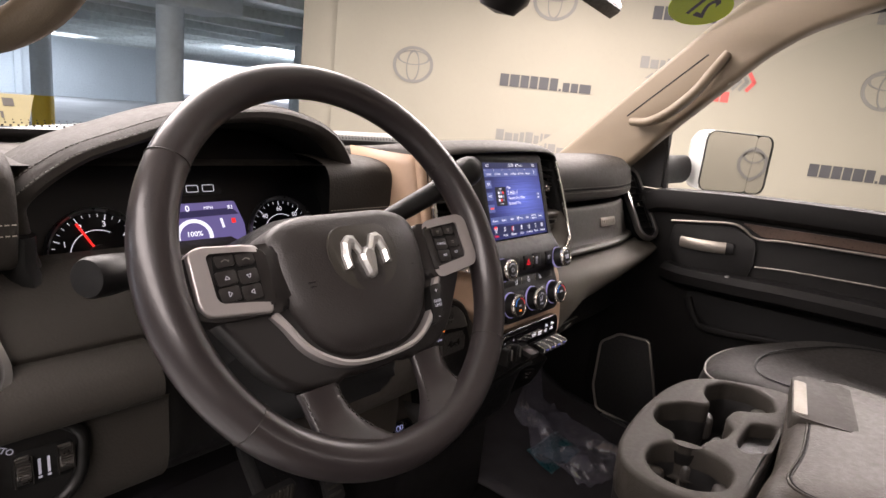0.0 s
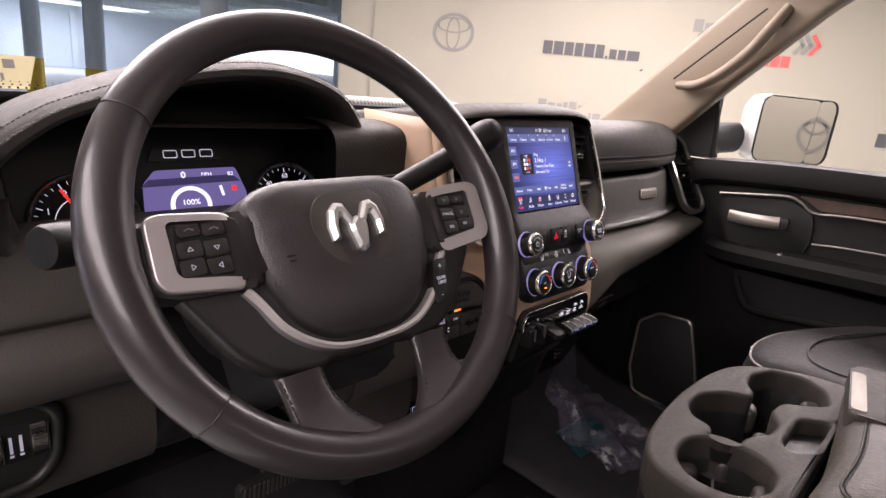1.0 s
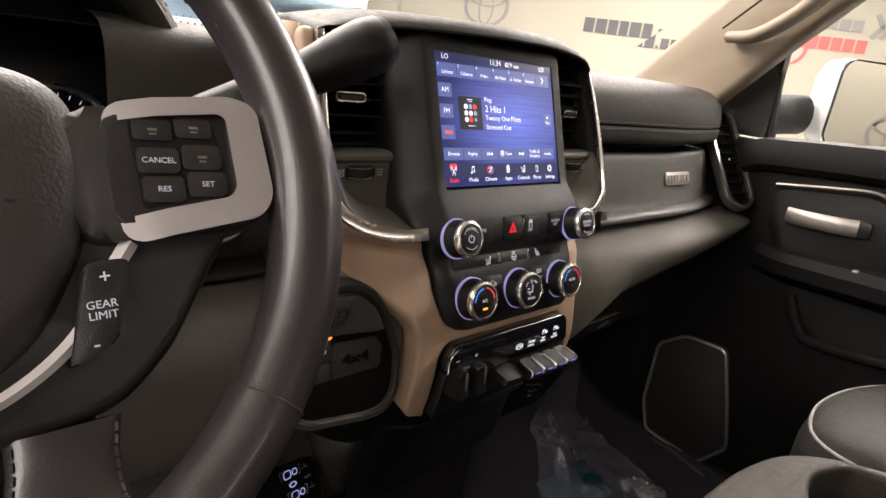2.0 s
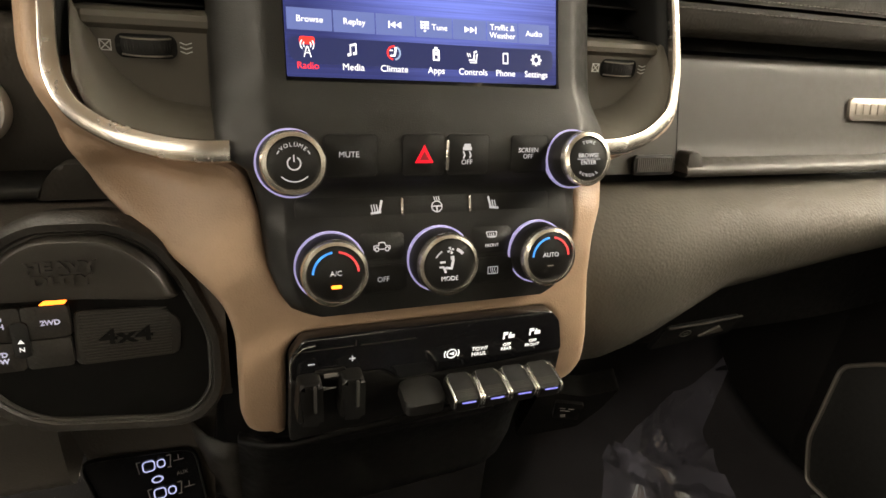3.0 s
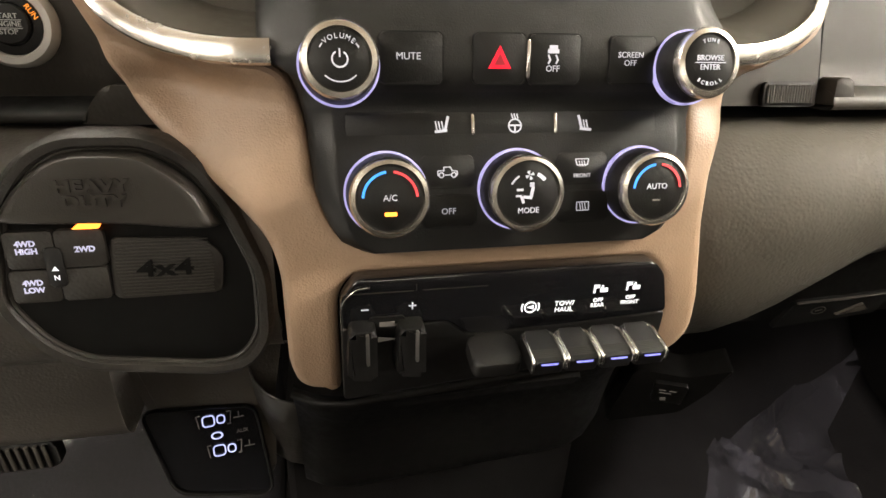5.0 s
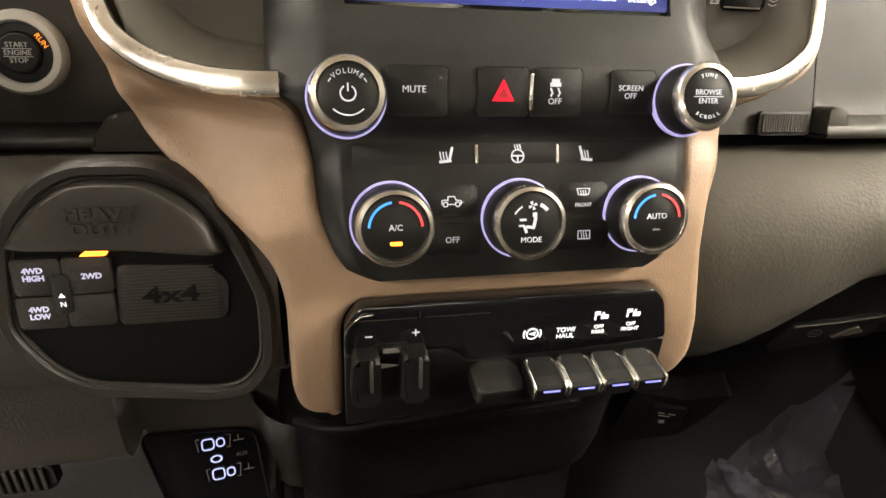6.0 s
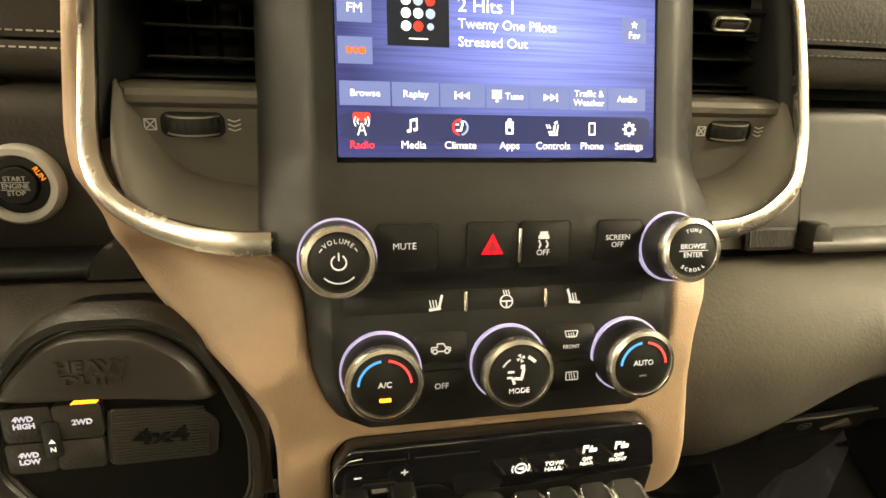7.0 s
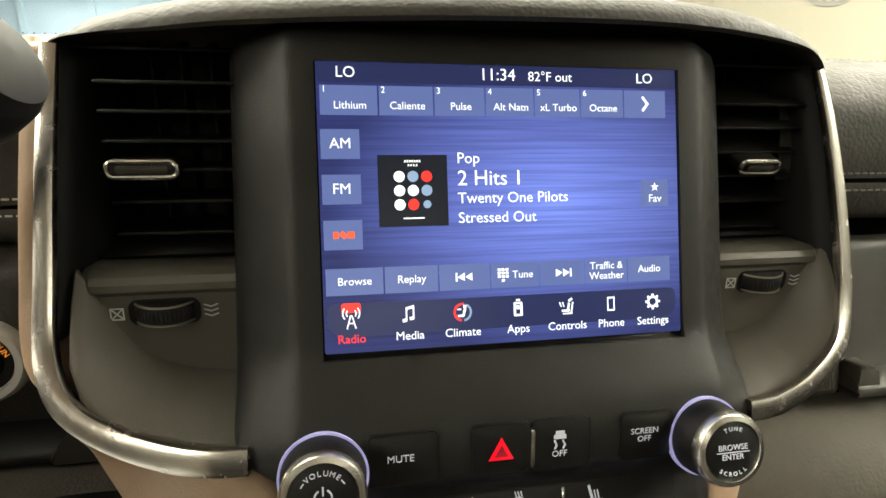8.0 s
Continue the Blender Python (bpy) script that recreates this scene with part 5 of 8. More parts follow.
plate("lower_panel", [lower], 0.012, 0.001, lambda u, v, h: onface(u, v, h - 0.002, 0.0), [0.41 + 0.005 * k for k in range(10)], PLASTIC, bank)
# glint on the gloss panel's left corner, drawn as a thin chrome line
bm = B()
sweep(bm, [onface(u, z, 0.0006) for u, z in ((-0.093, 0.4640), (-0.0932, 0.476), (-0.0905, 0.4825), (-0.0850, 0.4876), (-0.078, 0.4886))], round_sec(0.0012, 0.0012, 6), (0, -1, 0.1))
part("bright_edge", bm, CHROME, bank)
MG = lambda u, z: MB(u, z, -0.0008)
bars(MG(-0.0806, 0.4745), [(0, 0, 0.0040, 0.0007, 0)], WHITEINK, bank)
bars(MG(-0.0551, 0.4752), [(0, 0, 0.0040, 0.0007, 0), (0, 0, 0.0007, 0.0040, 0)], WHITEINK, bank)
bars(MG(-0.0745, 0.4845), [(0, 0, 0.040, 0.0005, 0), (0.043, 0, 0.036, 0.0005, 0), (0.0215, 0.002, 0.0005, 0.004, 0)], KNEE, bank)
bm = B()
ringplate(bm, 0.0030, 0.0038, 0, 0.0003, MG(0.0125, 0.4684), 20)
for a in (150, -30):
    ringplate(bm, 0.0048, 0.0056, 0, 0.0003, MG(0.0125, 0.4684), 12, a, a + 60)
prism(bm, [(-0.0022, 0), (0.0018, -0.0014), (0.0018, 0.0014)], 0, 0.0003, MG(0.0125, 0.4684))
part("brake_icon", bm, GLOWINK, bank)
txt("TOW/\nHAUL", MG(0.0329, 0.4672), 0.0043, GLOWINK, bank)
for u, z, word in ((0.0535, 0.4702, "REAR"), (0.0738, 0.4706, "FRONT")):
    txt("OFF\n" + word, MG(u, z - 0.0022), 0.0035, GLOWINK, bank)
    bars(MG(u, z + 0.0072), [(-0.0032, 0, 0.0012, 0.0055, 0), (-0.0018, 0.0016, 0.003, 0.0022, 0), (0.0026, -0.0010, 0.0045, 0.0026, 0), (0.0014, 0.0012, 0.001, 0.002, -20)], GLOWINK, bank, "parking_icon")
# brake gain sliders
for u in (-0.0805, -0.0545):
    M = FR(u, -0.0660, 0.4560, 4)
    bm = B()
    prism(bm, soften([(-0.0110, -0.0150), (0.0050, -0.0170), (0.0050, 0.0130), (-0.0090, 0.0130)], 0.003), -0.004, 0.0150, M @ T(0, -0.001), 0.004, 3)
    s = part("brake_lever", bm, SOFT, bank)
    bm = B()
    prism(bm, rr(0.0018, 0.0185, 0.0006), 0.012, 0.0170, M @ T(0.0, 0.0025), 0.0005)
    part("chrome_bar", bm, SILVER, s)
poly(MB(-0.0690, 0.4560, 0.0015), [(-0.005, 0.002), (-0.005, -0.0014), (0.006, 0.0)], PALEINK, bank)
bars(MB(-0.0690, 0.4660, 0.0012), [(0, 0, 0.0082, 0.0030, 0), (0.0045, -0.0008, 0.004, 0.0012, 0)], DULLINK, bank, "trailer_icon")
bm = B()
prism(bm, soften([(-0.012, -0.002), (0.012, -0.002), (0.009, 0.006), (-0.009, 0.006)], 0.001), -0.001, 0.0006, MB(-0.0690, 0.4640))
part("trailer_plate", bm, PLASTIC, bank)
# toggles: one blank, four silver framed
def toggle(u, w, live):
    t = thing("toggle_switch", (u, -0.070, 0.4570), "ribbed black toggle switch between silver rails" if live else "blank black toggle cover", "switch", "toggle switches")
    M = FR(u, -0.0752, 0.4552, 80)
    bm = B()
    prism(bm, soften([(-w / 2 + 0.0006, -0.0205), (w / 2 - 0.0006, -0.0205), (w / 2 - 0.0006, 0.004), (-w / 2 + 0.0006, 0.004)], 0.003 if live else 0.006), -0.009, 0.0, M @ T(0, 0 if live else 0.0065, 0 if live else -0.0058), 0.0022, 3)
    part("body", bm, SOFT if live else PLASTIC, t)
    if not live:
        return
    for k in (-1, 1):
        bm = B()
        sweep(bm, spline([(k * (w / 2 - 0.0011), -0.0206, -0.0050), (k * (w / 2 - 0.0011), -0.0202, -0.0012), (k * (w / 2 - 0.0011), -0.0175, 0.0004), (k * (w / 2 - 0.0011), -0.006, 0.0006), (k * (w / 2 - 0.0012), -0.0015, 0.0004), (k * (w / 2 - 0.0024), 0.0012, 0.0)], 4), round_sec(0.0019, 0.0019, 8), (0, 0, 1), False, None, M)
        part("silver_rail", bm, CHROME, t)
    bm = B()
    for i in range(12):
        for j in range(5):
            box(bm, 0.0007, 0.0007, 0.0003, M @ T(-0.0072 + 0.0013 * i, -0.0168 + 0.0013 * j, 0.0001))
    part("ribbing", bm, KNEE, t, smooth=False)
    bm = B()
    prism(bm, rr(0.0098, 0.0022, 0.0008), 0, 0.0006, M @ T(0.0004, -0.0200, -0.0016) @ Matrix.Rotation(radians(50), 4, "X"))
    part("lamp_bar", bm, BLUELAMP, t, "blue lamp bar")


toggle(-0.0100, 0.0290, False)
for k in range(4):
    toggle(0.0153 + 0.0202 * k, 0.0200, True)

# ---- touchscreen ----
MSc = FR(0, 0, 0.70, 19)
scr = thing("touchscreen", (0, -0.02, 0.64), "lit blue touchscreen showing a radio page", "touchscreen")
bm = B()
prism(bm, rr(0.188, 0.142, 0.004, 0, 0.0010), -0.012, -0.0008, MSc, 0.0006)
part("glass_panel", bm, GLOSS, scr, "black screen glass")
bm = B()
prism(bm, rr(0.1725, 0.1286, 0.0012), -0.0007, 0.0, MSc)
part("lit_display", bm, DISPLAY, scr, "glowing blue display")
SC = lambda u, v, w=0.0002: MSc @ T(u, v, w)


def tile(u0, u1, v0, v1, material=None, gap=0.0004, name="tile"):
    bm = B()
    prism(bm, [(u0 + gap, v0 + gap), (u1 - gap, v0 + gap), (u1 - gap, v1 - gap), (u0 + gap, v1 - gap)], 0, 0.0002, SC(0, 0, 0.0001))
    return part(name, bm, material or TILE, scr, smooth=False)


def word(body, u, v, size, material=None, align="CENTER", bold=0.0):
    return txt(body, SC(u, v, 0.0004), size, material or SCREENWHITE, scr, align=align, depth=0.00005, bold=bold)


bm = B()
prism(bm, [(-0.086, 0.0545), (0.086, 0.0545), (0.086, 0.0641), (-0.086, 0.0641)], 0, 0.0001, SC(0, 0))
part("status_bar", bm, TILEDARK, scr, smooth=False)
word("LO", -0.0735, 0.0590, 0.0068)
word("LO", 0.0694, 0.0590, 0.0068)
word("11:34", -0.0042, 0.0592, 0.0078)
word("82°F out", 0.0213, 0.0588, 0.0062)
TX = [-0.0852, -0.0594, -0.0344, -0.0104, 0.0132, 0.0362, 0.0584, 0.0808]
for i, w in enumerate(("Lithium", "Caliente", "Pulse", "Alt Natn", "xL Turbo", "Octane", "")):
    tile(TX[i], TX[i + 1], 0.0400, 0.0538)
    if w:
        word(w, (TX[i] + TX[i + 1]) / 2 + 0.0005, 0.0446, 0.0048)
        word(str(i + 1), TX[i] + 0.0022, 0.0515, 0.0040)
bars(SC(0.0696, 0.0470, 0.0004), [(0, 0.0015, 0.0012, 0.0048, 38), (0, -0.0015, 0.0012, 0.0048, -38)], SCREENWHITE, scr, "arrow_icon", 0.0001)
for v0, w in ((0.0208, "AM"), (0.0009, "FM"), (-0.0191, "")):
    tile(-0.0855, -0.0678, v0, v0 + 0.0138)
    if w:
        word(w, -0.0766, v0 + 0.0070, 0.0066)
bars(SC(-0.0766, -0.0122, 0.0004), [(-0.0032, 0, 0.0024, 0.0030, 0), (0.0, 0, 0.0024, 0.0030, 45), (0.0034, 0, 0.0030, 0.0030, 0)], SCREENORANGE, scr, "source_bars", 0.0001)
tile(-0.0607, -0.0292, -0.0092, 0.0228, SCREENBLACK, 0, "album_cover")
COVER = [SCREENWHITE, SCREENGREY, SCREENRED, SCREENWHITE, SCREENWHITE, SCREENGREY, SCREENWHITE, SCREENRED, SCREENGREY]
for i in range(9):
    bm = B()
    prism(bm, circle(0.0025 if i != 8 else 0.0018, 20), 0, 0.0001, SC(-0.0512 + 0.0062 * (i % 3), 0.0132 - 0.0063 * (i // 3), 0.00035))
    part("cover_disc", bm, COVER[i], scr)
bars(SC(-0.0450, 0.0200, 0.00035), [(-0.0034 + 0.0011 * k, 0, 0.0007, 0.0010, 0) for k in range(7)] + [(-0.0018 + 0.0012 * k, -0.0018, 0.0007, 0.0009, 0) for k in range(4)], SCREENWHITE, scr, "cover_bars", 0.0001)
bars(SC(-0.0450, -0.0055, 0.00035), [(0, 0, 0.0095, 0.0006, 0)], SCREENWHITE, scr, "cover_bars", 0.0001)
word("Pop", -0.0247, 0.0211, 0.0070, align="LEFT")
word("2 Hits 1", -0.0247, 0.0119, 0.0098, align="LEFT")
word("Twenty One Pilots", -0.0247, 0.0029, 0.0070, align="LEFT")
word("Stressed Out", -0.0247, -0.0061, 0.0070, align="LEFT")
tile(0.0661, 0.0812, -0.0029, 0.0108)
word("Fav", 0.0737, 0.0012, 0.0052)
poly(SC(0.0737, 0.0068, 0.0004), [((0.0022 if k % 2 == 0 else 0.0009) * math.sin(k * math.pi / 5), (0.0022 if k % 2 == 0 else 0.0009) * math.cos(k * math.pi / 5)) for k in range(10)], SCREENWHITE, scr, "star_icon", 0.0001)
BX = [-0.0853, -0.0594, -0.0346, -0.0102, 0.0136, 0.0364, 0.0584, 0.0812]
for i, w in enumerate(("Browse", "Replay", "", "Tune", "", "Traffic &\nWeather", "Audio")):
    tile(BX[i], BX[i + 1], -0.0392, -0.0266)
    if w:
        word(w, (BX[i] + BX[i + 1]) / 2 + (0.0035 if w == "Tune" else 0), -0.0329, 0.0049)
for u, sg in (((BX[2] + BX[3]) / 2, -1), ((BX[4] + BX[5]) / 2, 1)):
    for k in (-1, 1):
        poly(SC(u + 0.0018 * k, -0.0329, 0.0004), [(-0.0016 * sg, 0.0019), (-0.0016 * sg, -0.0019), (0.0016 * sg, 0)][::sg], SCREENWHITE, scr, "skip_icon", 0.0001)
    bars(SC(u + sg * 0.0040, -0.0329, 0.0004), [(0, 0, 0.0008, 0.0040, 0)], SCREENWHITE, scr, "skip_icon", 0.0001)
bars(SC((BX[3] + BX[4]) / 2 - 0.0060, -0.0327, 0.0004), [(0.0019 * (i - 1), 0.0016 * (1.5 - j), 0.0014, 0.0012, 0) for i in range(3) for j in range(3)] + [(0, -0.0026, 0.0014, 0.0012, 0)], SCREENWHITE, scr, "keypad_icon", 0.0001)
bm = B()
prism(bm, soften([(-0.0848, -0.0425), (0.0835, -0.0425), (0.0835, -0.0535), (0.079, -0.0572), (-0.080, -0.0572), (-0.0848, -0.0530)], 0.004), 0, 0.0001, SC(0, 0))
part("nav_bar", bm, TILEDARK, scr, smooth=False)
NX = [-0.0744, -0.0485, -0.0240, 0.0025, 0.0268, 0.0492, 0.0712]
for u, w in zip(NX, ("Radio", "Media", "Climate", "Apps", "Controls", "Phone", "Settings")):
    word(w, u, -0.0583, 0.0054, SCREENRED if w == "Radio" else SCREENWHITE)
NV = -0.0490
poly(SC(NX[0], NV + 0.0046, 0.0003), rr(0.0086, 0.0042, 0.0012), SCREENRED, scr, "radio_icon", 0.0001)
bars(SC(NX[0], NV, 0.0005), [(-0.0011, -0.0016, 0.0006, 0.0062, -16), (0.0011, -0.0016, 0.0006, 0.0062, 16), (0, -0.0022, 0.002, 0.0005, 0)], SCREENWHITE, scr, "radio_icon", 0.0001)
bm = B()
for r in (0.0018, 0.0034):
    for a in (-40, 140):
        ringplate(bm, r, r + 0.0006, 0, 0.0001, SC(NX[0], NV + 0.0022, 0.0006), 8, a, a + 80)
part("radio_icon", bm, SCREENWHITE, scr)
bars(SC(NX[1], NV, 0.0004), [(-0.0014, 0.0004, 0.0007, 0.0052, 0), (0.0018, 0.0012, 0.0007, 0.0052, 0), (0.0002, 0.0034, 0.0040, 0.0012, 14), (-0.0022, -0.0022, 0.0020, 0.0015, 15), (0.0010, -0.0014, 0.0020, 0.0015, 15)], SCREENWHITE, scr, "note_icon", 0.0001)
bm = B()
ringplate(bm, 0.0033, 0.0043, 0, 0.0001, SC(NX[2], NV, 0.0004), 20, 80, 260)
part("dial_icon", bm, SCREENRED, scr)
bm = B()
ringplate(bm, 0.0033, 0.0043, 0, 0.0001, SC(NX[2], NV, 0.0004), 20, -80, 60)
part("dial_icon", bm, SCREENGREY, scr)
bars(SC(NX[2], NV, 0.0005), [(0.0007, 0.0001, 0.0011, 0.0034, -15), (-0.0008, -0.0016, 0.0030, 0.0010, 0), (0.0010, 0.0026, 0.0014, 0.0014, 0), (-0.0016, 0.0014, 0.0018, 0.0007, 0)], SCREENWHITE, scr, "figure_icon", 0.0001)
bars(SC(NX[3], NV, 0.0004), [(-0.0016, 0, 0.0011, 0.0060, 0), (0.0016, 0, 0.0011, 0.0060, 0), (0, 0.0028, 0.0040, 0.0010, 0), (0, -0.0028, 0.0040, 0.0010, 0), (0, 0.0008, 0.0016, 0.0018, 0), (0, 0.0042, 0.0020, 0.0010, 0)], SCREENWHITE, scr, "apps_icon", 0.0001)
bars(SC(NX[4], NV, 0.0004), [(0.0006, -0.0004, 0.0010, 0.0042, -10), (-0.0008, -0.0020, 0.0040, 0.0010, 0), (0.0024, -0.0006, 0.0007, 0.0052, -10), (0.0002, -0.0034, 0.0048, 0.0007, 0), (-0.0020, 0.0010, 0.0006, 0.0024, 20), (-0.0034, 0.0010, 0.0006, 0.0024, 20), (0.0016, 0.0030, 0.0022, 0.0012, 30)], SCREENWHITE, scr, "seat_icon", 0.0001)
bars(SC(NX[5], NV, 0.0004), [(-0.0016, 0, 0.0006, 0.0066, 0), (0.0016, 0, 0.0006, 0.0066, 0), (0, 0.0030, 0.0036, 0.0008, 0), (0, -0.0030, 0.0036, 0.0008, 0)], SCREENWHITE, scr, "phone_icon", 0.0001)
bm = B()
ringplate(bm, 0.0018, 0.0029, 0, 0.0001, SC(NX[6], NV, 0.0004), 24)
for k in range(8):
    box(bm, 0.0011, 0.0012, 0.0001, SC(NX[6], NV, 0.00045) @ T(0, 0, 0, 45 * k) @ T(0.0033, 0))
part("gear_icon", bm, SCREENWHITE, scr)
INKBLACK = mat("ink_black_plastic", (0.0042, 0.004, 0.0038), 0.5, spec=0.15, grain=0.2, scale=1500, vary=0.05)
# ---- transfer case panel, start button, light switches ----
MX = FR(0, -0.030, 0.50, 6, 0)
four = thing("transfer_case_panel", (-0.2, -0.03, 0.42), "black transfer case panel with lit buttons and an amber lamp", "switch panel")
FO = soften([(-0.257, 0.026), (-0.240, 0.049), (-0.222, 0.0590), (-0.184, 0.0590), (-0.163, 0.0475), (-0.148, 0.0235), (-0.1335, -0.016), (-0.1345, -0.056), (-0.147, -0.0720), (-0.165, -0.0740), (-0.232, -0.0640), (-0.250, -0.051), (-0.265, -0.026)], 0.010, 4)


def shrink(pts, k):
    cx, cy = sum(p[0] for p in pts) / len(pts), sum(p[1] for p in pts) / len(pts)
    return [(cx + (u - cx) * k, cy + (v - cy) * k) for u, v in pts]


# recess near-black, rim and raised face lighter: the panel's lighting as colours
bm = B()
prism(bm, FO, -0.03, 0.004, MX, 0.003)
part("plate", bm, INKBLACK, four)
bm = B()
sweep(bm, [(u, v, 0.003) for u, v in FO], [(-0.0040, -0.012), (0.0055, -0.012), (0.0055, 0.001), (0.0030, 0.0045), (-0.0010, 0.0050), (-0.0035, 0.0015)], (0, 0, 1), True, None, MX)
part("outer_rim", bm, KNEE, four)
bm = B()
sweep(bm, [(u, v, 0.0035) for u, v in shrink(FO, 0.925)], round_sec(0.0032, 0.005, 8), (0, 0, 1), True, None, MX)
part("inner_rim", bm, KNEE, four)
bm = B()
hill = [(p.x, p.y) for p in spline([(-0.252, 0.0190, 0), (-0.200, 0.0165, 0), (-0.1560, 0.0120, 0), (-0.1555, 0.0200, 0), (-0.1640, 0.0360, 0), (-0.1830, 0.0505, 0), (-0.2030, 0.0530, 0), (-0.2230, 0.0515, 0), (-0.2410, 0.0400, 0), (-0.2530, 0.0260, 0)], 5, True)]
sheet(bm, [[MX @ Vector((u, v, w)) for u, v in shrink(hill, k)] for k, w in ((1.0, 0.003), (0.985, 0.0065), (0.95, 0.0100), (0.90, 0.0120), (0.82, 0.0125), (0.5, 0.0120), (0.02, 0.0120))], True)
part("upper_face", bm, PANELSHEEN, four)
txt("HEAVY\nDUTY", MX @ T(-0.2085, 0.0335, 0.0122), 0.0080, PANELSHEEN, four, depth=0.0010, wide=1.35, bold=0.0004)
for nm, w, h, u, v in (("button_high", 0.0225, 0.0195, -0.2435, 0.0045), ("button_low", 0.0225, 0.0175, -0.2445, -0.0150), ("button_two", 0.0225, 0.0195, -0.2205, 0.0045), ("button_blank", 0.0225, 0.0175, -0.2215, -0.0150)):
    bm = B()
    prism(bm, rr(w, h, 0.002), 0.002, 0.0080, MX @ T(u, v), 0.0008)
    part("button", bm, KNEE, four)
txt("4WD\nHIGH", MX @ T(-0.2450, 0.0060, 0.0082), 0.0041, LAVINK, four, bold=0.00012)
txt("4WD\nLOW", MX @ T(-0.2455, -0.0150, 0.0082), 0.0041, LAVINK, four, bold=0.00012)
txt("2WD", MX @ T(-0.2185, 0.0040, 0.0082), 0.0042, LAVINK, four, bold=0.00012)
bm = B()
prism(bm, rr(0.0085, 0.0215, 0.0025), 0.004, 0.0088, MX @ T(-0.2335, -0.0050), 0.0008)
part("neutral_button", bm, PLASTIC, four)
txt("N", MX @ T(-0.2335, -0.0105, 0.0090), 0.0038, GLOWINK, four)
poly(MX @ T(-0.2335, -0.0055, 0.0090), [(-0.0016, -0.001), (0.0016, -0.001), (0, 0.0014)], GLOWINK, four)
bm = B()
prism(bm, soften([(-0.0075, -0.0008), (0.0050, -0.0008), (0.0065, 0.0014), (-0.0040, 0.0020)], 0.0006), 0, 0.0012, MX @ T(-0.2150, 0.0158, 0.0080))
part("amber_lamp", bm, AMBER, four, "glowing amber lamp")
bm = B()
prism(bm, soften([(-0.2075, 0.0085), (-0.163, 0.0065), (-0.153, -0.0035), (-0.1555, -0.0250), (-0.2100, -0.0255)], 0.004), 0.002, 0.0058, MX, 0.001)
cover = part("ribbed_cover", bm, KNEE, four)
bm = B()
for k in range(17):
    box(bm, 0.048 - 0.0004 * abs(k - 8), 0.0007, 0.0008, MX @ T(-0.1825, -0.0235 + 0.00185 * k, 0.0061))
part("rib", bm, PANELSHEEN, cover, smooth=False)
txt("4x4", MX @ T(-0.1825, -0.0095, 0.0062), 0.0125, INKBLACK, four, depth=0.0010, wide=1.5, bold=0.0003)

sb = thing("start_button", (-0.267, 0.062, 0.60), "round engine start button with a silver ring and amber lamp text", "button")
MSt = FR(-0.267, 0.066, 0.6005, 7)
bm = B()
lathe(bm, [(0.0165, 0.0), (0.0170, 0.0065), (0.0180, 0.0080), (0.0215, 0.0080), (0.0232, 0.0060), (0.0238, 0.002), (0.0238, -0.004)], MSt, 48)
part("silver_ring", bm, SATINBAR, sb, "satin silver ring")
bm = B()
lathe(bm, [(0.0166, 0.0), (0.0166, 0.0052), (0.0118, 0.0058), (0.0112, 0.0045)], MSt, 48)
part("collar", bm, SOFT, sb)
bm = B()
lathe(bm, [(0.0110, 0.0), (0.0110, 0.0078), (0.0100, 0.0088), (0.0001, 0.0091)], MSt, 40)
part("push_face", bm, PLASTIC, sb)
for w, v in (("START", 0.0042), ("ENGINE", 0.0), ("STOP", -0.0042)):
    txt(w, MSt @ T(0, v, 0.0093), 0.0040, PALEINK, sb)
bars(MSt @ T(0, 0, 0.0092), [(0, 0.0022, 0.015, 0.0004, 0), (0, -0.0021, 0.015, 0.0004, 0)], PALEINK, sb)
txt("RUN", MSt @ T(0.0118, 0.0068, 0.0060, -58), 0.0042, AMBERTEXT, sb)

ls = thing("light_switch_panel", (-0.72, -0.035, 0.48), "black headlight switch panel with dial and thumbwheels", "switch panel")
ML = FR(-0.724, 0.003, 0.497, 4, 0)
LO = soften([(-0.09, 0.040), (0.028, 0.036), (0.044, 0.020), (0.040, -0.022), (0.024, -0.040), (-0.09, -0.050)], 0.014, 5)
bm = B()
prism(bm, LO, -0.02, 0.002, ML)
part("plate", bm, PLASTIC, ls)
bm = B()
sweep(bm, [(u, v, 0.004) for u, v in LO], round_sec(0.012, 0.012, 10), (0, 0, 1), True, None, ML)
part("rim", bm, SOFT, ls)
bm = B()
lathe(bm, [(0.027, 0.0), (0.026, 0.010), (0.0235, 0.014), (0.0225, 0.0135), (0.0001, 0.0145)], ML @ T(-0.048, 0.0), 48)
dial = part("dial", bm, SOFT, ls)
bm = B()
ringplate(bm, 0.0228, 0.0236, 0.013, 0.0146, ML @ T(-0.048, 0.0))
part("dial_edge", bm, SILVER, dial)
bars(ML @ T(-0.048, 0, 0.0146), [(0, 0.004, 0.008, 0.004, 0), (0, -0.008, 0.008, 0.004, 0)], PALEINK, dial)
bars(ML @ T(-0.048, 0, 0.0146), [(0.013, 0.015, 0.0024, 0.007, -40)], GLOWINK, dial, "pointer")
txt("AUTO", ML @ T(-0.018, 0.0240, 0.0022, -32), 0.0075, WHITEINK, ls)
bars(ML @ T(-0.040, 0.0285, 0.0022), [(-0.012, 0.001, 0.006, 0.004, 10), (0.006, 0.0, 0.005, 0.005, -15)], WHITEINK, ls, "lamp_icon")
bm = B()
prism(bm, rr(0.048, 0.034, 0.006), 0.0, 0.0025, ML @ T(0.012, 0.0), 0.001)
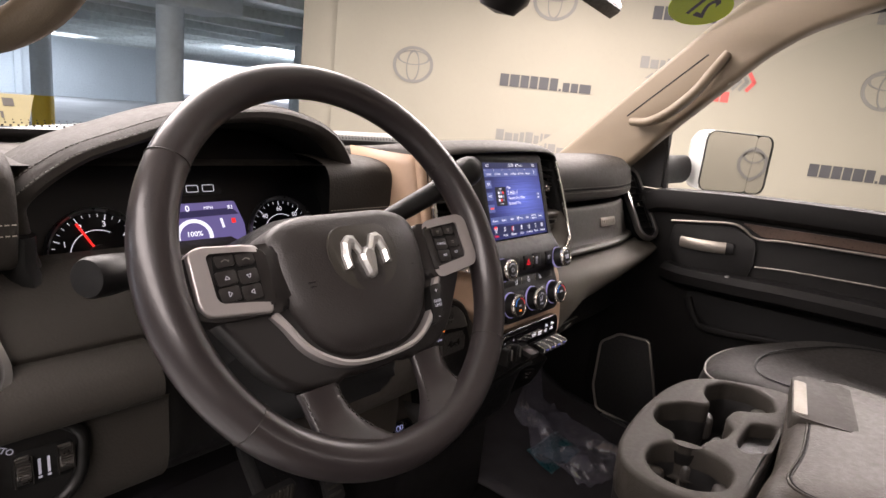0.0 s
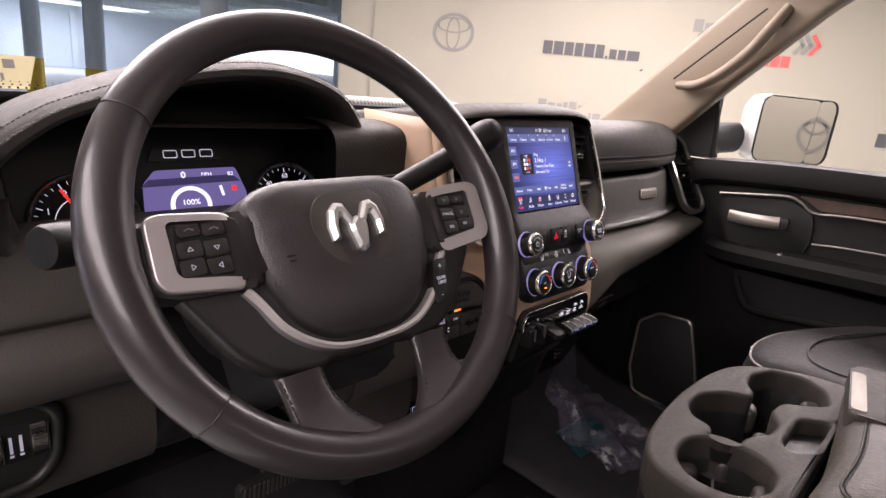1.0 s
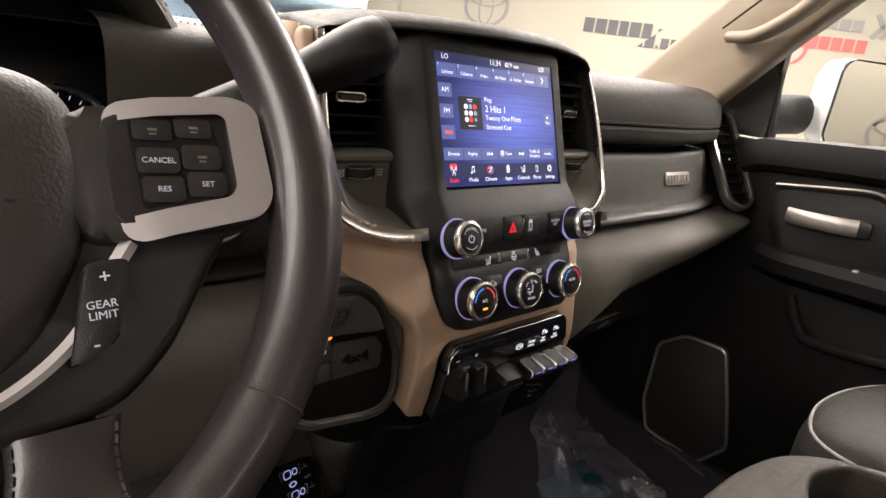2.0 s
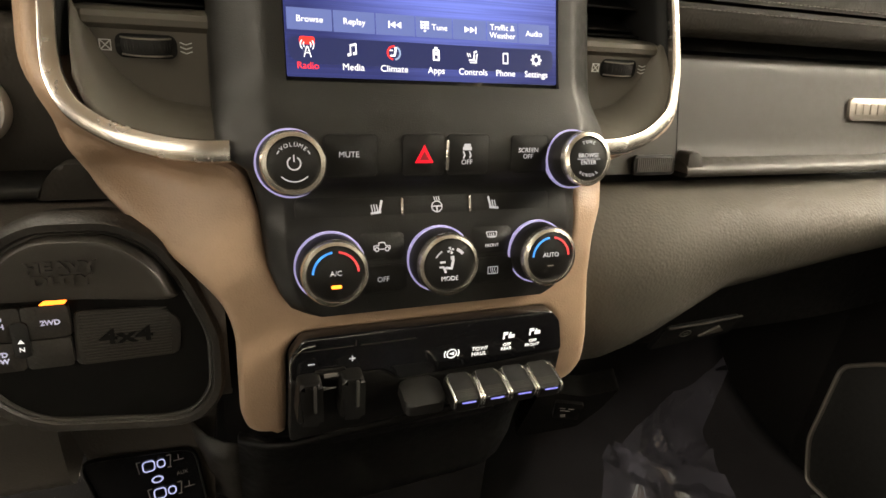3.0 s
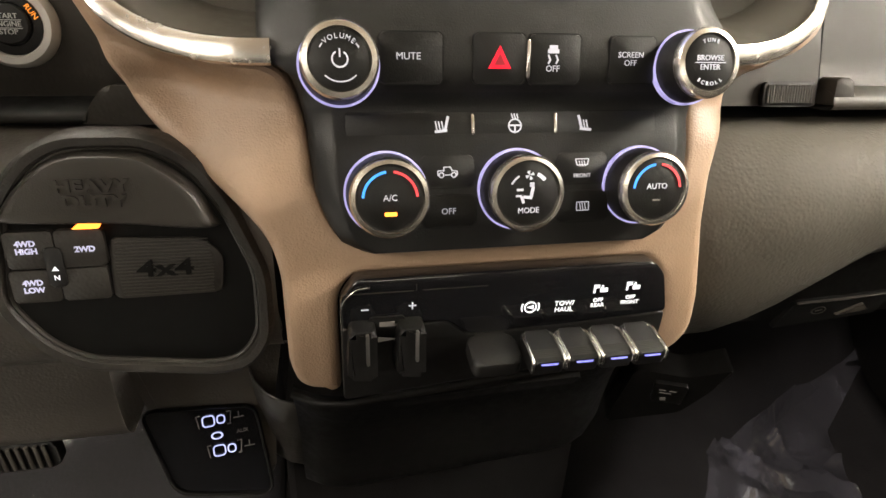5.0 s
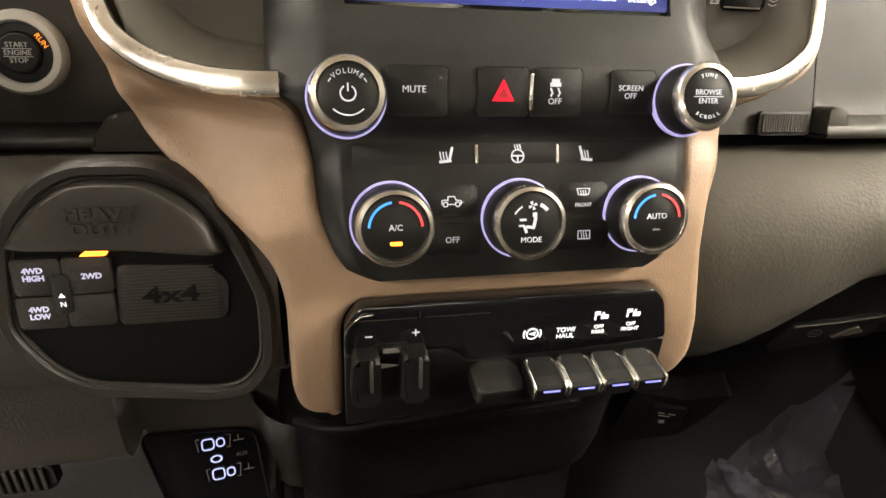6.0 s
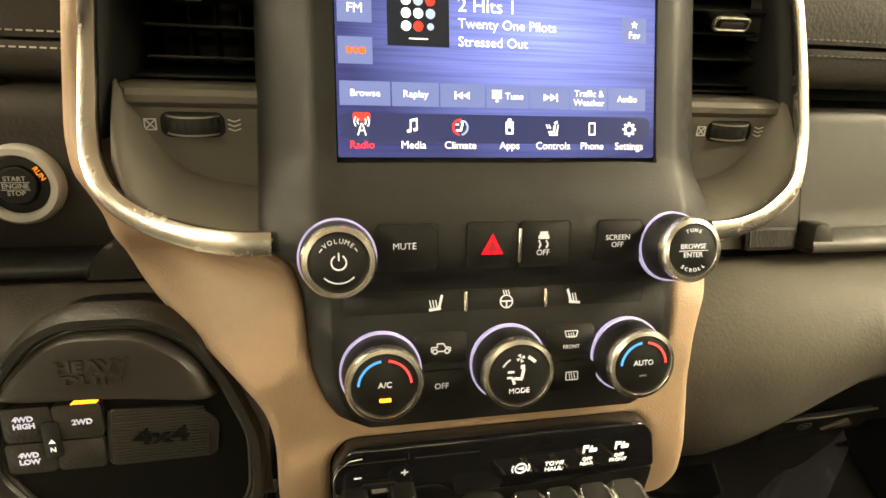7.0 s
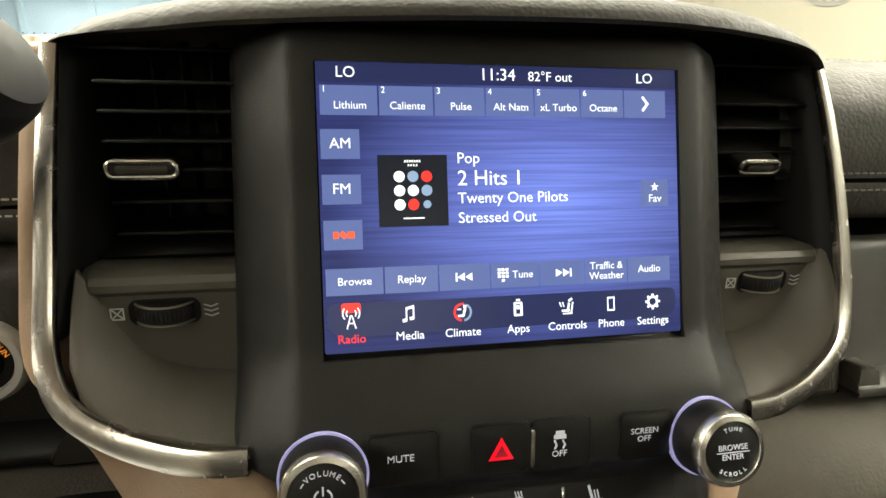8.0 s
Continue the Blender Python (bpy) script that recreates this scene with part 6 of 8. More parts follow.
part("wheel_plate", bm, DEEP, ls)
for u in (-0.004, 0.028):
    bm = B()
    lathe(bm, [(0.013, -0.0055), (0.016, -0.005), (0.016, 0.005), (0.013, 0.0055)], ML @ T(u, 0.0, -0.006) @ Matrix.Rotation(radians(90), 4, "Y"), 80, 1, 0.0007, (1, 2))
    tw = part("thumbwheel", bm, DARKMETAL, ls)
    for k in (-1, 1):
        bm = B()
        box(bm, 0.0012, 0.026, 0.003, ML @ T(u + 0.0062 * k, 0, 0.006))
        part("bright_edge", bm, CHROME, tw)
for u in (0.0085, 0.0155):
    bars(ML @ T(u, 0, 0.003), [(0, -0.001, 0.0022, 0.015, 0), (0, -0.011, 0.003, 0.002, 0)], WHITEINK, ls, "level_mark")

# ---- instrument cluster ----
clu = thing("instrument_cluster", (-0.515, 0.12, 0.60), "instrument cluster under a stitched leather hood with a violet display", "instrument cluster")
HOODP = [(-0.600, 0.562), (-0.638, 0.582), (-0.664, 0.608), (-0.682, 0.645), (-0.691, 0.690), (-0.688, 0.712), (-0.645, 0.747), (-0.596, 0.768), (-0.508, 0.796), (-0.411, 0.804), (-0.330, 0.780), (-0.291, 0.726), (-0.281, 0.676), (-0.284, 0.645)]
HP = spline([(a, b, 0) for a, b in HOODP], 6)
CX, CZ = -0.490, 0.665
HY = 0.062


def hood_row(y, grow, dz=0.0, tall=None):
    return [Vector((CX + (p.x - CX) * grow, y + HY, CZ + (p.y - CZ) * (tall or grow) + dz)) for p in HP]


bm = B()
sheet(bm, [hood_row(0.115, 0.90, 0, 0.84), hood_row(0.090, 0.93, 0, 0.885), hood_row(0.060, 0.957, 0, 0.935)])
part("inner_shroud", bm, DEEP, clu, thick=0.002)
bm = B()
sheet(bm, [hood_row(0.060, 0.954, 0, 0.931), hood_row(0.050, 0.960, 0, 0.942), hood_row(0.043, 0.968, 0, 0.955), hood_row(0.039, 0.980, 0, 0.972), hood_row(0.037, 1.0, 0, 0.992), hood_row(0.038, 1.04), hood_row(0.046, 1.075), hood_row(0.075, 1.105), hood_row(0.14, 1.105, -0.002), hood_row(0.20, 1.08, -0.03), hood_row(0.36, 1.05, -0.075)])
part("leather_hood", bm, LEATHER, clu, "stitched black leather hood")
for g, y in ((1.050, 0.0372), (1.088, 0.0540)):
    stitches([tuple(v) for v in hood_row(y, g)][24:64], THREAD, clu)
MC = FR(-0.500, 0.155, 0.680, 20)
bm = B()
prism(bm, soften([(-0.20, -0.075), (-0.19, 0.030), (-0.12, 0.085), (0.0, 0.118), (0.11, 0.110), (0.18, 0.07), (0.21, -0.03), (0.19, -0.09), (-0.16, -0.10)], 0.02), -0.02, -0.004, MC)
part("face_plate", bm, DIALBLACK, clu)
bm = B()
sweep(bm, spline([(-0.206, 0.105, 0.680), (-0.204, 0.104, 0.640), (-0.182, 0.100, 0.598), (-0.130, 0.098, 0.572), (-0.05, 0.10, 0.572), (0.05, 0.10, 0.572), (0.14, 0.10, 0.585), (0.190, 0.105, 0.62), (0.205, 0.105, 0.67)], 6), round_sec(0.03, 0.05, 12), (0, -1, 0.2), False, None, Matrix.Translation((CX, 0, 0)))
part("lower_shroud", bm, SOFT, clu)


def gauge(u, v, r, nums, a0, a1, needle, top):
    M = MC @ T(u, v, 0)
    bm = B()
    lathe(bm, [(r, -0.004), (r + 0.002, 0.004), (r + 0.004, 0.006), (r + 0.005, 0.003), (r + 0.005, -0.004)], M, 56)
    g = part("dial_ring", bm, DARKMETAL, clu, "satin metal dial ring")
    bm = B()
    lathe(bm, [(r, -0.003), (0.0001, -0.003)], M, 48)
    part("dial_face", bm, DIALBLACK, g)
    n = 4 * (len(nums) - 1)
    bm = B()
    for k in range(n + 1):
        a = radians(a0 + (a1 - a0) * k / n)
        L = 0.0062 if k % 4 == 0 else 0.0035
        box(bm, L, 0.0011 if k % 4 == 0 else 0.0006, 0.0004, M @ T((r - 0.0015 - L / 2) * math.cos(a), (r - 0.0015 - L / 2) * math.sin(a), -0.0022, math.degrees(a)))
    part("tick", bm, GLOWINK, g, smooth=False)
    for k, w in enumerate(nums):
        a = radians(a0 + (a1 - a0) * k / (len(nums) - 1))
        txt(w, M @ T((r - 0.0125) * math.cos(a), (r - 0.0125) * math.sin(a), -0.0022), 0.0088, GLOWINK, g, bold=0.0001)
    bm = B()
    ringplate(bm, r * 0.58, r * 0.60, -0.0024, -0.0018, M, 30, 60, 240)
    part("inner_arc", bm, GLOWINK, g)
    if needle is not None:
        a = radians(needle)
        bm = B()
        box(bm, r * 0.62, 0.0022, 0.001, M @ T(r * 0.55 * math.cos(a), r * 0.55 * math.sin(a), 0.0005, needle))
        part("needle", bm, NEEDLE, g, "red needle")
    bm = B()
    lathe(bm, [(0.012, -0.002), (0.011, 0.004), (0.0001, 0.005)], M, 24)
    part("hub", bm, DIALBLACK, g)
    return g, M


g1, M1 = gauge(-0.1105, -0.0420, 0.0480, ["0", "1", "2", "3", "4", "5", "6"], 195, -45, 118, True)
bars(M1 @ T(0, 0, -0.002), [(-0.028, -0.016, 0.010, 0.0035, 0), (-0.028, -0.021, 0.010, 0.002, 0)], WHITEINK, g1)
bars(M1 @ T(-0.008, -0.016, -0.002), [(-0.003, 0, 0.004, 0.004, 0), (0.004, 0.0, 0.0045, 0.0012, 20), (0.004, 0.0022, 0.0045, 0.0008, 20), (0.004, -0.0022, 0.0045, 0.0008, 20)], GREENLIT, g1, "lamp_icon")
bars(M1 @ T(0.022, 0.003, -0.002), [(0, 0, 0.005, 0.0055, 0)], GREENLIT, g1, "lamp_icon")
bars(M1 @ T(-0.030, -0.034, -0.002), [(0, 0, 0.008, 0.010, 0)], REDLIT, g1, "lamp_icon")
g2, M2 = gauge(0.128, -0.040, 0.049, ["0", "20", "40", "60", "80", "100", "120"], 215, -35, None, True)
disp = part("center_display", prism(B(), soften([(-0.056, -0.076), (0.070, -0.080), (0.070, -0.020), (0.060, 0.011), (-0.036, 0.010), (-0.050, -0.005)], 0.004), -0.003, -0.001, MC), CLUSTERVIOLET, clu, "violet lit centre display")
MD = MC @ T(0.002, -0.0255, -0.0009) @ Matrix.Diagonal((1.15, 1.05, 1, 1))
poly(MD, [(-0.040, 0.024), (0.046, 0.026), (0.054, 0.018), (-0.048, 0.016)][::-1], CLUSTERDARK, disp, "header")
txt("0", MD @ T(-0.006, 0.0275, 0.0004), 0.0100, SCREENWHITE, disp, bold=0.0002)
txt("MPH", MD @ T(0.018, 0.0275, 0.0004), 0.0055, SCREENWHITE, disp)
txt("82", MD @ T(0.044, 0.0270, 0.0004), 0.0068, SCREENWHITE, disp)
bm = B()
ringplate(bm, 0.0165, 0.0210, 0, 0.0004, MD @ T(-0.002, -0.006), 30, -10, 190)
part("oil_arc", bm, SCREENWHITE, disp)
txt("100%", MD @ T(-0.002, -0.003, 0.0004), 0.0085, SCREENWHITE, disp, bold=0.0001)
bars(MD, [(-0.018, -0.020, 0.006, 0.003, 0), (-0.003, -0.019, 0.008, 0.004, 0), (0.016, -0.019, 0.008, 0.003, 0), (0.032, 0.008, 0.003, 0.012, 10)], SCREENWHITE, disp)
bars(MD, [(0.046, 0.010, 0.005, 0.006, 0)], SCREENRED, disp)
bm = B()
prism(bm, soften([(-0.042, 0.0200), (0.046, 0.0210), (0.040, 0.0360), (-0.034, 0.0350)], 0.003), -0.003, 0.0, MC)
plq = part("name_plate", bm, PLASTIC, clu, "dark plaque with bright outlined bars")
for k in range(3):
    bm = B()
    o = rr(0.0150, 0.0082, 0.0015)
    sweep(bm, [(u, v, 0.0006) for u, v in o], round_sec(0.0011, 0.0008, 6), (0, 0, 1), True, None, MC @ T(-0.016 + 0.021 * k, 0.0280 + 0.0003 * k))
    part("bar", bm, GLOWINK, plq)
# leather pod left of the cluster
bm = B()
prof = [(0.30, 0.74), (0.14, 0.756), (0.085, 0.754), (0.058, 0.740), (0.050, 0.715), (0.049, 0.69), (0.052, 0.665), (0.062, 0.652), (0.10, 0.648)]
sheet(bm, [[Vector((x, y + 0.022 + 0.02 * ((x + 0.713) / 0.016) ** 4, z)) for x in np.linspace(-0.7285, -0.698, 9)] for y, z in smooth(prof)])
part("leather_pod", bm, LEATHER, dash, "black leather pod with pale double stitching")
for dz in (0.005, -0.005):
    stitches([(-0.7260, 0.0705, 0.6915 + dz), (-0.702, 0.0702, 0.6915 + dz)], PALETHREAD, dash)
bm = B()
sheet(bm, [[Vector((x, y + 0.022, z)) for x in np.linspace(-0.790, -0.7305, 5)] for y, z in smooth(prof)[:30]])
part("end_cap", bm, LEATHER, dash, "black leather dash end")
bm = B()
sheet(bm, [[Vector((x, y, z)) for x in np.linspace(-0.82, -0.32, 12)] for y, z in ((0.47, 0.726), (0.36, 0.735), (0.25, 0.742), (0.12, 0.742))])
part("upper_pad", bm, LEATHER, dash)

# ---- steering wheel ----
wheel = thing("steering_wheel", (-0.489, -0.10, 0.65), "black leather steering wheel with silver spoke trim and a chrome emblem", "steering wheel")
MWh = FR(-0.4897, -0.1388, 0.6916, 31.5, -2.9) @ T(0, 0, 0, 1.3)
MHub = MWh @ T(0, 0.0045)
RR = 0.1818


def on_rim(a, dr=0.0, w=0.0):
    return Vector(((RR + dr) * math.cos(a), (RR + dr) * math.sin(a), w))


bm = B()
path = [on_rim(2 * math.pi * k / 120) for k in range(120)]
sc = [1.0 + 0.05 * max(0, -math.sin(2 * math.pi * k / 120)) + 0.10 * abs(math.cos(2 * math.pi * k / 120)) ** 8 for k in range(120)]
sweep(bm, path, round_sec(0.033, 0.034, 20), (0, 0, 1), True, sc, MWh)
rim = part("rim", bm, RIMLEATHER, wheel, "black leather rim")
for a in (147, 31, -39, 218):
    bm = B()
    c, s = math.cos(radians(a)), math.sin(radians(a))
    k = 1.0 + 0.05 * max(0, -s) + 0.10 * abs(c) ** 8
    sweep(bm, [(RR * c + 0.0168 * k * math.cos(b) * c, RR * s + 0.0168 * k * math.cos(b) * s, 0.0173 * k * math.sin(b)) for b in np.linspace(0, 2 * math.pi, 28, endpoint=False)], round_sec(0.0010, 0.0010, 6), (-s, c, 0), True, None, MWh)
    part("seam", bm, KNEE, rim)
for a0, a1 in ((-30, 25), (205, 214), (155, 200)):
    st_pts = [MWh @ Vector(((RR - 0.0160) * math.cos(radians(a)), (RR - 0.0160) * math.sin(radians(a)), 0.0045)) for a in np.linspace(a0, a1, 24)]
    stitches([tuple(p) for p in st_pts], THREAD, rim, 0.0062, (0.0042, 0.0011))
HUB = soften([(-0.055, 0.043), (0.055, 0.043), (0.084, 0.032), (0.091, 0.002), (0.084, -0.040), (0.062, -0.076), (0.034, -0.093), (-0.034, -0.093), (-0.062, -0.076), (-0.084, -0.040), (-0.091, 0.002), (-0.084, 0.032)], 0.016, 5)
bm = B()
rows = []
for k, w in ((1.0, -0.045), (1.0, -0.012), (0.985, -0.006), (0.95, -0.001), (0.85, 0.004), (0.65, 0.0085), (0.40, 0.0115), (0.15, 0.0125), (0.02, 0.0126)):
    rows.append([MHub @ Vector((u * k, -0.025 + (v + 0.025) * k, w)) for u, v in HUB])
sheet(bm, rows, True)
hub = part("airbag_cover", bm, HUBSKIN, wheel, "grained black airbag cover", sharp=60)
ME = MHub @ T(0.0, -0.0050, 0.0118) @ Matrix.Diagonal((0.98, 0.98, 1.1, 1))
bm = B()
prism(bm, soften([(-0.030, 0.029), (0.030, 0.029), (0.042, 0.008), (0.037, -0.018), (0.018, -0.034), (-0.018, -0.034), (-0.037, -0.018), (-0.042, 0.008)], 0.012, 5), -0.006, 0.0004, ME, 0.0004)
part("emblem_base", bm, BOWL, hub)


def facet(bm, outline, ridge, h, M):
    """A faceted bar: its outline rises from the base to a ridge line of the same count."""
    n = len(outline)
    lo = [bm.verts.new(M @ Vector((u, v, 0))) for u, v in outline]
    mid = [bm.verts.new(M @ Vector((u, v, h * 0.6))) for u, v in outline]
    top = [bm.verts.new(M @ Vector((u, v, h))) for u, v in ridge]
    for k in range(n):
        m = (k + 1) % n
        bm.faces.new((lo[k], lo[m], mid[m], mid[k]))
        bm.faces.new((mid[k], mid[m], top[m], top[k]))
    bm.faces.new(top)


for sx in (-1, 1):
    bm = B()
    horn = [(0.0030, 0.0035), (0.0105, 0.0180), (0.0180, 0.0190), (0.0245, 0.0130), (0.0278, 0.0000), (0.0265, -0.0125), (0.0195, -0.0125), (0.0190, -0.0005), (0.0160, 0.0075), (0.0125, 0.0060), (0.0085, -0.0010)]
    rise = [(0.0060, 0.0030), (0.0120, 0.0140), (0.0172, 0.0150), (0.0215, 0.0110), (0.0238, 0.0000), (0.0235, -0.0105), (0.0222, -0.0105), (0.0218, 0.0000), (0.0180, 0.0105), (0.0128, 0.0105), (0.0078, 0.0015)]
    facet(bm, [(sx * u, v) for u, v in horn], [(sx * u, v) for u, v in rise], 0.0062, ME)
    part("emblem_arm", bm, EMBLEM, hub, "chrome emblem arm", smooth=False)
    bm = B()
    facet(bm, [(sx * u, v) for u, v in ((0.0002, 0.0060), (0.0090, -0.0010), (0.0085, -0.0070), (0.0050, -0.0220), (0.0002, -0.0250))], [(sx * u, v) for u, v in ((0.0002, 0.0030), (0.0058, -0.0020), (0.0055, -0.0070), (0.0028, -0.0190), (0.0002, -0.0210))], 0.0074, ME)
    part("emblem_core", bm, EMBLEM, hub, "chrome emblem core", smooth=False)
bars(MHub @ T(0.006, -0.060, 0.0082), [(-0.012 + 0.0047 * k, 0, 0.0030, 0.0046, 0) for k in range(6)], SOFT, hub, "embossed_bar", 0.0010)
for u in (-0.060, 0.056):
    bars(MHub @ T(u, -0.022, 0.0070), [(0, 0, 0.010, 0.0012, 0), (-0.001, -0.004, 0.005, 0.0010, 0)], SOFT, hub, "embossed_mark", 0.0012)
# spokes
for sx in (-1, 1):
    bm = B()
    O = soften([(sx * 0.078, 0.020), (sx * 0.150, 0.018), (sx * 0.172, 0.012), (sx * 0.172, -0.026), (sx * 0.150, -0.038), (sx * 0.080, -0.040)][::sx], 0.012)
    prism(bm, O, -0.026, 0.0005, MHub, 0.006)
    spk = part("side_spoke", bm, SPOKE, wheel)
    rim_o = soften([(sx * u, v) for u, v in ((0.097, 0.0190), (0.1500, 0.0222), (0.1595, 0.0180), (0.1600, -0.0250), (0.1535, -0.0335), (0.0980, -0.0400))][::sx], 0.008, 5)
    rim_i = soften([(sx * u, v) for u, v in ((0.093, 0.0146), (0.1435, 0.0176), (0.1480, 0.0140), (0.1475, -0.0215), (0.1425, -0.0270), (0.0945, -0.0330))][::sx], 0.006, 5)
    loop_o = rim_o if sx > 0 else rim_o[::-1]
    plate("silver_frame", [loop_o, rim_i[::-1] if sx > 0 else rim_i], 0.014, 0.0022, lambda u, v, h: MHub @ Vector((u, v, h + 0.0060 - 0.25 * max(0, 0.115 - abs(u)))), (), SPOKESILVER, spk, "satin silver spoke frame", ucuts=[sx * 0.115, sx * 0.105])
    bm = B()
    vee = spline([(sx * 0.0985, -0.0400, -0.002), (sx * 0.0900, -0.0520, -0.002), (sx * 0.0760, -0.0740, -0.002), (sx * 0.0560, -0.0900, -0.001), (sx * 0.0330, -0.0985, 0.0), (0.0, -0.1010, 0.0)], 6)
    sweep(bm, vee, [(-0.0026, -0.024), (0.0030, -0.024), (0.0030, 0.0), (0.0, 0.0018), (-0.0026, 0.0006)], (0, 0, 1), False, [1.25 - 0.45 * k / (len(vee) - 1) for k in range(len(vee))], MHub)
    part("silver_strip", bm, SPOKESILVER, spk, "thin silver strip")
    bm = B()
    prism(bm, soften([(sx * 0.094, 0.0150), (sx * 0.1440, 0.0178), (sx * 0.1482, 0.0140), (sx * 0.1477, -0.0215), (sx * 0.1427, -0.0272), (sx * 0.094, -0.0335)][::sx], 0.006), -0.006, 0.0025, MHub, 0.001)
    pad = part("button_pad", bm, SPOKE, spk)
    bm = B()
    prism(bm, soften([(sx * u, v) for u, v in ((0.1040, 0.0128), (0.1395, 0.0145), (0.1415, 0.0), (0.1430, -0.0225), (0.1050, -0.0275))][::sx], 0.003), 0.002, 0.0029, MHub)
    part("key_well", bm, DEEP, pad)
    for i, (u, v, w, h) in enumerate(((0.1110, 0.0080, 0.0160, 0.0098), (0.1285, 0.0088, 0.0160, 0.0098), (0.1115, -0.0062, 0.0172, 0.0118), (0.1300, -0.0052, 0.0172, 0.0118), (0.1118, -0.0193, 0.0172, 0.0118), (0.1305, -0.0180, 0.0172, 0.0118))):
        bm = B()
        prism(bm, rr(w, h, 0.002), 0.002, 0.0042, MHub @ T(sx * (u + 0.0025), v, 0, -3 * sx), 0.0009)
        key = part("key", bm, SPOKE, pad)
        Mk = MHub @ T(sx * (u + 0.0025), v, 0.0043, -3 * sx)
        if sx < 0 and i >= 2:
            bm = B()
            t_ = ((-0.0020, -0.0012), (0.0020, -0.0012), (0, 0.0016))
            for a_, b_ in zip(t_, t_[1:] + t_[:1]):
                d_ = Vector(b_) - Vector(a_)
                box(bm, d_.length, 0.0005, 0.0003, Mk @ T(0, 0, 0, (90, 0, 270, 180)[(3, 1, 0, 2)[i - 2]] if i != 3 else 0) @ T((a_[0] + b_[0]) / 2, (a_[1] + b_[1]) / 2, 0.0001, math.degrees(math.atan2(d_.y, d_.x))))
            part("icon", bm, WHITEINK, key, smooth=False)
        elif sx < 0:
            bars(Mk, [(-0.0015, 0, 0.0030, 0.0008, 20), (0.0012, 0.0004, 0.0026, 0.0008, -25), (0.0030, -0.0006, 0.0014, 0.0014, 0)], DULLINK, key)
        elif i in (2, 5):
            txt("CANCEL" if i == 2 else "SET", Mk, 0.0036, WHITEINK, key)
        elif i == 4:
            txt("RES", Mk, 0.0036, WHITEINK, key)
        else:
            bars(Mk, [(0, 0, 0.004, 0.0012, 0), (0.0, -0.002, 0.003, 0.0008, 0)], DULLINK, key)
    # leather lower spoke, flared into the rim
    ROWS = ((-0.1045, 0.0670, 0.0205, -0.0225, 0.015), (-0.1180, 0.0655, 0.0195, -0.0210, 0.015), (-0.1300, 0.0640, 0.0205, -0.0180, 0.016), (-0.1410, 0.0620, 0.0235, -0.0135, 0.018), (-0.1500, 0.0600, 0.0285, -0.0090, 0.020), (-0.1580, 0.0570, 0.0340, -0.0050, 0.022), (-0.1650, 0.0535, 0.0390, -0.0010, 0.024), (-0.1735, 0.0500, 0.0430, 0.0, 0.024))

    def on_spoke(row, e, up=0.0):
        v, c, hw, w, th = row
        ce, se = math.cos(e), math.sin(e)
        f = max(0.0, (-v - 0.130) / 0.039)
        du = hw * math.copysign(abs(ce) ** 0.75, ce)
        return MWh @ Vector((sx * (c + du), v + f * 0.30 * du * (1 if du > 0 else 0.15), w + (th / 2 + up) * math.copysign(abs(se) ** 0.8, se)))

    bm = B()
    fine = [tuple(float(np.interp(q, range(len(ROWS)), [r[k] for r in ROWS])) for k in range(5)) for q in np.linspace(0, len(ROWS) - 1, 22)]
    sheet(bm, [[on_spoke(r, 2 * math.pi * k / 28) for k in range(28)] for r in fine], True)
    bm.faces.new([bm.verts.new(on_spoke(fine[0], 2 * math.pi * k / 28)) for k in range(28)])
    ls_ = part("lower_spoke", bm, RIMLEATHER, wheel, "leather lower spoke", sharp=60)
    for e in (0.55, math.pi - 0.55):
        stitches([tuple(on_spoke(r, e, 0.0012)) for r in fine[1:13]], KNEE, ls_, 0.0050, (0.0036, 0.0012))
CARRY = soften([(-0.150, -0.022), (-0.130, -0.052), (-0.111, -0.082), (-0.0875, -0.1020), (-0.0445, -0.1075), (-0.036, -0.1030), (-0.012, -0.1060), (0.012, -0.1060), (0.036, -0.1030), (0.0445, -0.1075), (0.0875, -0.1020), (0.111, -0.082), (0.130, -0.052), (0.150, -0.022), (0.085, 0.0), (-0.085, 0.0)], 0.012, 4)
plate("spoke_carrier", [CARRY[::-1]], 0.026, 0.006, lambda u, v, h: MWh @ Vector((u, v, h - 0.0070 - 0.13 * max(0, -0.040 - v))), [-0.02 - 0.01 * k for k in range(9)], SPOKE, wheel, "smooth dark spoke carrier")
# gear limit keys on the right
bm = B()
prism(bm, soften([(0.080, -0.047), (0.097, -0.047), (0.088, -0.080), (0.070, -0.088)], 0.004), -0.012, 0.0015, MHub, 0.001)
gk = part("gear_keys", bm, PLASTIC, wheel)
txt("+", MHub @ T(0.0865, -0.054, 0.0018), 0.008, WHITEINK, gk)
txt("GEAR\nLIMIT", MHub @ T(0.0840, -0.0670, 0.0018), 0.0045, WHITEINK, gk)
txt("-", MHub @ T(0.0800, -0.080, 0.0018), 0.008, WHITEINK, gk)
bm = B()
lathe(bm, [(0.085, -0.20), (0.078, -0.10), (0.068, -0.060), (0.062, -0.045), (0.05, -0.030)], MHub @ T(0, -0.012) @ Matrix.Diagonal((1.0, 1.05, 1, 1)), 36)
part("column_shroud", bm, PLASTIC, wheel, "black plastic column shroud")
bm = B()
prism(bm, soften([(-0.070, -0.02), (0.070, -0.02), (0.066, -0.115), (0.045, -0.135), (-0.045, -0.135), (-0.066, -0.115)], 0.02), -0.17, -0.065, MHub, 0.006, 3)
part("column_cover", bm, DEEP, wheel, "black plastic lower column cover")
bm = B()
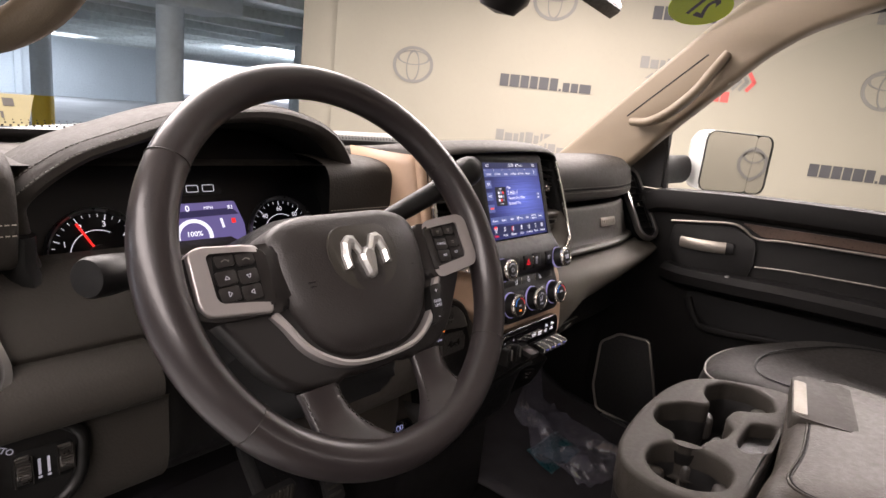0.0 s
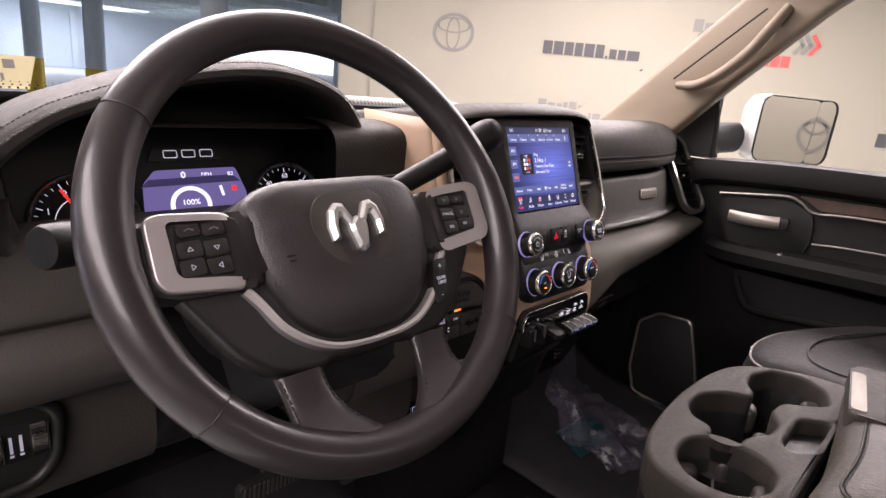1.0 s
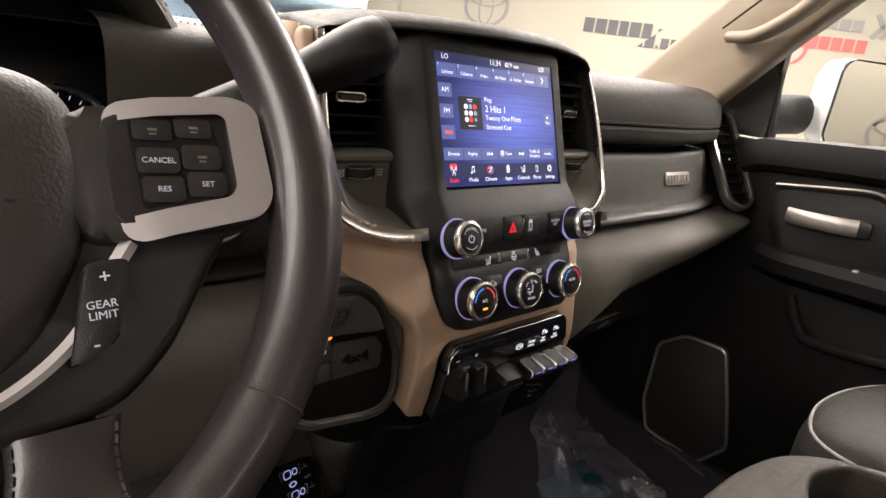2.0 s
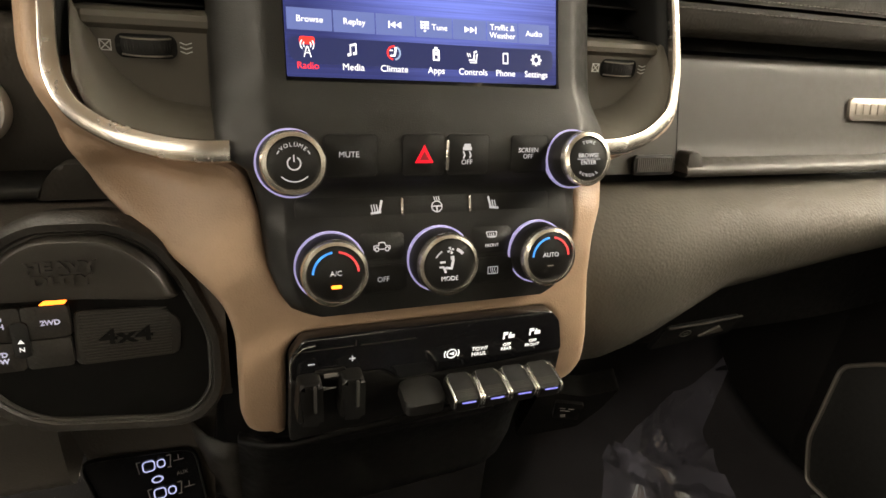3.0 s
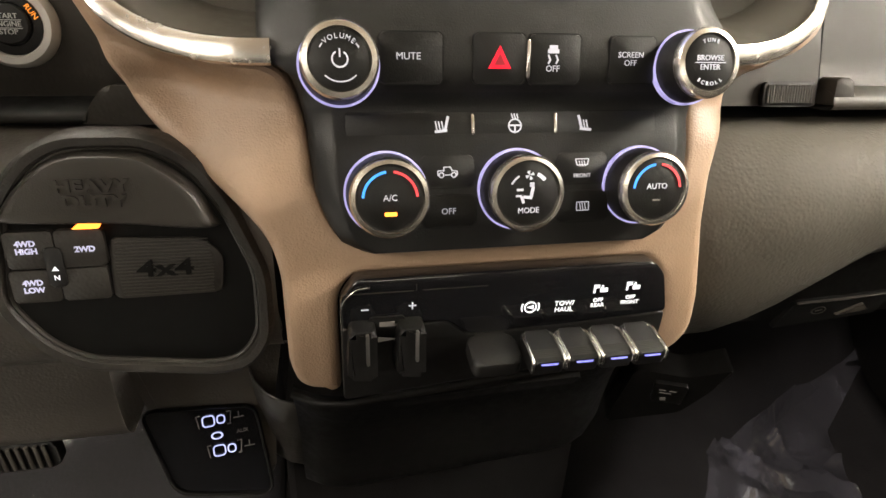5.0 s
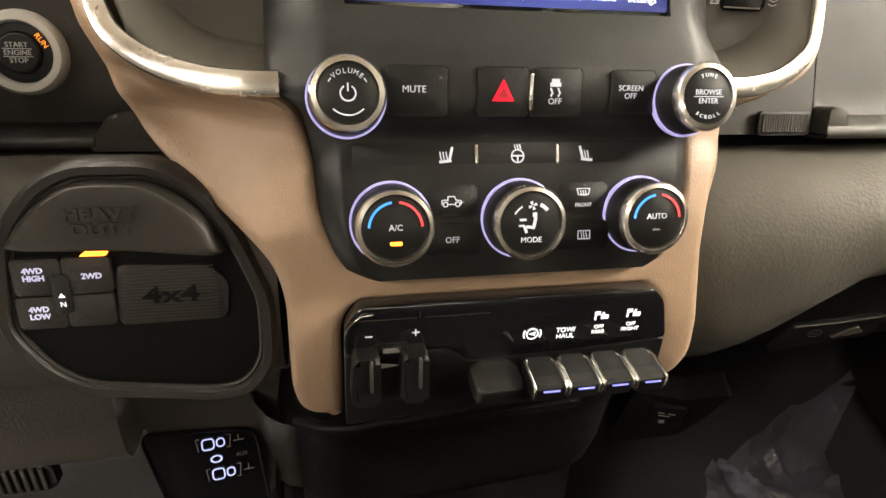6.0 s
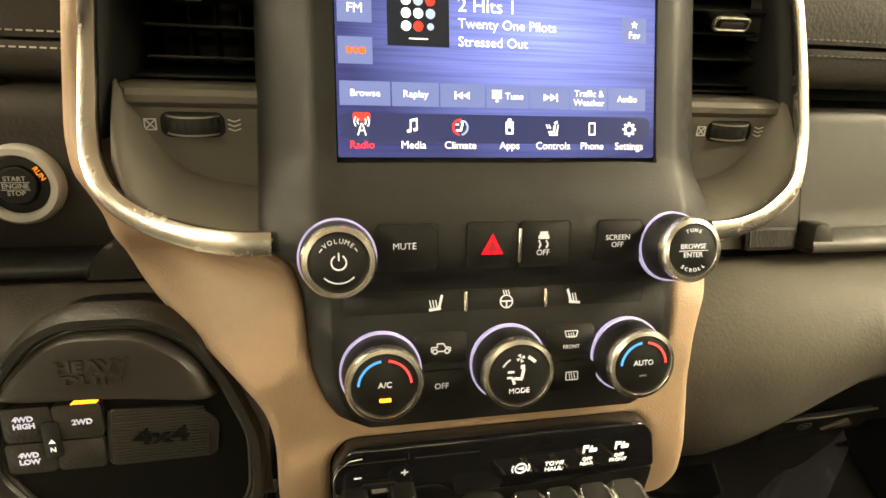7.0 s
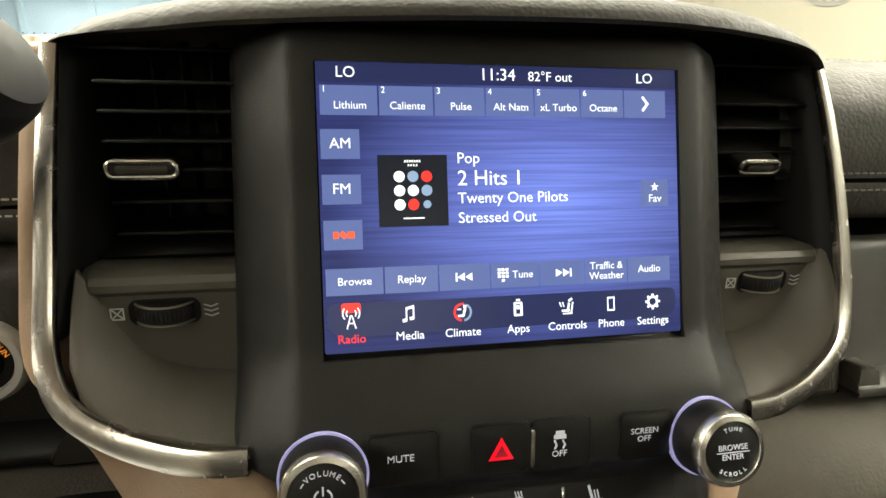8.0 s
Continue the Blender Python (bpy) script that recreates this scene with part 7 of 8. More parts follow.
sweep(bm, spline([(-0.555, 0.01, 0.655), (-0.62, -0.018, 0.668), (-0.660, -0.038, 0.674)], 5), round_sec(0.022, 0.022, 14), (0, 0, 1))
stalk = tagged(part("turn_signal_stalk", bm, PLASTIC), "black turn signal stalk with a round end knob", "stalk")
bm = B()
d = Vector((-0.05, -0.027, 0.006)).normalized()
lathe(bm, [(0.011, -0.012), (0.0160, -0.004), (0.0172, 0.02), (0.0168, 0.036), (0.0150, 0.040), (0.0001, 0.041)], Matrix.Translation((-0.656, -0.033, 0.6735)) @ d.to_track_quat("Z", "Y").to_matrix().to_4x4(), 36)
part("end_knob", bm, SOFT, stalk)
bm = B()
sweep(bm, spline([(-0.44, 0.02, 0.650), (-0.37, 0.00, 0.668), (-0.29, -0.015, 0.705), (-0.225, -0.028, 0.738)], 6), round_sec(0.022, 0.022, 14), (0, 0, 1), False, [1.0 + 0.02 * k for k in range(19)])
shift = tagged(part("gear_lever", bm, SOFT), "black column gear lever with a rounded knob", "lever")
bm = B()
d = Vector((0.056, -0.010, 0.030)).normalized()
MK = Matrix.Translation((-0.238, -0.026, 0.731)) @ d.to_track_quat("Z", "Y").to_matrix().to_4x4()
lathe(bm, [(0.012, -0.015), (0.0165, 0.0), (0.0205, 0.03), (0.0215, 0.048), (0.0195, 0.060), (0.018, 0.062)], MK, 30)
part("lever_knob", bm, SOFT, shift)
bm = B()
lathe(bm, [(0.019, 0.0605), (0.0165, 0.066), (0.010, 0.069), (0.0001, 0.070)], MK, 30)
part("end_cap", bm, DEEP, shift, "smooth end cap")
# ---- lower centre, floor ----
low = thing("lower_console", (0, 0.05, 0.0), "black lower centre bin with a usb panel", "console")
bm = B()
rows = []
for y, z in smooth([(-0.050, 0.405), (-0.030, 0.392), (-0.020, 0.375), (0.0, 0.34), (0.012, 0.30), (0.020, 0.262), (0.035, 0.250), (0.09, 0.25)]):
    rows.append([Vector((x, y + 0.05 * max(0, (abs(x) - 0.09) / 0.06) ** 2, z + 0.01 * (x / 0.12))) for x in np.linspace(-0.126, 0.150, 17)])
sheet(bm, rows)
part("bin_front", bm, INKBLACK, low, "smooth black bin front", thick=0.004)
bm = B()
prism(bm, soften([(-0.065, 0.0), (0.065, 0.006), (0.062, -0.003), (-0.062, -0.010)], 0.002), 0, 0.006, FR(0.0, -0.036, 0.392, -20), 0.002)
part("bin_lip", bm, SOFT, low)
# rounded corner coloured lighter than the bin front, as if catching light
bm = B()
sheet(bm, [[Vector((x, y + 0.012 * f, z)) for x, y in ((-0.168, 0.090), (-0.161, 0.064), (-0.151, 0.047), (-0.139, 0.036), (-0.124, 0.030))] for f, z in ((-1.2, 0.345), (-0.2, 0.310), (0.3, 0.285), (0.7, 0.262), (1.6, 0.250))])
part("lit_bin_corner", bm, KNEE, low, "rounded bin corner, lightened as if catching light", thick=0.002)
bm = B()
box(bm, 0.30, 0.34, 0.26, Matrix.Translation((0.0, 0.25, 0.125)), 0.03)
part("tunnel", bm, CARPET, low, "carpeted transmission tunnel")
MU = FR(-0.190, 0.034, 0.3065, 22, 8)
bm = B()
prism(bm, soften([(-0.066, 0.082), (0.060, 0.082), (0.046, 0.020), (0.040, -0.048), (-0.022, -0.050)], 0.010), -0.07, -0.014, MU, 0.006)
part("usb_pod", bm, KNEECOVER, low, "dark grey usb pod")
bm = B()
prism(bm, soften([(-0.053, 0.0260), (0.029, 0.0150), (0.036, -0.0590), (-0.034, -0.0420)], 0.012), -0.03, -0.0105, MU)
part("usb_recess", bm, GLOSS, low)
bm = B()
sweep(bm, [(u, v, -0.010) for u, v in soften([(-0.054, 0.0270), (0.030, 0.0160), (0.037, -0.0600), (-0.035, -0.0430)], 0.012)], round_sec(0.003, 0.006, 8), (0, 0, 1), True, None, MU)
part("usb_frame", bm, INKBLACK, low)
for dv in (0.0097, -0.0152):
    for du, w, h in ((-0.0060, 0.0086, 0.0084), (0.0032, 0.0056, 0.0064)):
        bm = B()
        sweep(bm, [(u, v, -0.009) for u, v in rr(w, h, 0.0025)], round_sec(0.0011, 0.0009, 6), (0, 0, 1), True, None, MU @ T(du + (0.0055 if dv < 0 else 0), dv))
        part("usb_port", bm, USBINK, low, "lit usb port outline")
    bars(MU @ T(0.0040 if dv < 0 else -0.0015, dv, -0.0100), [(-0.0125, 0, 0.0008, 0.010, 8), (0.0118, 0, 0.0008, 0.010, -8), (0.0105, 0.005, 0.003, 0.0008, 0), (0.0105, -0.005, 0.003, 0.0008, 0), (-0.0115, 0.005, 0.0026, 0.0008, 0), (0.018, -0.001, 0.008, 0.0007, 0), (0.018, 0.0015, 0.0007, 0.004, 0)], DULLINK, low)
bm = B()
ringplate(bm, 0.0026, 0.0038, 0, 0.0004, MU @ T(-0.0010, -0.0030, -0.0095) @ Matrix.Diagonal((1.2, 0.8, 1, 1)), 20)
part("aux_ring", bm, USBINK, low)
txt("AUX", MU @ T(0.018, -0.0028, -0.0094), 0.0042, DULLINK, low)
bm = B()
prism(bm, soften([(-0.015, 0.011), (0.015, 0.011), (0.012, -0.011), (-0.015, -0.011)], 0.003), -0.012, 0.002, FR(0.198, 0.034, 0.299, -4, -22), 0.001)
ol = part("outlet_cover", bm, INKBLACK, low)
bm = B()
prism(bm, soften([(-0.032, 0.020), (0.014, 0.018), (0.050, 0.034), (0.034, 0.004), (0.014, -0.024), (-0.050, -0.050)], 0.006), -0.035, -0.003, FR(0.198, 0.034, 0.299, -4, -22), 0.002)
part("bin_side", bm, INKBLACK, low, "black bin side panel")
bars(FR(0.198, 0.034, 0.299, -4, -22) @ T(-0.002, -0.001, 0.0022), [(-0.005, 0.005, 0.006, 0.0010, 0), (0.004, 0.005, 0.006, 0.0010, 0), (-0.002, 0.002, 0.010, 0.0010, 0), (-0.003, -0.005, 0.005, 0.0035, 10)], DULLINK, ol, "bar")

ped = thing("brake_pedal", (-0.37, 0.13, 0.10), "wide ribbed black rubber brake pedal", "pedal")
MP = FR(-0.402, 0.120, 0.231, -4)
bm = B()
prism(bm, rr(0.11, 0.034, 0.008), -0.008, 0.004, MP, 0.003)
part("pad", bm, RUBBER, ped)
bm = B()
for k in range(14):
    box(bm, 0.004, 0.027, 0.004, MP @ T(-0.046 + 0.0071 * k, 0, 0.005), 0.001)
part("rib", bm, BOWL, ped)
bm = B()
sweep(bm, [(-0.402, 0.125, 0.232), (-0.402, 0.18, 0.29), (-0.402, 0.24, 0.45)], round_sec(0.014, 0.022, 8), (1, 0, 0))
part("arm", bm, RUBBER, ped)
acc = thing("accelerator_pedal", (-0.245, 0.15, 0.02), "narrow ribbed black accelerator pedal", "pedal")
MA = FR(-0.245, 0.160, 0.20, 28)
bm = B()
prism(bm, soften([(-0.020, -0.06), (0.020, -0.06), (0.016, 0.06), (-0.016, 0.06)], 0.006), -0.006, 0.004, MA, 0.003)
part("pad", bm, RUBBER, acc)
bm = B()
for k in range(8):
    box(bm, 0.028, 0.004, 0.003, MA @ T(0, -0.045 + 0.0125 * k, 0.0045), 0.001)
part("rib", bm, BOWL, acc)


def slope_floor(y):
    return lerp(y, [0.0, 0.18, 0.30, 0.38, 0.42], [0.0, 0.0, 0.05, 0.16, 0.40])


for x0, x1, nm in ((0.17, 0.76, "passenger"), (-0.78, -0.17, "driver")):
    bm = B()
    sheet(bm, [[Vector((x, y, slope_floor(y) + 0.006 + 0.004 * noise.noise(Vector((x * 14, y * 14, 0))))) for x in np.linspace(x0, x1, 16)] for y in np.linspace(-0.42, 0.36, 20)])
    # footwell light put into the mat colour: driver side darkened, passenger side lifted
    fm_ = tagged(part("floor_mat", bm, mat("light_toned_mat_" + nm, (0.028, 0.0262, 0.0300) if x0 > 0 else (0.005, 0.0043, 0.0045), 0.85, grain=0.6, scale=250, vary=0.3, vscale=20), None, thick=0.006), "floor mat toned for the light in the " + nm + " footwell", "floor mat")


def wedge_film():
    """Clear film lying in a crumpled wedge that narrows to the far corner of the passenger floor."""
    bm = B()
    rows = []
    KV = (0.0, 0.3, 0.55, 0.72, 0.86, 1.0)
    for j in range(84):
        v = j / 83
        a = Vector((lerp(v, KV, (0.760, 0.590, 0.440, 0.335, 0.285, 0.250)), lerp(v, KV, (0.315, 0.248, 0.190, 0.115, 0.020, -0.100))))
        b = Vector((lerp(v, KV, (0.766, 0.620, 0.565, 0.550, 0.540, 0.500)), lerp(v, KV, (0.300, 0.200, 0.100, 0.010, -0.060, -0.150))))
        row = []
        for i in range(56):
            p = a.lerp(b, i / 55)
            x, y = p.x, p.y
            q = Vector((x * 6 + y * 2, y * 6 - x * 2, 0.7))
            bump = 0.075 * max(0, 1 - ((x - 0.37) / 0.10) ** 2 - ((y - 0.10) / 0.08) ** 2)
            fold = 0.050 * abs(noise.noise(q)) + 0.014 * (1 - abs(noise.noise(q * 1.9))) ** 6 + (0.005 + 0.009 * max(0, v - 0.45)) * abs(noise.noise(q * 4.1)) + 0.006 * max(0, v - 0.4) * (1 - abs(noise.noise(q * 6.3))) ** 5
            pleat = abs(((20 * x + 13 * y + 1.2 * noise.noise(q * 1.5)) % 1.0) * 2 - 1)
            fold += 0.008 * pleat * max(0, 1 - i / 30) * min(1, max(0, 4 * v - 1.5))
            curl = 0.025 * max(0, 1 - i / 9) * min(1, 3 * v)
            row.append(Vector((x, y, slope_floor(y) + 0.016 + (bump + fold) * min(1, 4 * v) + curl)))
        rows.append(row)
    sheet(bm, rows)
    ob = part("floor_film", bm, FILM, None, sharp=20)
    ob.visible_shadow = False
    return tagged(ob, "crinkled clear protective film on the passenger floor", "plastic film")


wedge_film()
bm = B()
sheet(bm, [[Vector((x, y, slope_floor(y) + 0.016 + 0.020 * abs(noise.noise(Vector((x * 9, y * 9, 3)))) + 0.010 * abs(noise.noise(Vector((x * 27, y * 27, 5)))))) for x in np.linspace(-0.52, -0.175, 40)] for y in np.linspace(0.10, 0.36, 30)])
df = tagged(part("floor_film", bm, THINFILM, None, sharp=20), "clear protective film over the driver floor mat", "plastic film")
df.visible_shadow = False

bm = B()
sheet(bm, [[Vector((x + 0.05 * math.sin(9 * y), y, 0.022 + 0.006 * noise.noise(Vector((x * 20, y * 20, 4))))) for x in np.linspace(0.310, 0.46, 12)] for y in np.linspace(-0.010, 0.085, 10)])
tagged(part("teal_wrapper", bm, mat("teal_plastic", (0.008, 0.055, 0.066), 0.3, vary=0.3, vscale=12), None, thick=0.001), "thin teal plastic wrapper under the floor film", "wrapper")

# ---- folded centre seat with cup holders ----
cs = thing("center_console", (0, -0.40, 0.20), "grey folding centre console with three cup holders and padded lid", "console")
ZT = 0.450
TOPO = soften([(-0.205, -0.460), (-0.238, -0.395), (-0.222, -0.333), (-0.177, -0.309), (-0.127, -0.299), (-0.042, -0.291), (0.051, -0.293), (0.114, -0.306), (0.155, -0.338), (0.186, -0.390), (0.195, -0.423), (0.195, -0.460)], 0.03, 4)
HOLE_SINGLE = soften([(-0.182, -0.346), (-0.140, -0.341), (-0.110, -0.362), (-0.104, -0.410), (-0.122, -0.436), (-0.170, -0.441), (-0.206, -0.412), (-0.209, -0.372)], 0.022, 5)
HOLE_DOUBLE = soften([(-0.062, -0.313), (-0.020, -0.308), (0.018, -0.332), (0.036, -0.360), (0.052, -0.360), (0.073, -0.344), (0.110, -0.337), (0.152, -0.354), (0.168, -0.394), (0.148, -0.426), (0.104, -0.440), (0.076, -0.418), (0.055, -0.392), (0.015, -0.389), (-0.010, -0.407), (-0.050, -0.404), (-0.070, -0.389), (-0.108, -0.386), (-0.116, -0.362), (-0.086, -0.352), (-0.084, -0.330)], 0.012, 4)
tray = soften([(-0.066, -0.434), (-0.050, -0.421), (0.028, -0.420), (0.052, -0.452), (-0.040, -0.4545)], 0.010, 4)
plate("tray_top", [TOPO, HOLE_SINGLE[::-1], HOLE_DOUBLE[::-1], tray[::-1]], 0.05, 0.006, lambda u, v, h: Vector((u, v, ZT + h)), (), CONSOLE, cs, "grey plastic tray top")
bm = B()
rows = [[Vector((u * g, -0.40 + (v + 0.40) * g, z)) for u, v in TOPO] for z, g in ((ZT - 0.02, 0.985), (ZT - 0.06, 0.975), (ZT - 0.12, 0.95), (ZT - 0.22, 0.90), (0.06, 0.86))]
sheet(bm, rows, True)
part("front_shell", bm, DOORSKIN, cs, "dark armrest shell", thick=0.004)
for outline, pads in ((HOLE_SINGLE, ((-0.196, -0.372, 25), (-0.128, -0.428, 200), (-0.150, -0.350, -60))), (HOLE_DOUBLE, ((-0.066, -0.328, -20), (-0.100, -0.372, 60), (0.062, -0.356, 200), (0.150, -0.415, 130), (-0.004, -0.396, 100)))):
    mx, my = sum(p[0] for p in outline) / len(outline), sum(p[1] for p in outline) / len(outline)
    bm = B()
    rows = [[Vector((mx + (u - mx) * g, my + (v - my) * g, z)) for u, v in outline] for g, z in ((1.03, ZT - 0.012), (1.0, ZT - 0.03), (0.97, ZT - 0.085))]
    sheet(bm, rows, True)
    bm.faces.new([bm.verts.new(p) for p in rows[-1]])
    cup = part("cup_well", bm, PLASTIC, cs, "dark cup holder well")
    for x, y, a in pads:
        bm = B()
        box(bm, 0.030, 0.020, 0.040, Matrix.Translation((x, y, ZT - 0.046)) @ Matrix.Rotation(radians(a), 4, "Z"), 0.009, 3)
        part("finger", bm, KNEE, cup, "grey rubber cup finger")
bm = B()
box(bm, 0.044, 0.004, 0.055, Matrix.Translation((-0.155, -0.392, ZT - 0.062)) @ Matrix.Rotation(radians(20), 4, "Z") @ Matrix.Rotation(radians(-14), 4, "X"), 0.002)
part("divider_tab", bm, CONSOLE, cs, "grey divider tab")
bm = B()
prism(bm, tray, -0.026, -0.022, Matrix.Translation((0, 0, ZT)))
part("tray_floor", bm, PLASTIC, cs)
bm = B()
LO2 = soften([(-0.212, -0.468), (-0.205, -0.90), (0.205, -0.90), (0.225, -0.468), (0.17, -0.445), (0.03, -0.462), (-0.10, -0.474)], 0.035, 5)
rows = []
for k, z in ((1.0, ZT - 0.03), (1.01, ZT + 0.0), (0.99, ZT + 0.022), (0.95, ZT + 0.036), (0.86, ZT + 0.043), (0.5, ZT + 0.048), (0.02, ZT + 0.05)):
    rows.append([Vector((u * k, -0.68 + (v + 0.68) * k, z)) for u, v in LO2])
sheet(bm, rows, True)
lid = part("padded_lid", bm, VINYL, cs, "grey vinyl padded lid", sharp=70)
for g in (0.90, 0.885):
    bm = B()
    sweep(bm, [(u * g, -0.68 + (v + 0.68) * g, ZT + 0.0405) for u, v in LO2], round_sec(0.003, 0.003, 6), (0, 0, 1), True)
    part("piping", bm, CONSOLE if g > 0.89 else DOORSKIN, lid)
ML2 = Matrix.Translation((0.085, -0.484, ZT + 0.020)) @ Matrix.Rotation(radians(9), 4, "Z")
bm = B()
prism(bm, soften([(-0.085, 0.030), (0.075, 0.030), (0.085, 0.010), (0.085, -0.045), (-0.085, -0.045)], 0.010), 0, 0.026, ML2, 0.006)
lat = part("latch_cover", bm, CONSOLE, cs, "grey latch cover")
bm = B()
prism(bm, rr(0.125, 0.016, 0.004), 0.012, 0.0275, ML2 @ T(-0.012, 0.020), 0.001)
part("latch_strip", bm, mat("bright_latch", (0.15, 0.135, 0.11), 0.5, metal=0.2), lat, "bright latch strip")

# ---- passenger seat ----
seat = thing("passenger_seat", (0.5, -0.75, 0.05), "black leather passenger seat with pale piping", "seat")
SO = soften([(0.225, -0.45), (0.228, -0.300), (0.32, -0.274), (0.43, -0.286), (0.53, -0.335), (0.66, -0.41), (0.74, -0.52), (0.74, -1.05), (0.225, -1.05)], 0.06, 5)
rows = []
bm = B()
for k, z in ((0.97, 0.20), (1.0, 0.30), (1.0, 0.385), (0.985, 0.412), (0.95, 0.425), (0.8, 0.432), (0.5, 0.425), (0.05, 0.42)):
    rows.append([Vector((0.49 + (u - 0.49) * k, -0.70 + (v + 0.70) * k, z - 0.02 * max(0, 1 - abs(u - 0.49) / 0.2) * (1 - k))) for u, v in SO])
sheet(bm, rows, True)
cu_ = part("cushion", bm, SEATSKIN, seat, "black leather cushion", sharp=80)
bm = B()
sweep(bm, [(0.49 + (u - 0.49) * 0.985, -0.70 + (v + 0.70) * 0.985, 0.4135) for u, v in SO], round_sec(0.004, 0.004, 6), (0, 0, 1), True)
part("piping", bm, THREAD, cu_, "pale piping")
bm = B()
sweep(bm, [(0.49 + (u - 0.49) * 0.80, -0.70 + (v + 0.70) * 0.80, 0.433) for u, v in SO], round_sec(0.005, 0.003, 6), (0, 0, 1), True)
part("panel_seam", bm, DEEP, cu_)
bm = B()
box(bm, 0.50, 0.14, 0.72, Matrix.Translation((0.485, -1.12, 0.74)) @ Matrix.Rotation(radians(12), 4, "X"), 0.06, 4)
part("backrest", bm, SEATSKIN, seat)
bm = B()
box(bm, 0.42, 0.5, 0.2, Matrix.Translation((0.49, -0.78, 0.10)), 0.03)
part("seat_base", bm, PLASTIC, seat)

# ---- passenger door ----
door = thing("passenger_door", (0.80, -0.45, 0.0), "black passenger door with silver trims, wood strip and speaker", "door")
MDr = Matrix(((0, 0, -1, 0.748), (-1, 0, 0, 0), (0, 1, 0, 0), (0, 0, 0, 1)))


def dp(y, z, w=0.0):
    return MDr @ Vector((-y, z, w))


DO = lambda pts: [(-y, z) for y, z in pts]
bm = B()
box(bm, 1.14, 0.70, 0.07, MDr @ T(0.435, 0.335, -0.036), 0.015)
part("panel", bm, DOORSKIN, door, "black grained door panel")
bm = B()
box(bm, 1.08, 0.72, 0.05, MDr @ T(0.49, 0.33, -0.10), 0.02)
part("outer_skin", bm, WHITEPAINT, door, "white painted outer skin")
bm = B()
sweep(bm, spline([dp(0.04, 0.655, 0.004), dp(-0.03, 0.672, 0.006), dp(-0.34, 0.690, 0.006), dp(-1.0, 0.700, 0.006)], 6), [(-0.028, -0.03), (0.030, -0.03), (0.033, 0.004), (0.022, 0.018), (0.0, 0.022), (-0.024, 0.014)], (-1, 0, 0))
part("upper_sill", bm, DOORSKIN, door, "black soft upper sill")
bm = B()
sweep(bm, spline([dp(-0.035, 0.616, 0.012), dp(-0.120, 0.629, 0.013), dp(-0.185, 0.637, 0.013), dp(-0.215, 0.628, 0.013), dp(-0.250, 0.611, 0.013), dp(-0.36, 0.620, 0.013), dp(-0.9, 0.640, 0.013)], 6), round_sec(0.006, 0.010, 8), (-1, 0, 0))
part("upper_trim", bm, PLATEGREY, door, "thin satin trim line")
bm = B()
prism(bm, soften(DO([(-0.205, 0.642), (-0.9, 0.668), (-0.9, 0.645), (-0.36, 0.626), (-0.255, 0.617)])[::-1], 0.006), 0, 0.008, MDr, 0.002)
part("wood_strip", bm, WOOD, door, "dark wood strip")
bm = B()
prism(bm, soften(DO([(-0.04, 0.608), (-0.19, 0.627), (-0.245, 0.602), (-0.25, 0.545), (-0.24, 0.505), (-0.07, 0.492), (-0.035, 0.54)])[::-1], 0.014), 0, 0.006, MDr, 0.002)
part("handle_recess", bm, PLASTIC, door)
bm = B()
sweep(bm, spline([dp(-0.068, 0.566, 0.012), dp(-0.10, 0.567, 0.020), dp(-0.15, 0.570, 0.022), dp(-0.182, 0.572, 0.016)], 5), round_sec(0.030, 0.012, 10), (-1, 0, 0))
part("door_handle", bm, PLATEGREY, door, "satin silver inner handle")
bm = B()
prism(bm, soften(DO([(-0.170, 0.586), (-0.200, 0.586), (-0.200, 0.560), (-0.170, 0.558)])[::-1], 0.004), 0.004, 0.016, MDr, 0.002)
part("lock_tab", bm, PLASTIC, door)
bm = B()
sweep(bm, spline([dp(-0.255, 0.541, 0.010), dp(-0.38, 0.552, 0.010), dp(-0.9, 0.575, 0.010)], 4), round_sec(0.004, 0.006, 8), (-1, 0, 0))
part("lower_trim", bm, PLATEGREY, door)
bm = B()
sweep(bm, spline([dp(-0.04, 0.475, 0.010), dp(-0.10, 0.474, 0.030), dp(-0.25, 0.482, 0.040), dp(-0.40, 0.490, 0.045), dp(-0.9, 0.50, 0.045)], 5), [(-0.030, -0.05), (0.022, -0.05), (0.024, 0.0), (0.012, 0.018), (-0.012, 0.022), (-0.028, 0.008)], (-1, 0, 0))
part("armrest", bm, DOORSKIN, door, "black padded armrest")
bm = B()
sweep(bm, spline([dp(-0.07, 0.490, 0.028), dp(-0.16, 0.492, 0.045), dp(-0.25, 0.498, 0.052)], 5), round_sec(0.004, 0.006, 8), (-1, 0, 0))
part("switch_trim", bm, PLATEGREY, door)
for y in (-0.205, -0.235):
    bm = B()
    box(bm, 0.016, 0.010, 0.006, Matrix.Translation(dp(y, 0.506, 0.04)), 0.002)
    part("window_switch", bm, SILVER, door)
bm = B()
prism(bm, soften(DO([(-0.10, 0.44), (-0.95, 0.45), (-0.95, 0.36), (-0.42, 0.378), (-0.19, 0.355), (-0.15, 0.36)])[::-1], 0.02), 0, 0.004, MDr, 0.001)
part("pocket_recess", bm, DEEP, door)
bm = B()
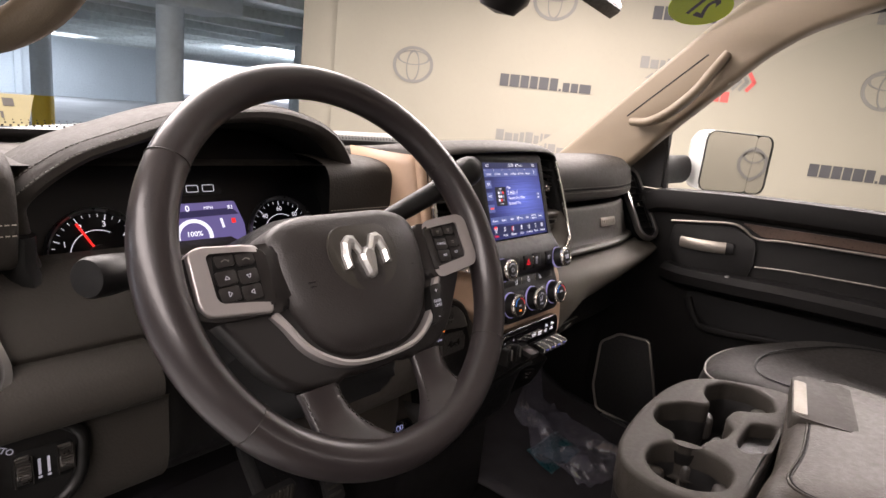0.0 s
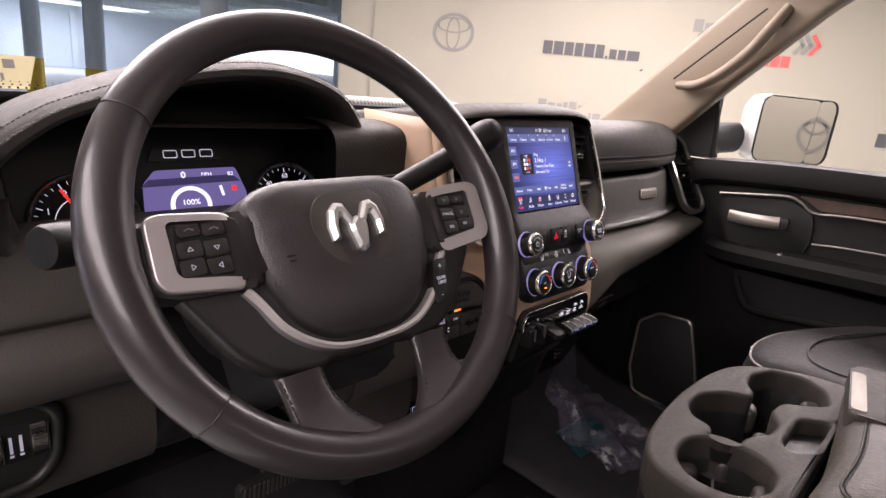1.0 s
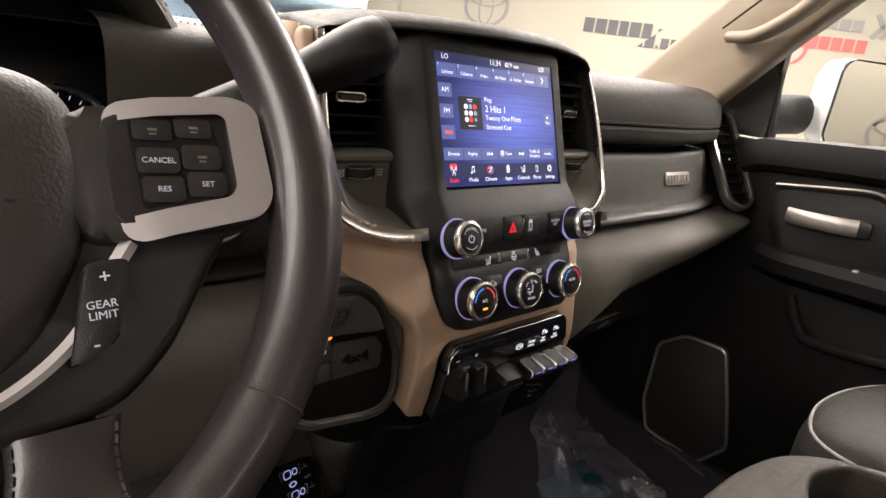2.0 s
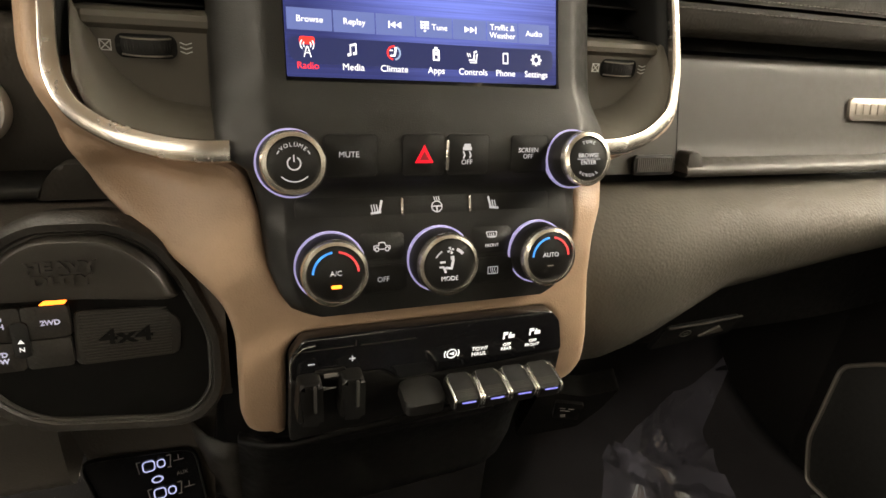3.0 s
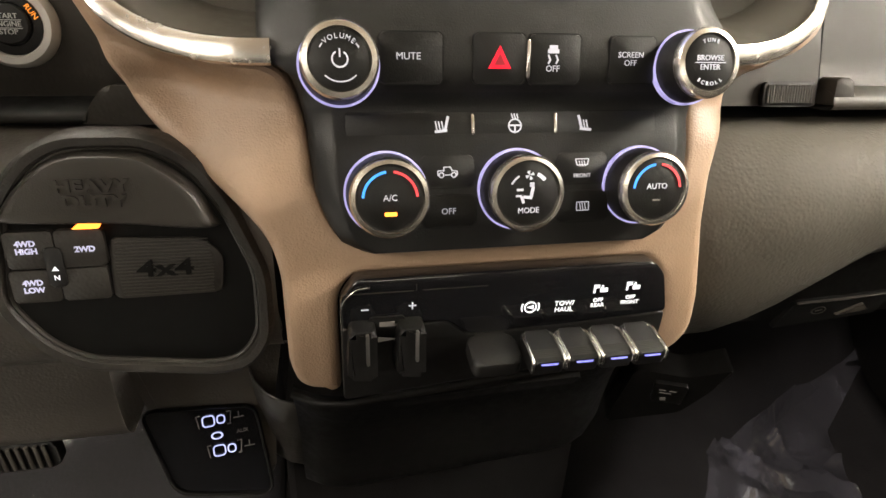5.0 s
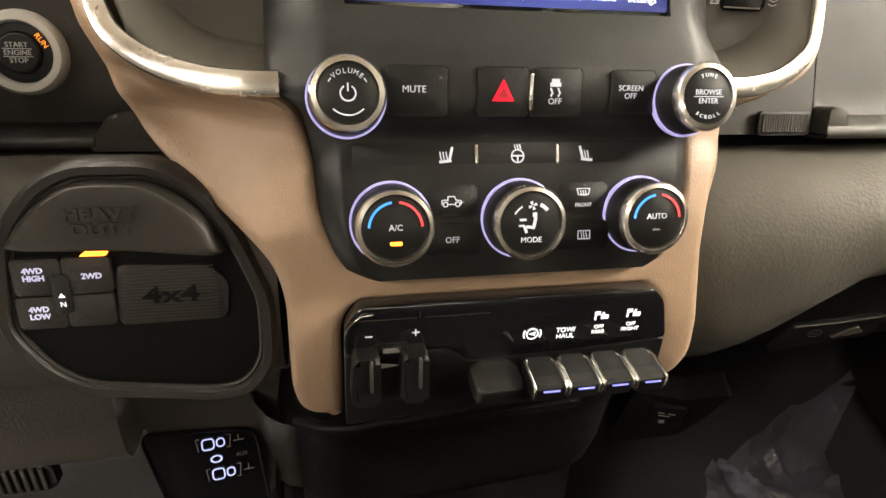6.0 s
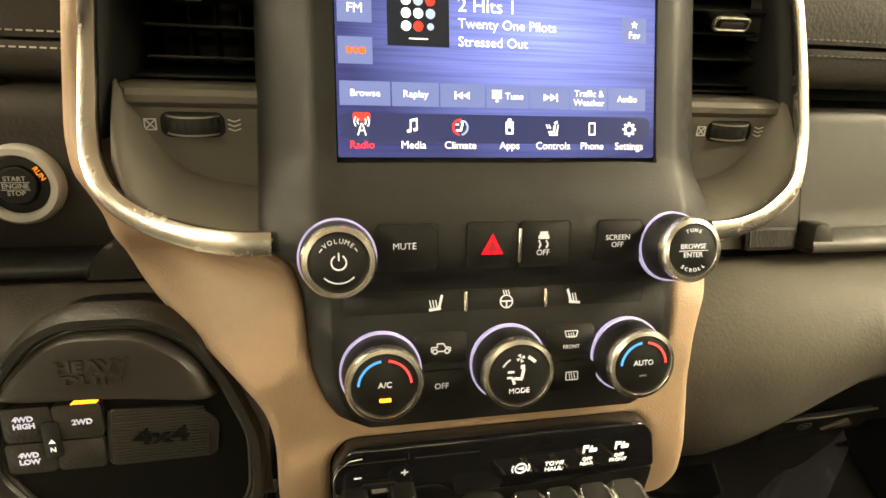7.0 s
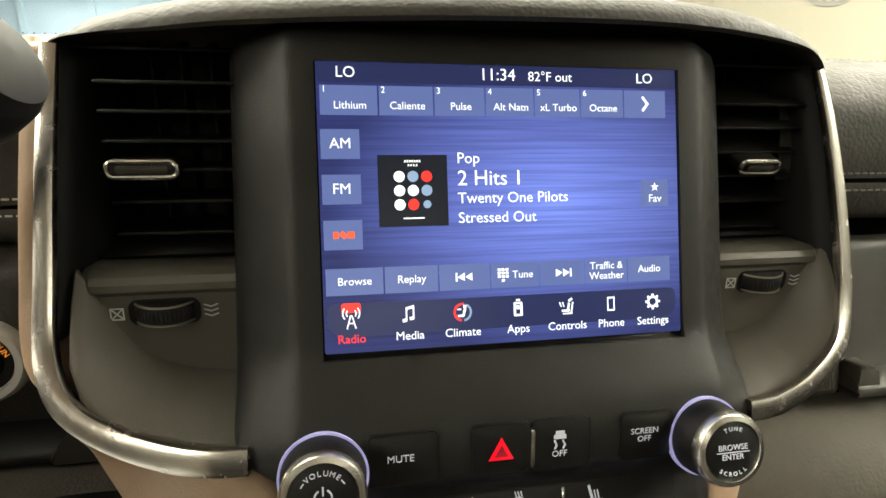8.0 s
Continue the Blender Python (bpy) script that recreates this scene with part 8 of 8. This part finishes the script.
sweep(bm, spline([dp(-0.115, 0.42, 0.006), dp(-0.145, 0.368, 0.012), dp(-0.19, 0.352, 0.014), dp(-0.42, 0.376, 0.014), dp(-0.95, 0.40, 0.014)], 5), round_sec(0.02, 0.016, 8), (-1, 0, 0))
part("pocket_edge", bm, DOORSKIN, door)
SPK = soften(DO([(0.097, 0.222), (0.045, 0.264), (-0.040, 0.270), (-0.072, 0.165), (-0.097, 0.068), (-0.05, 0.004), (0.075, 0.012), (0.098, 0.08)])[::-1], 0.014, 4)
bm = B()
prism(bm, SPK, 0.0, 0.016, MDr, 0.003)
sp = part("speaker_grille", bm, mat("speaker_mesh", (0.010, 0.010, 0.010), 0.7, grain=1.0, scale=900), door, "black mesh speaker grille")
bm = B()
sweep(bm, [(u, v, 0.018) for u, v in SPK], round_sec(0.007, 0.009, 8), (0, 0, 1), True, None, MDr)
part("speaker_frame", bm, PLATEGREY, sp, "satin metal speaker frame")
bm = B()
box(bm, 0.14, 0.012, 0.004, Matrix.Translation((0.700, -0.02, 0.012)) @ Matrix.Rotation(radians(80), 4, "Z"), 0.002)
tagged(part("sill_plate", bm, SILVER), "bright metal door sill plate", "sill plate")
bm = B()
prism(bm, [(-0.02, 0.70), (0.98, 0.71), (0.97, 1.16), (0.40, 1.14), (0.18, 1.05), (-0.02, 0.86)], -0.0415, -0.0385, MDr)
sg = tagged(part("door_glass", bm, GLASS), "clear passenger door window glass", "window glass")
sg.visible_shadow = False

# ---- door mirror ----
mir = thing("door_mirror", (1.05, 0.02, 0.66), "white door mirror with a black bracket and split glass", "mirror")
MM = FR(1.081, -0.0815, 0.776, 0, -35)
OUT = rr(0.240, 0.178, 0.030, n=6)
bm = B()
rows = []
for k, w in ((1.0, 0.0), (1.03, -0.02), (1.0, -0.06), (0.85, -0.095), (0.5, -0.115), (0.05, -0.12)):
    rows.append([MM @ Vector((u * k, v * k, w)) for u, v in OUT])
sheet(bm, rows, True)
part("housing", bm, WHITEPAINT, mir, "white painted housing")
bm = B()
sweep(bm, [(u, v, 0.0) for u, v in OUT], round_sec(0.0025, 0.008, 8), (0, 0, 1), True, None, MM)
part("rim", bm, RUBBER, mir)
for u0, u1, yaw in ((-0.1185, 0.050, 0.0), (0.0515, 0.1190, 0.8)):
    bm = B()
    prism(bm, soften([(u0, -0.086), (u1, -0.086), (u1 + (0.008 if u1 < 0.1 else 0), 0.086), (u0 + (0.008 if u0 > 0 else 0), 0.086)], 0.012), -0.004, 0.001, MM @ Matrix.Rotation(radians(yaw), 4, "Y"))
    part("mirror_pane", bm, MIRROR, mir, "mirror glass")
bm = B()
sweep(bm, spline([(0.79, 0.075, 0.735), (0.86, 0.070, 0.735), (0.93, 0.060, 0.738), (0.995, 0.045, 0.742)], 5), round_sec(0.06, 0.085, 14), (0, 0, 1))
part("bracket", bm, RUBBER, mir, "black bracket")
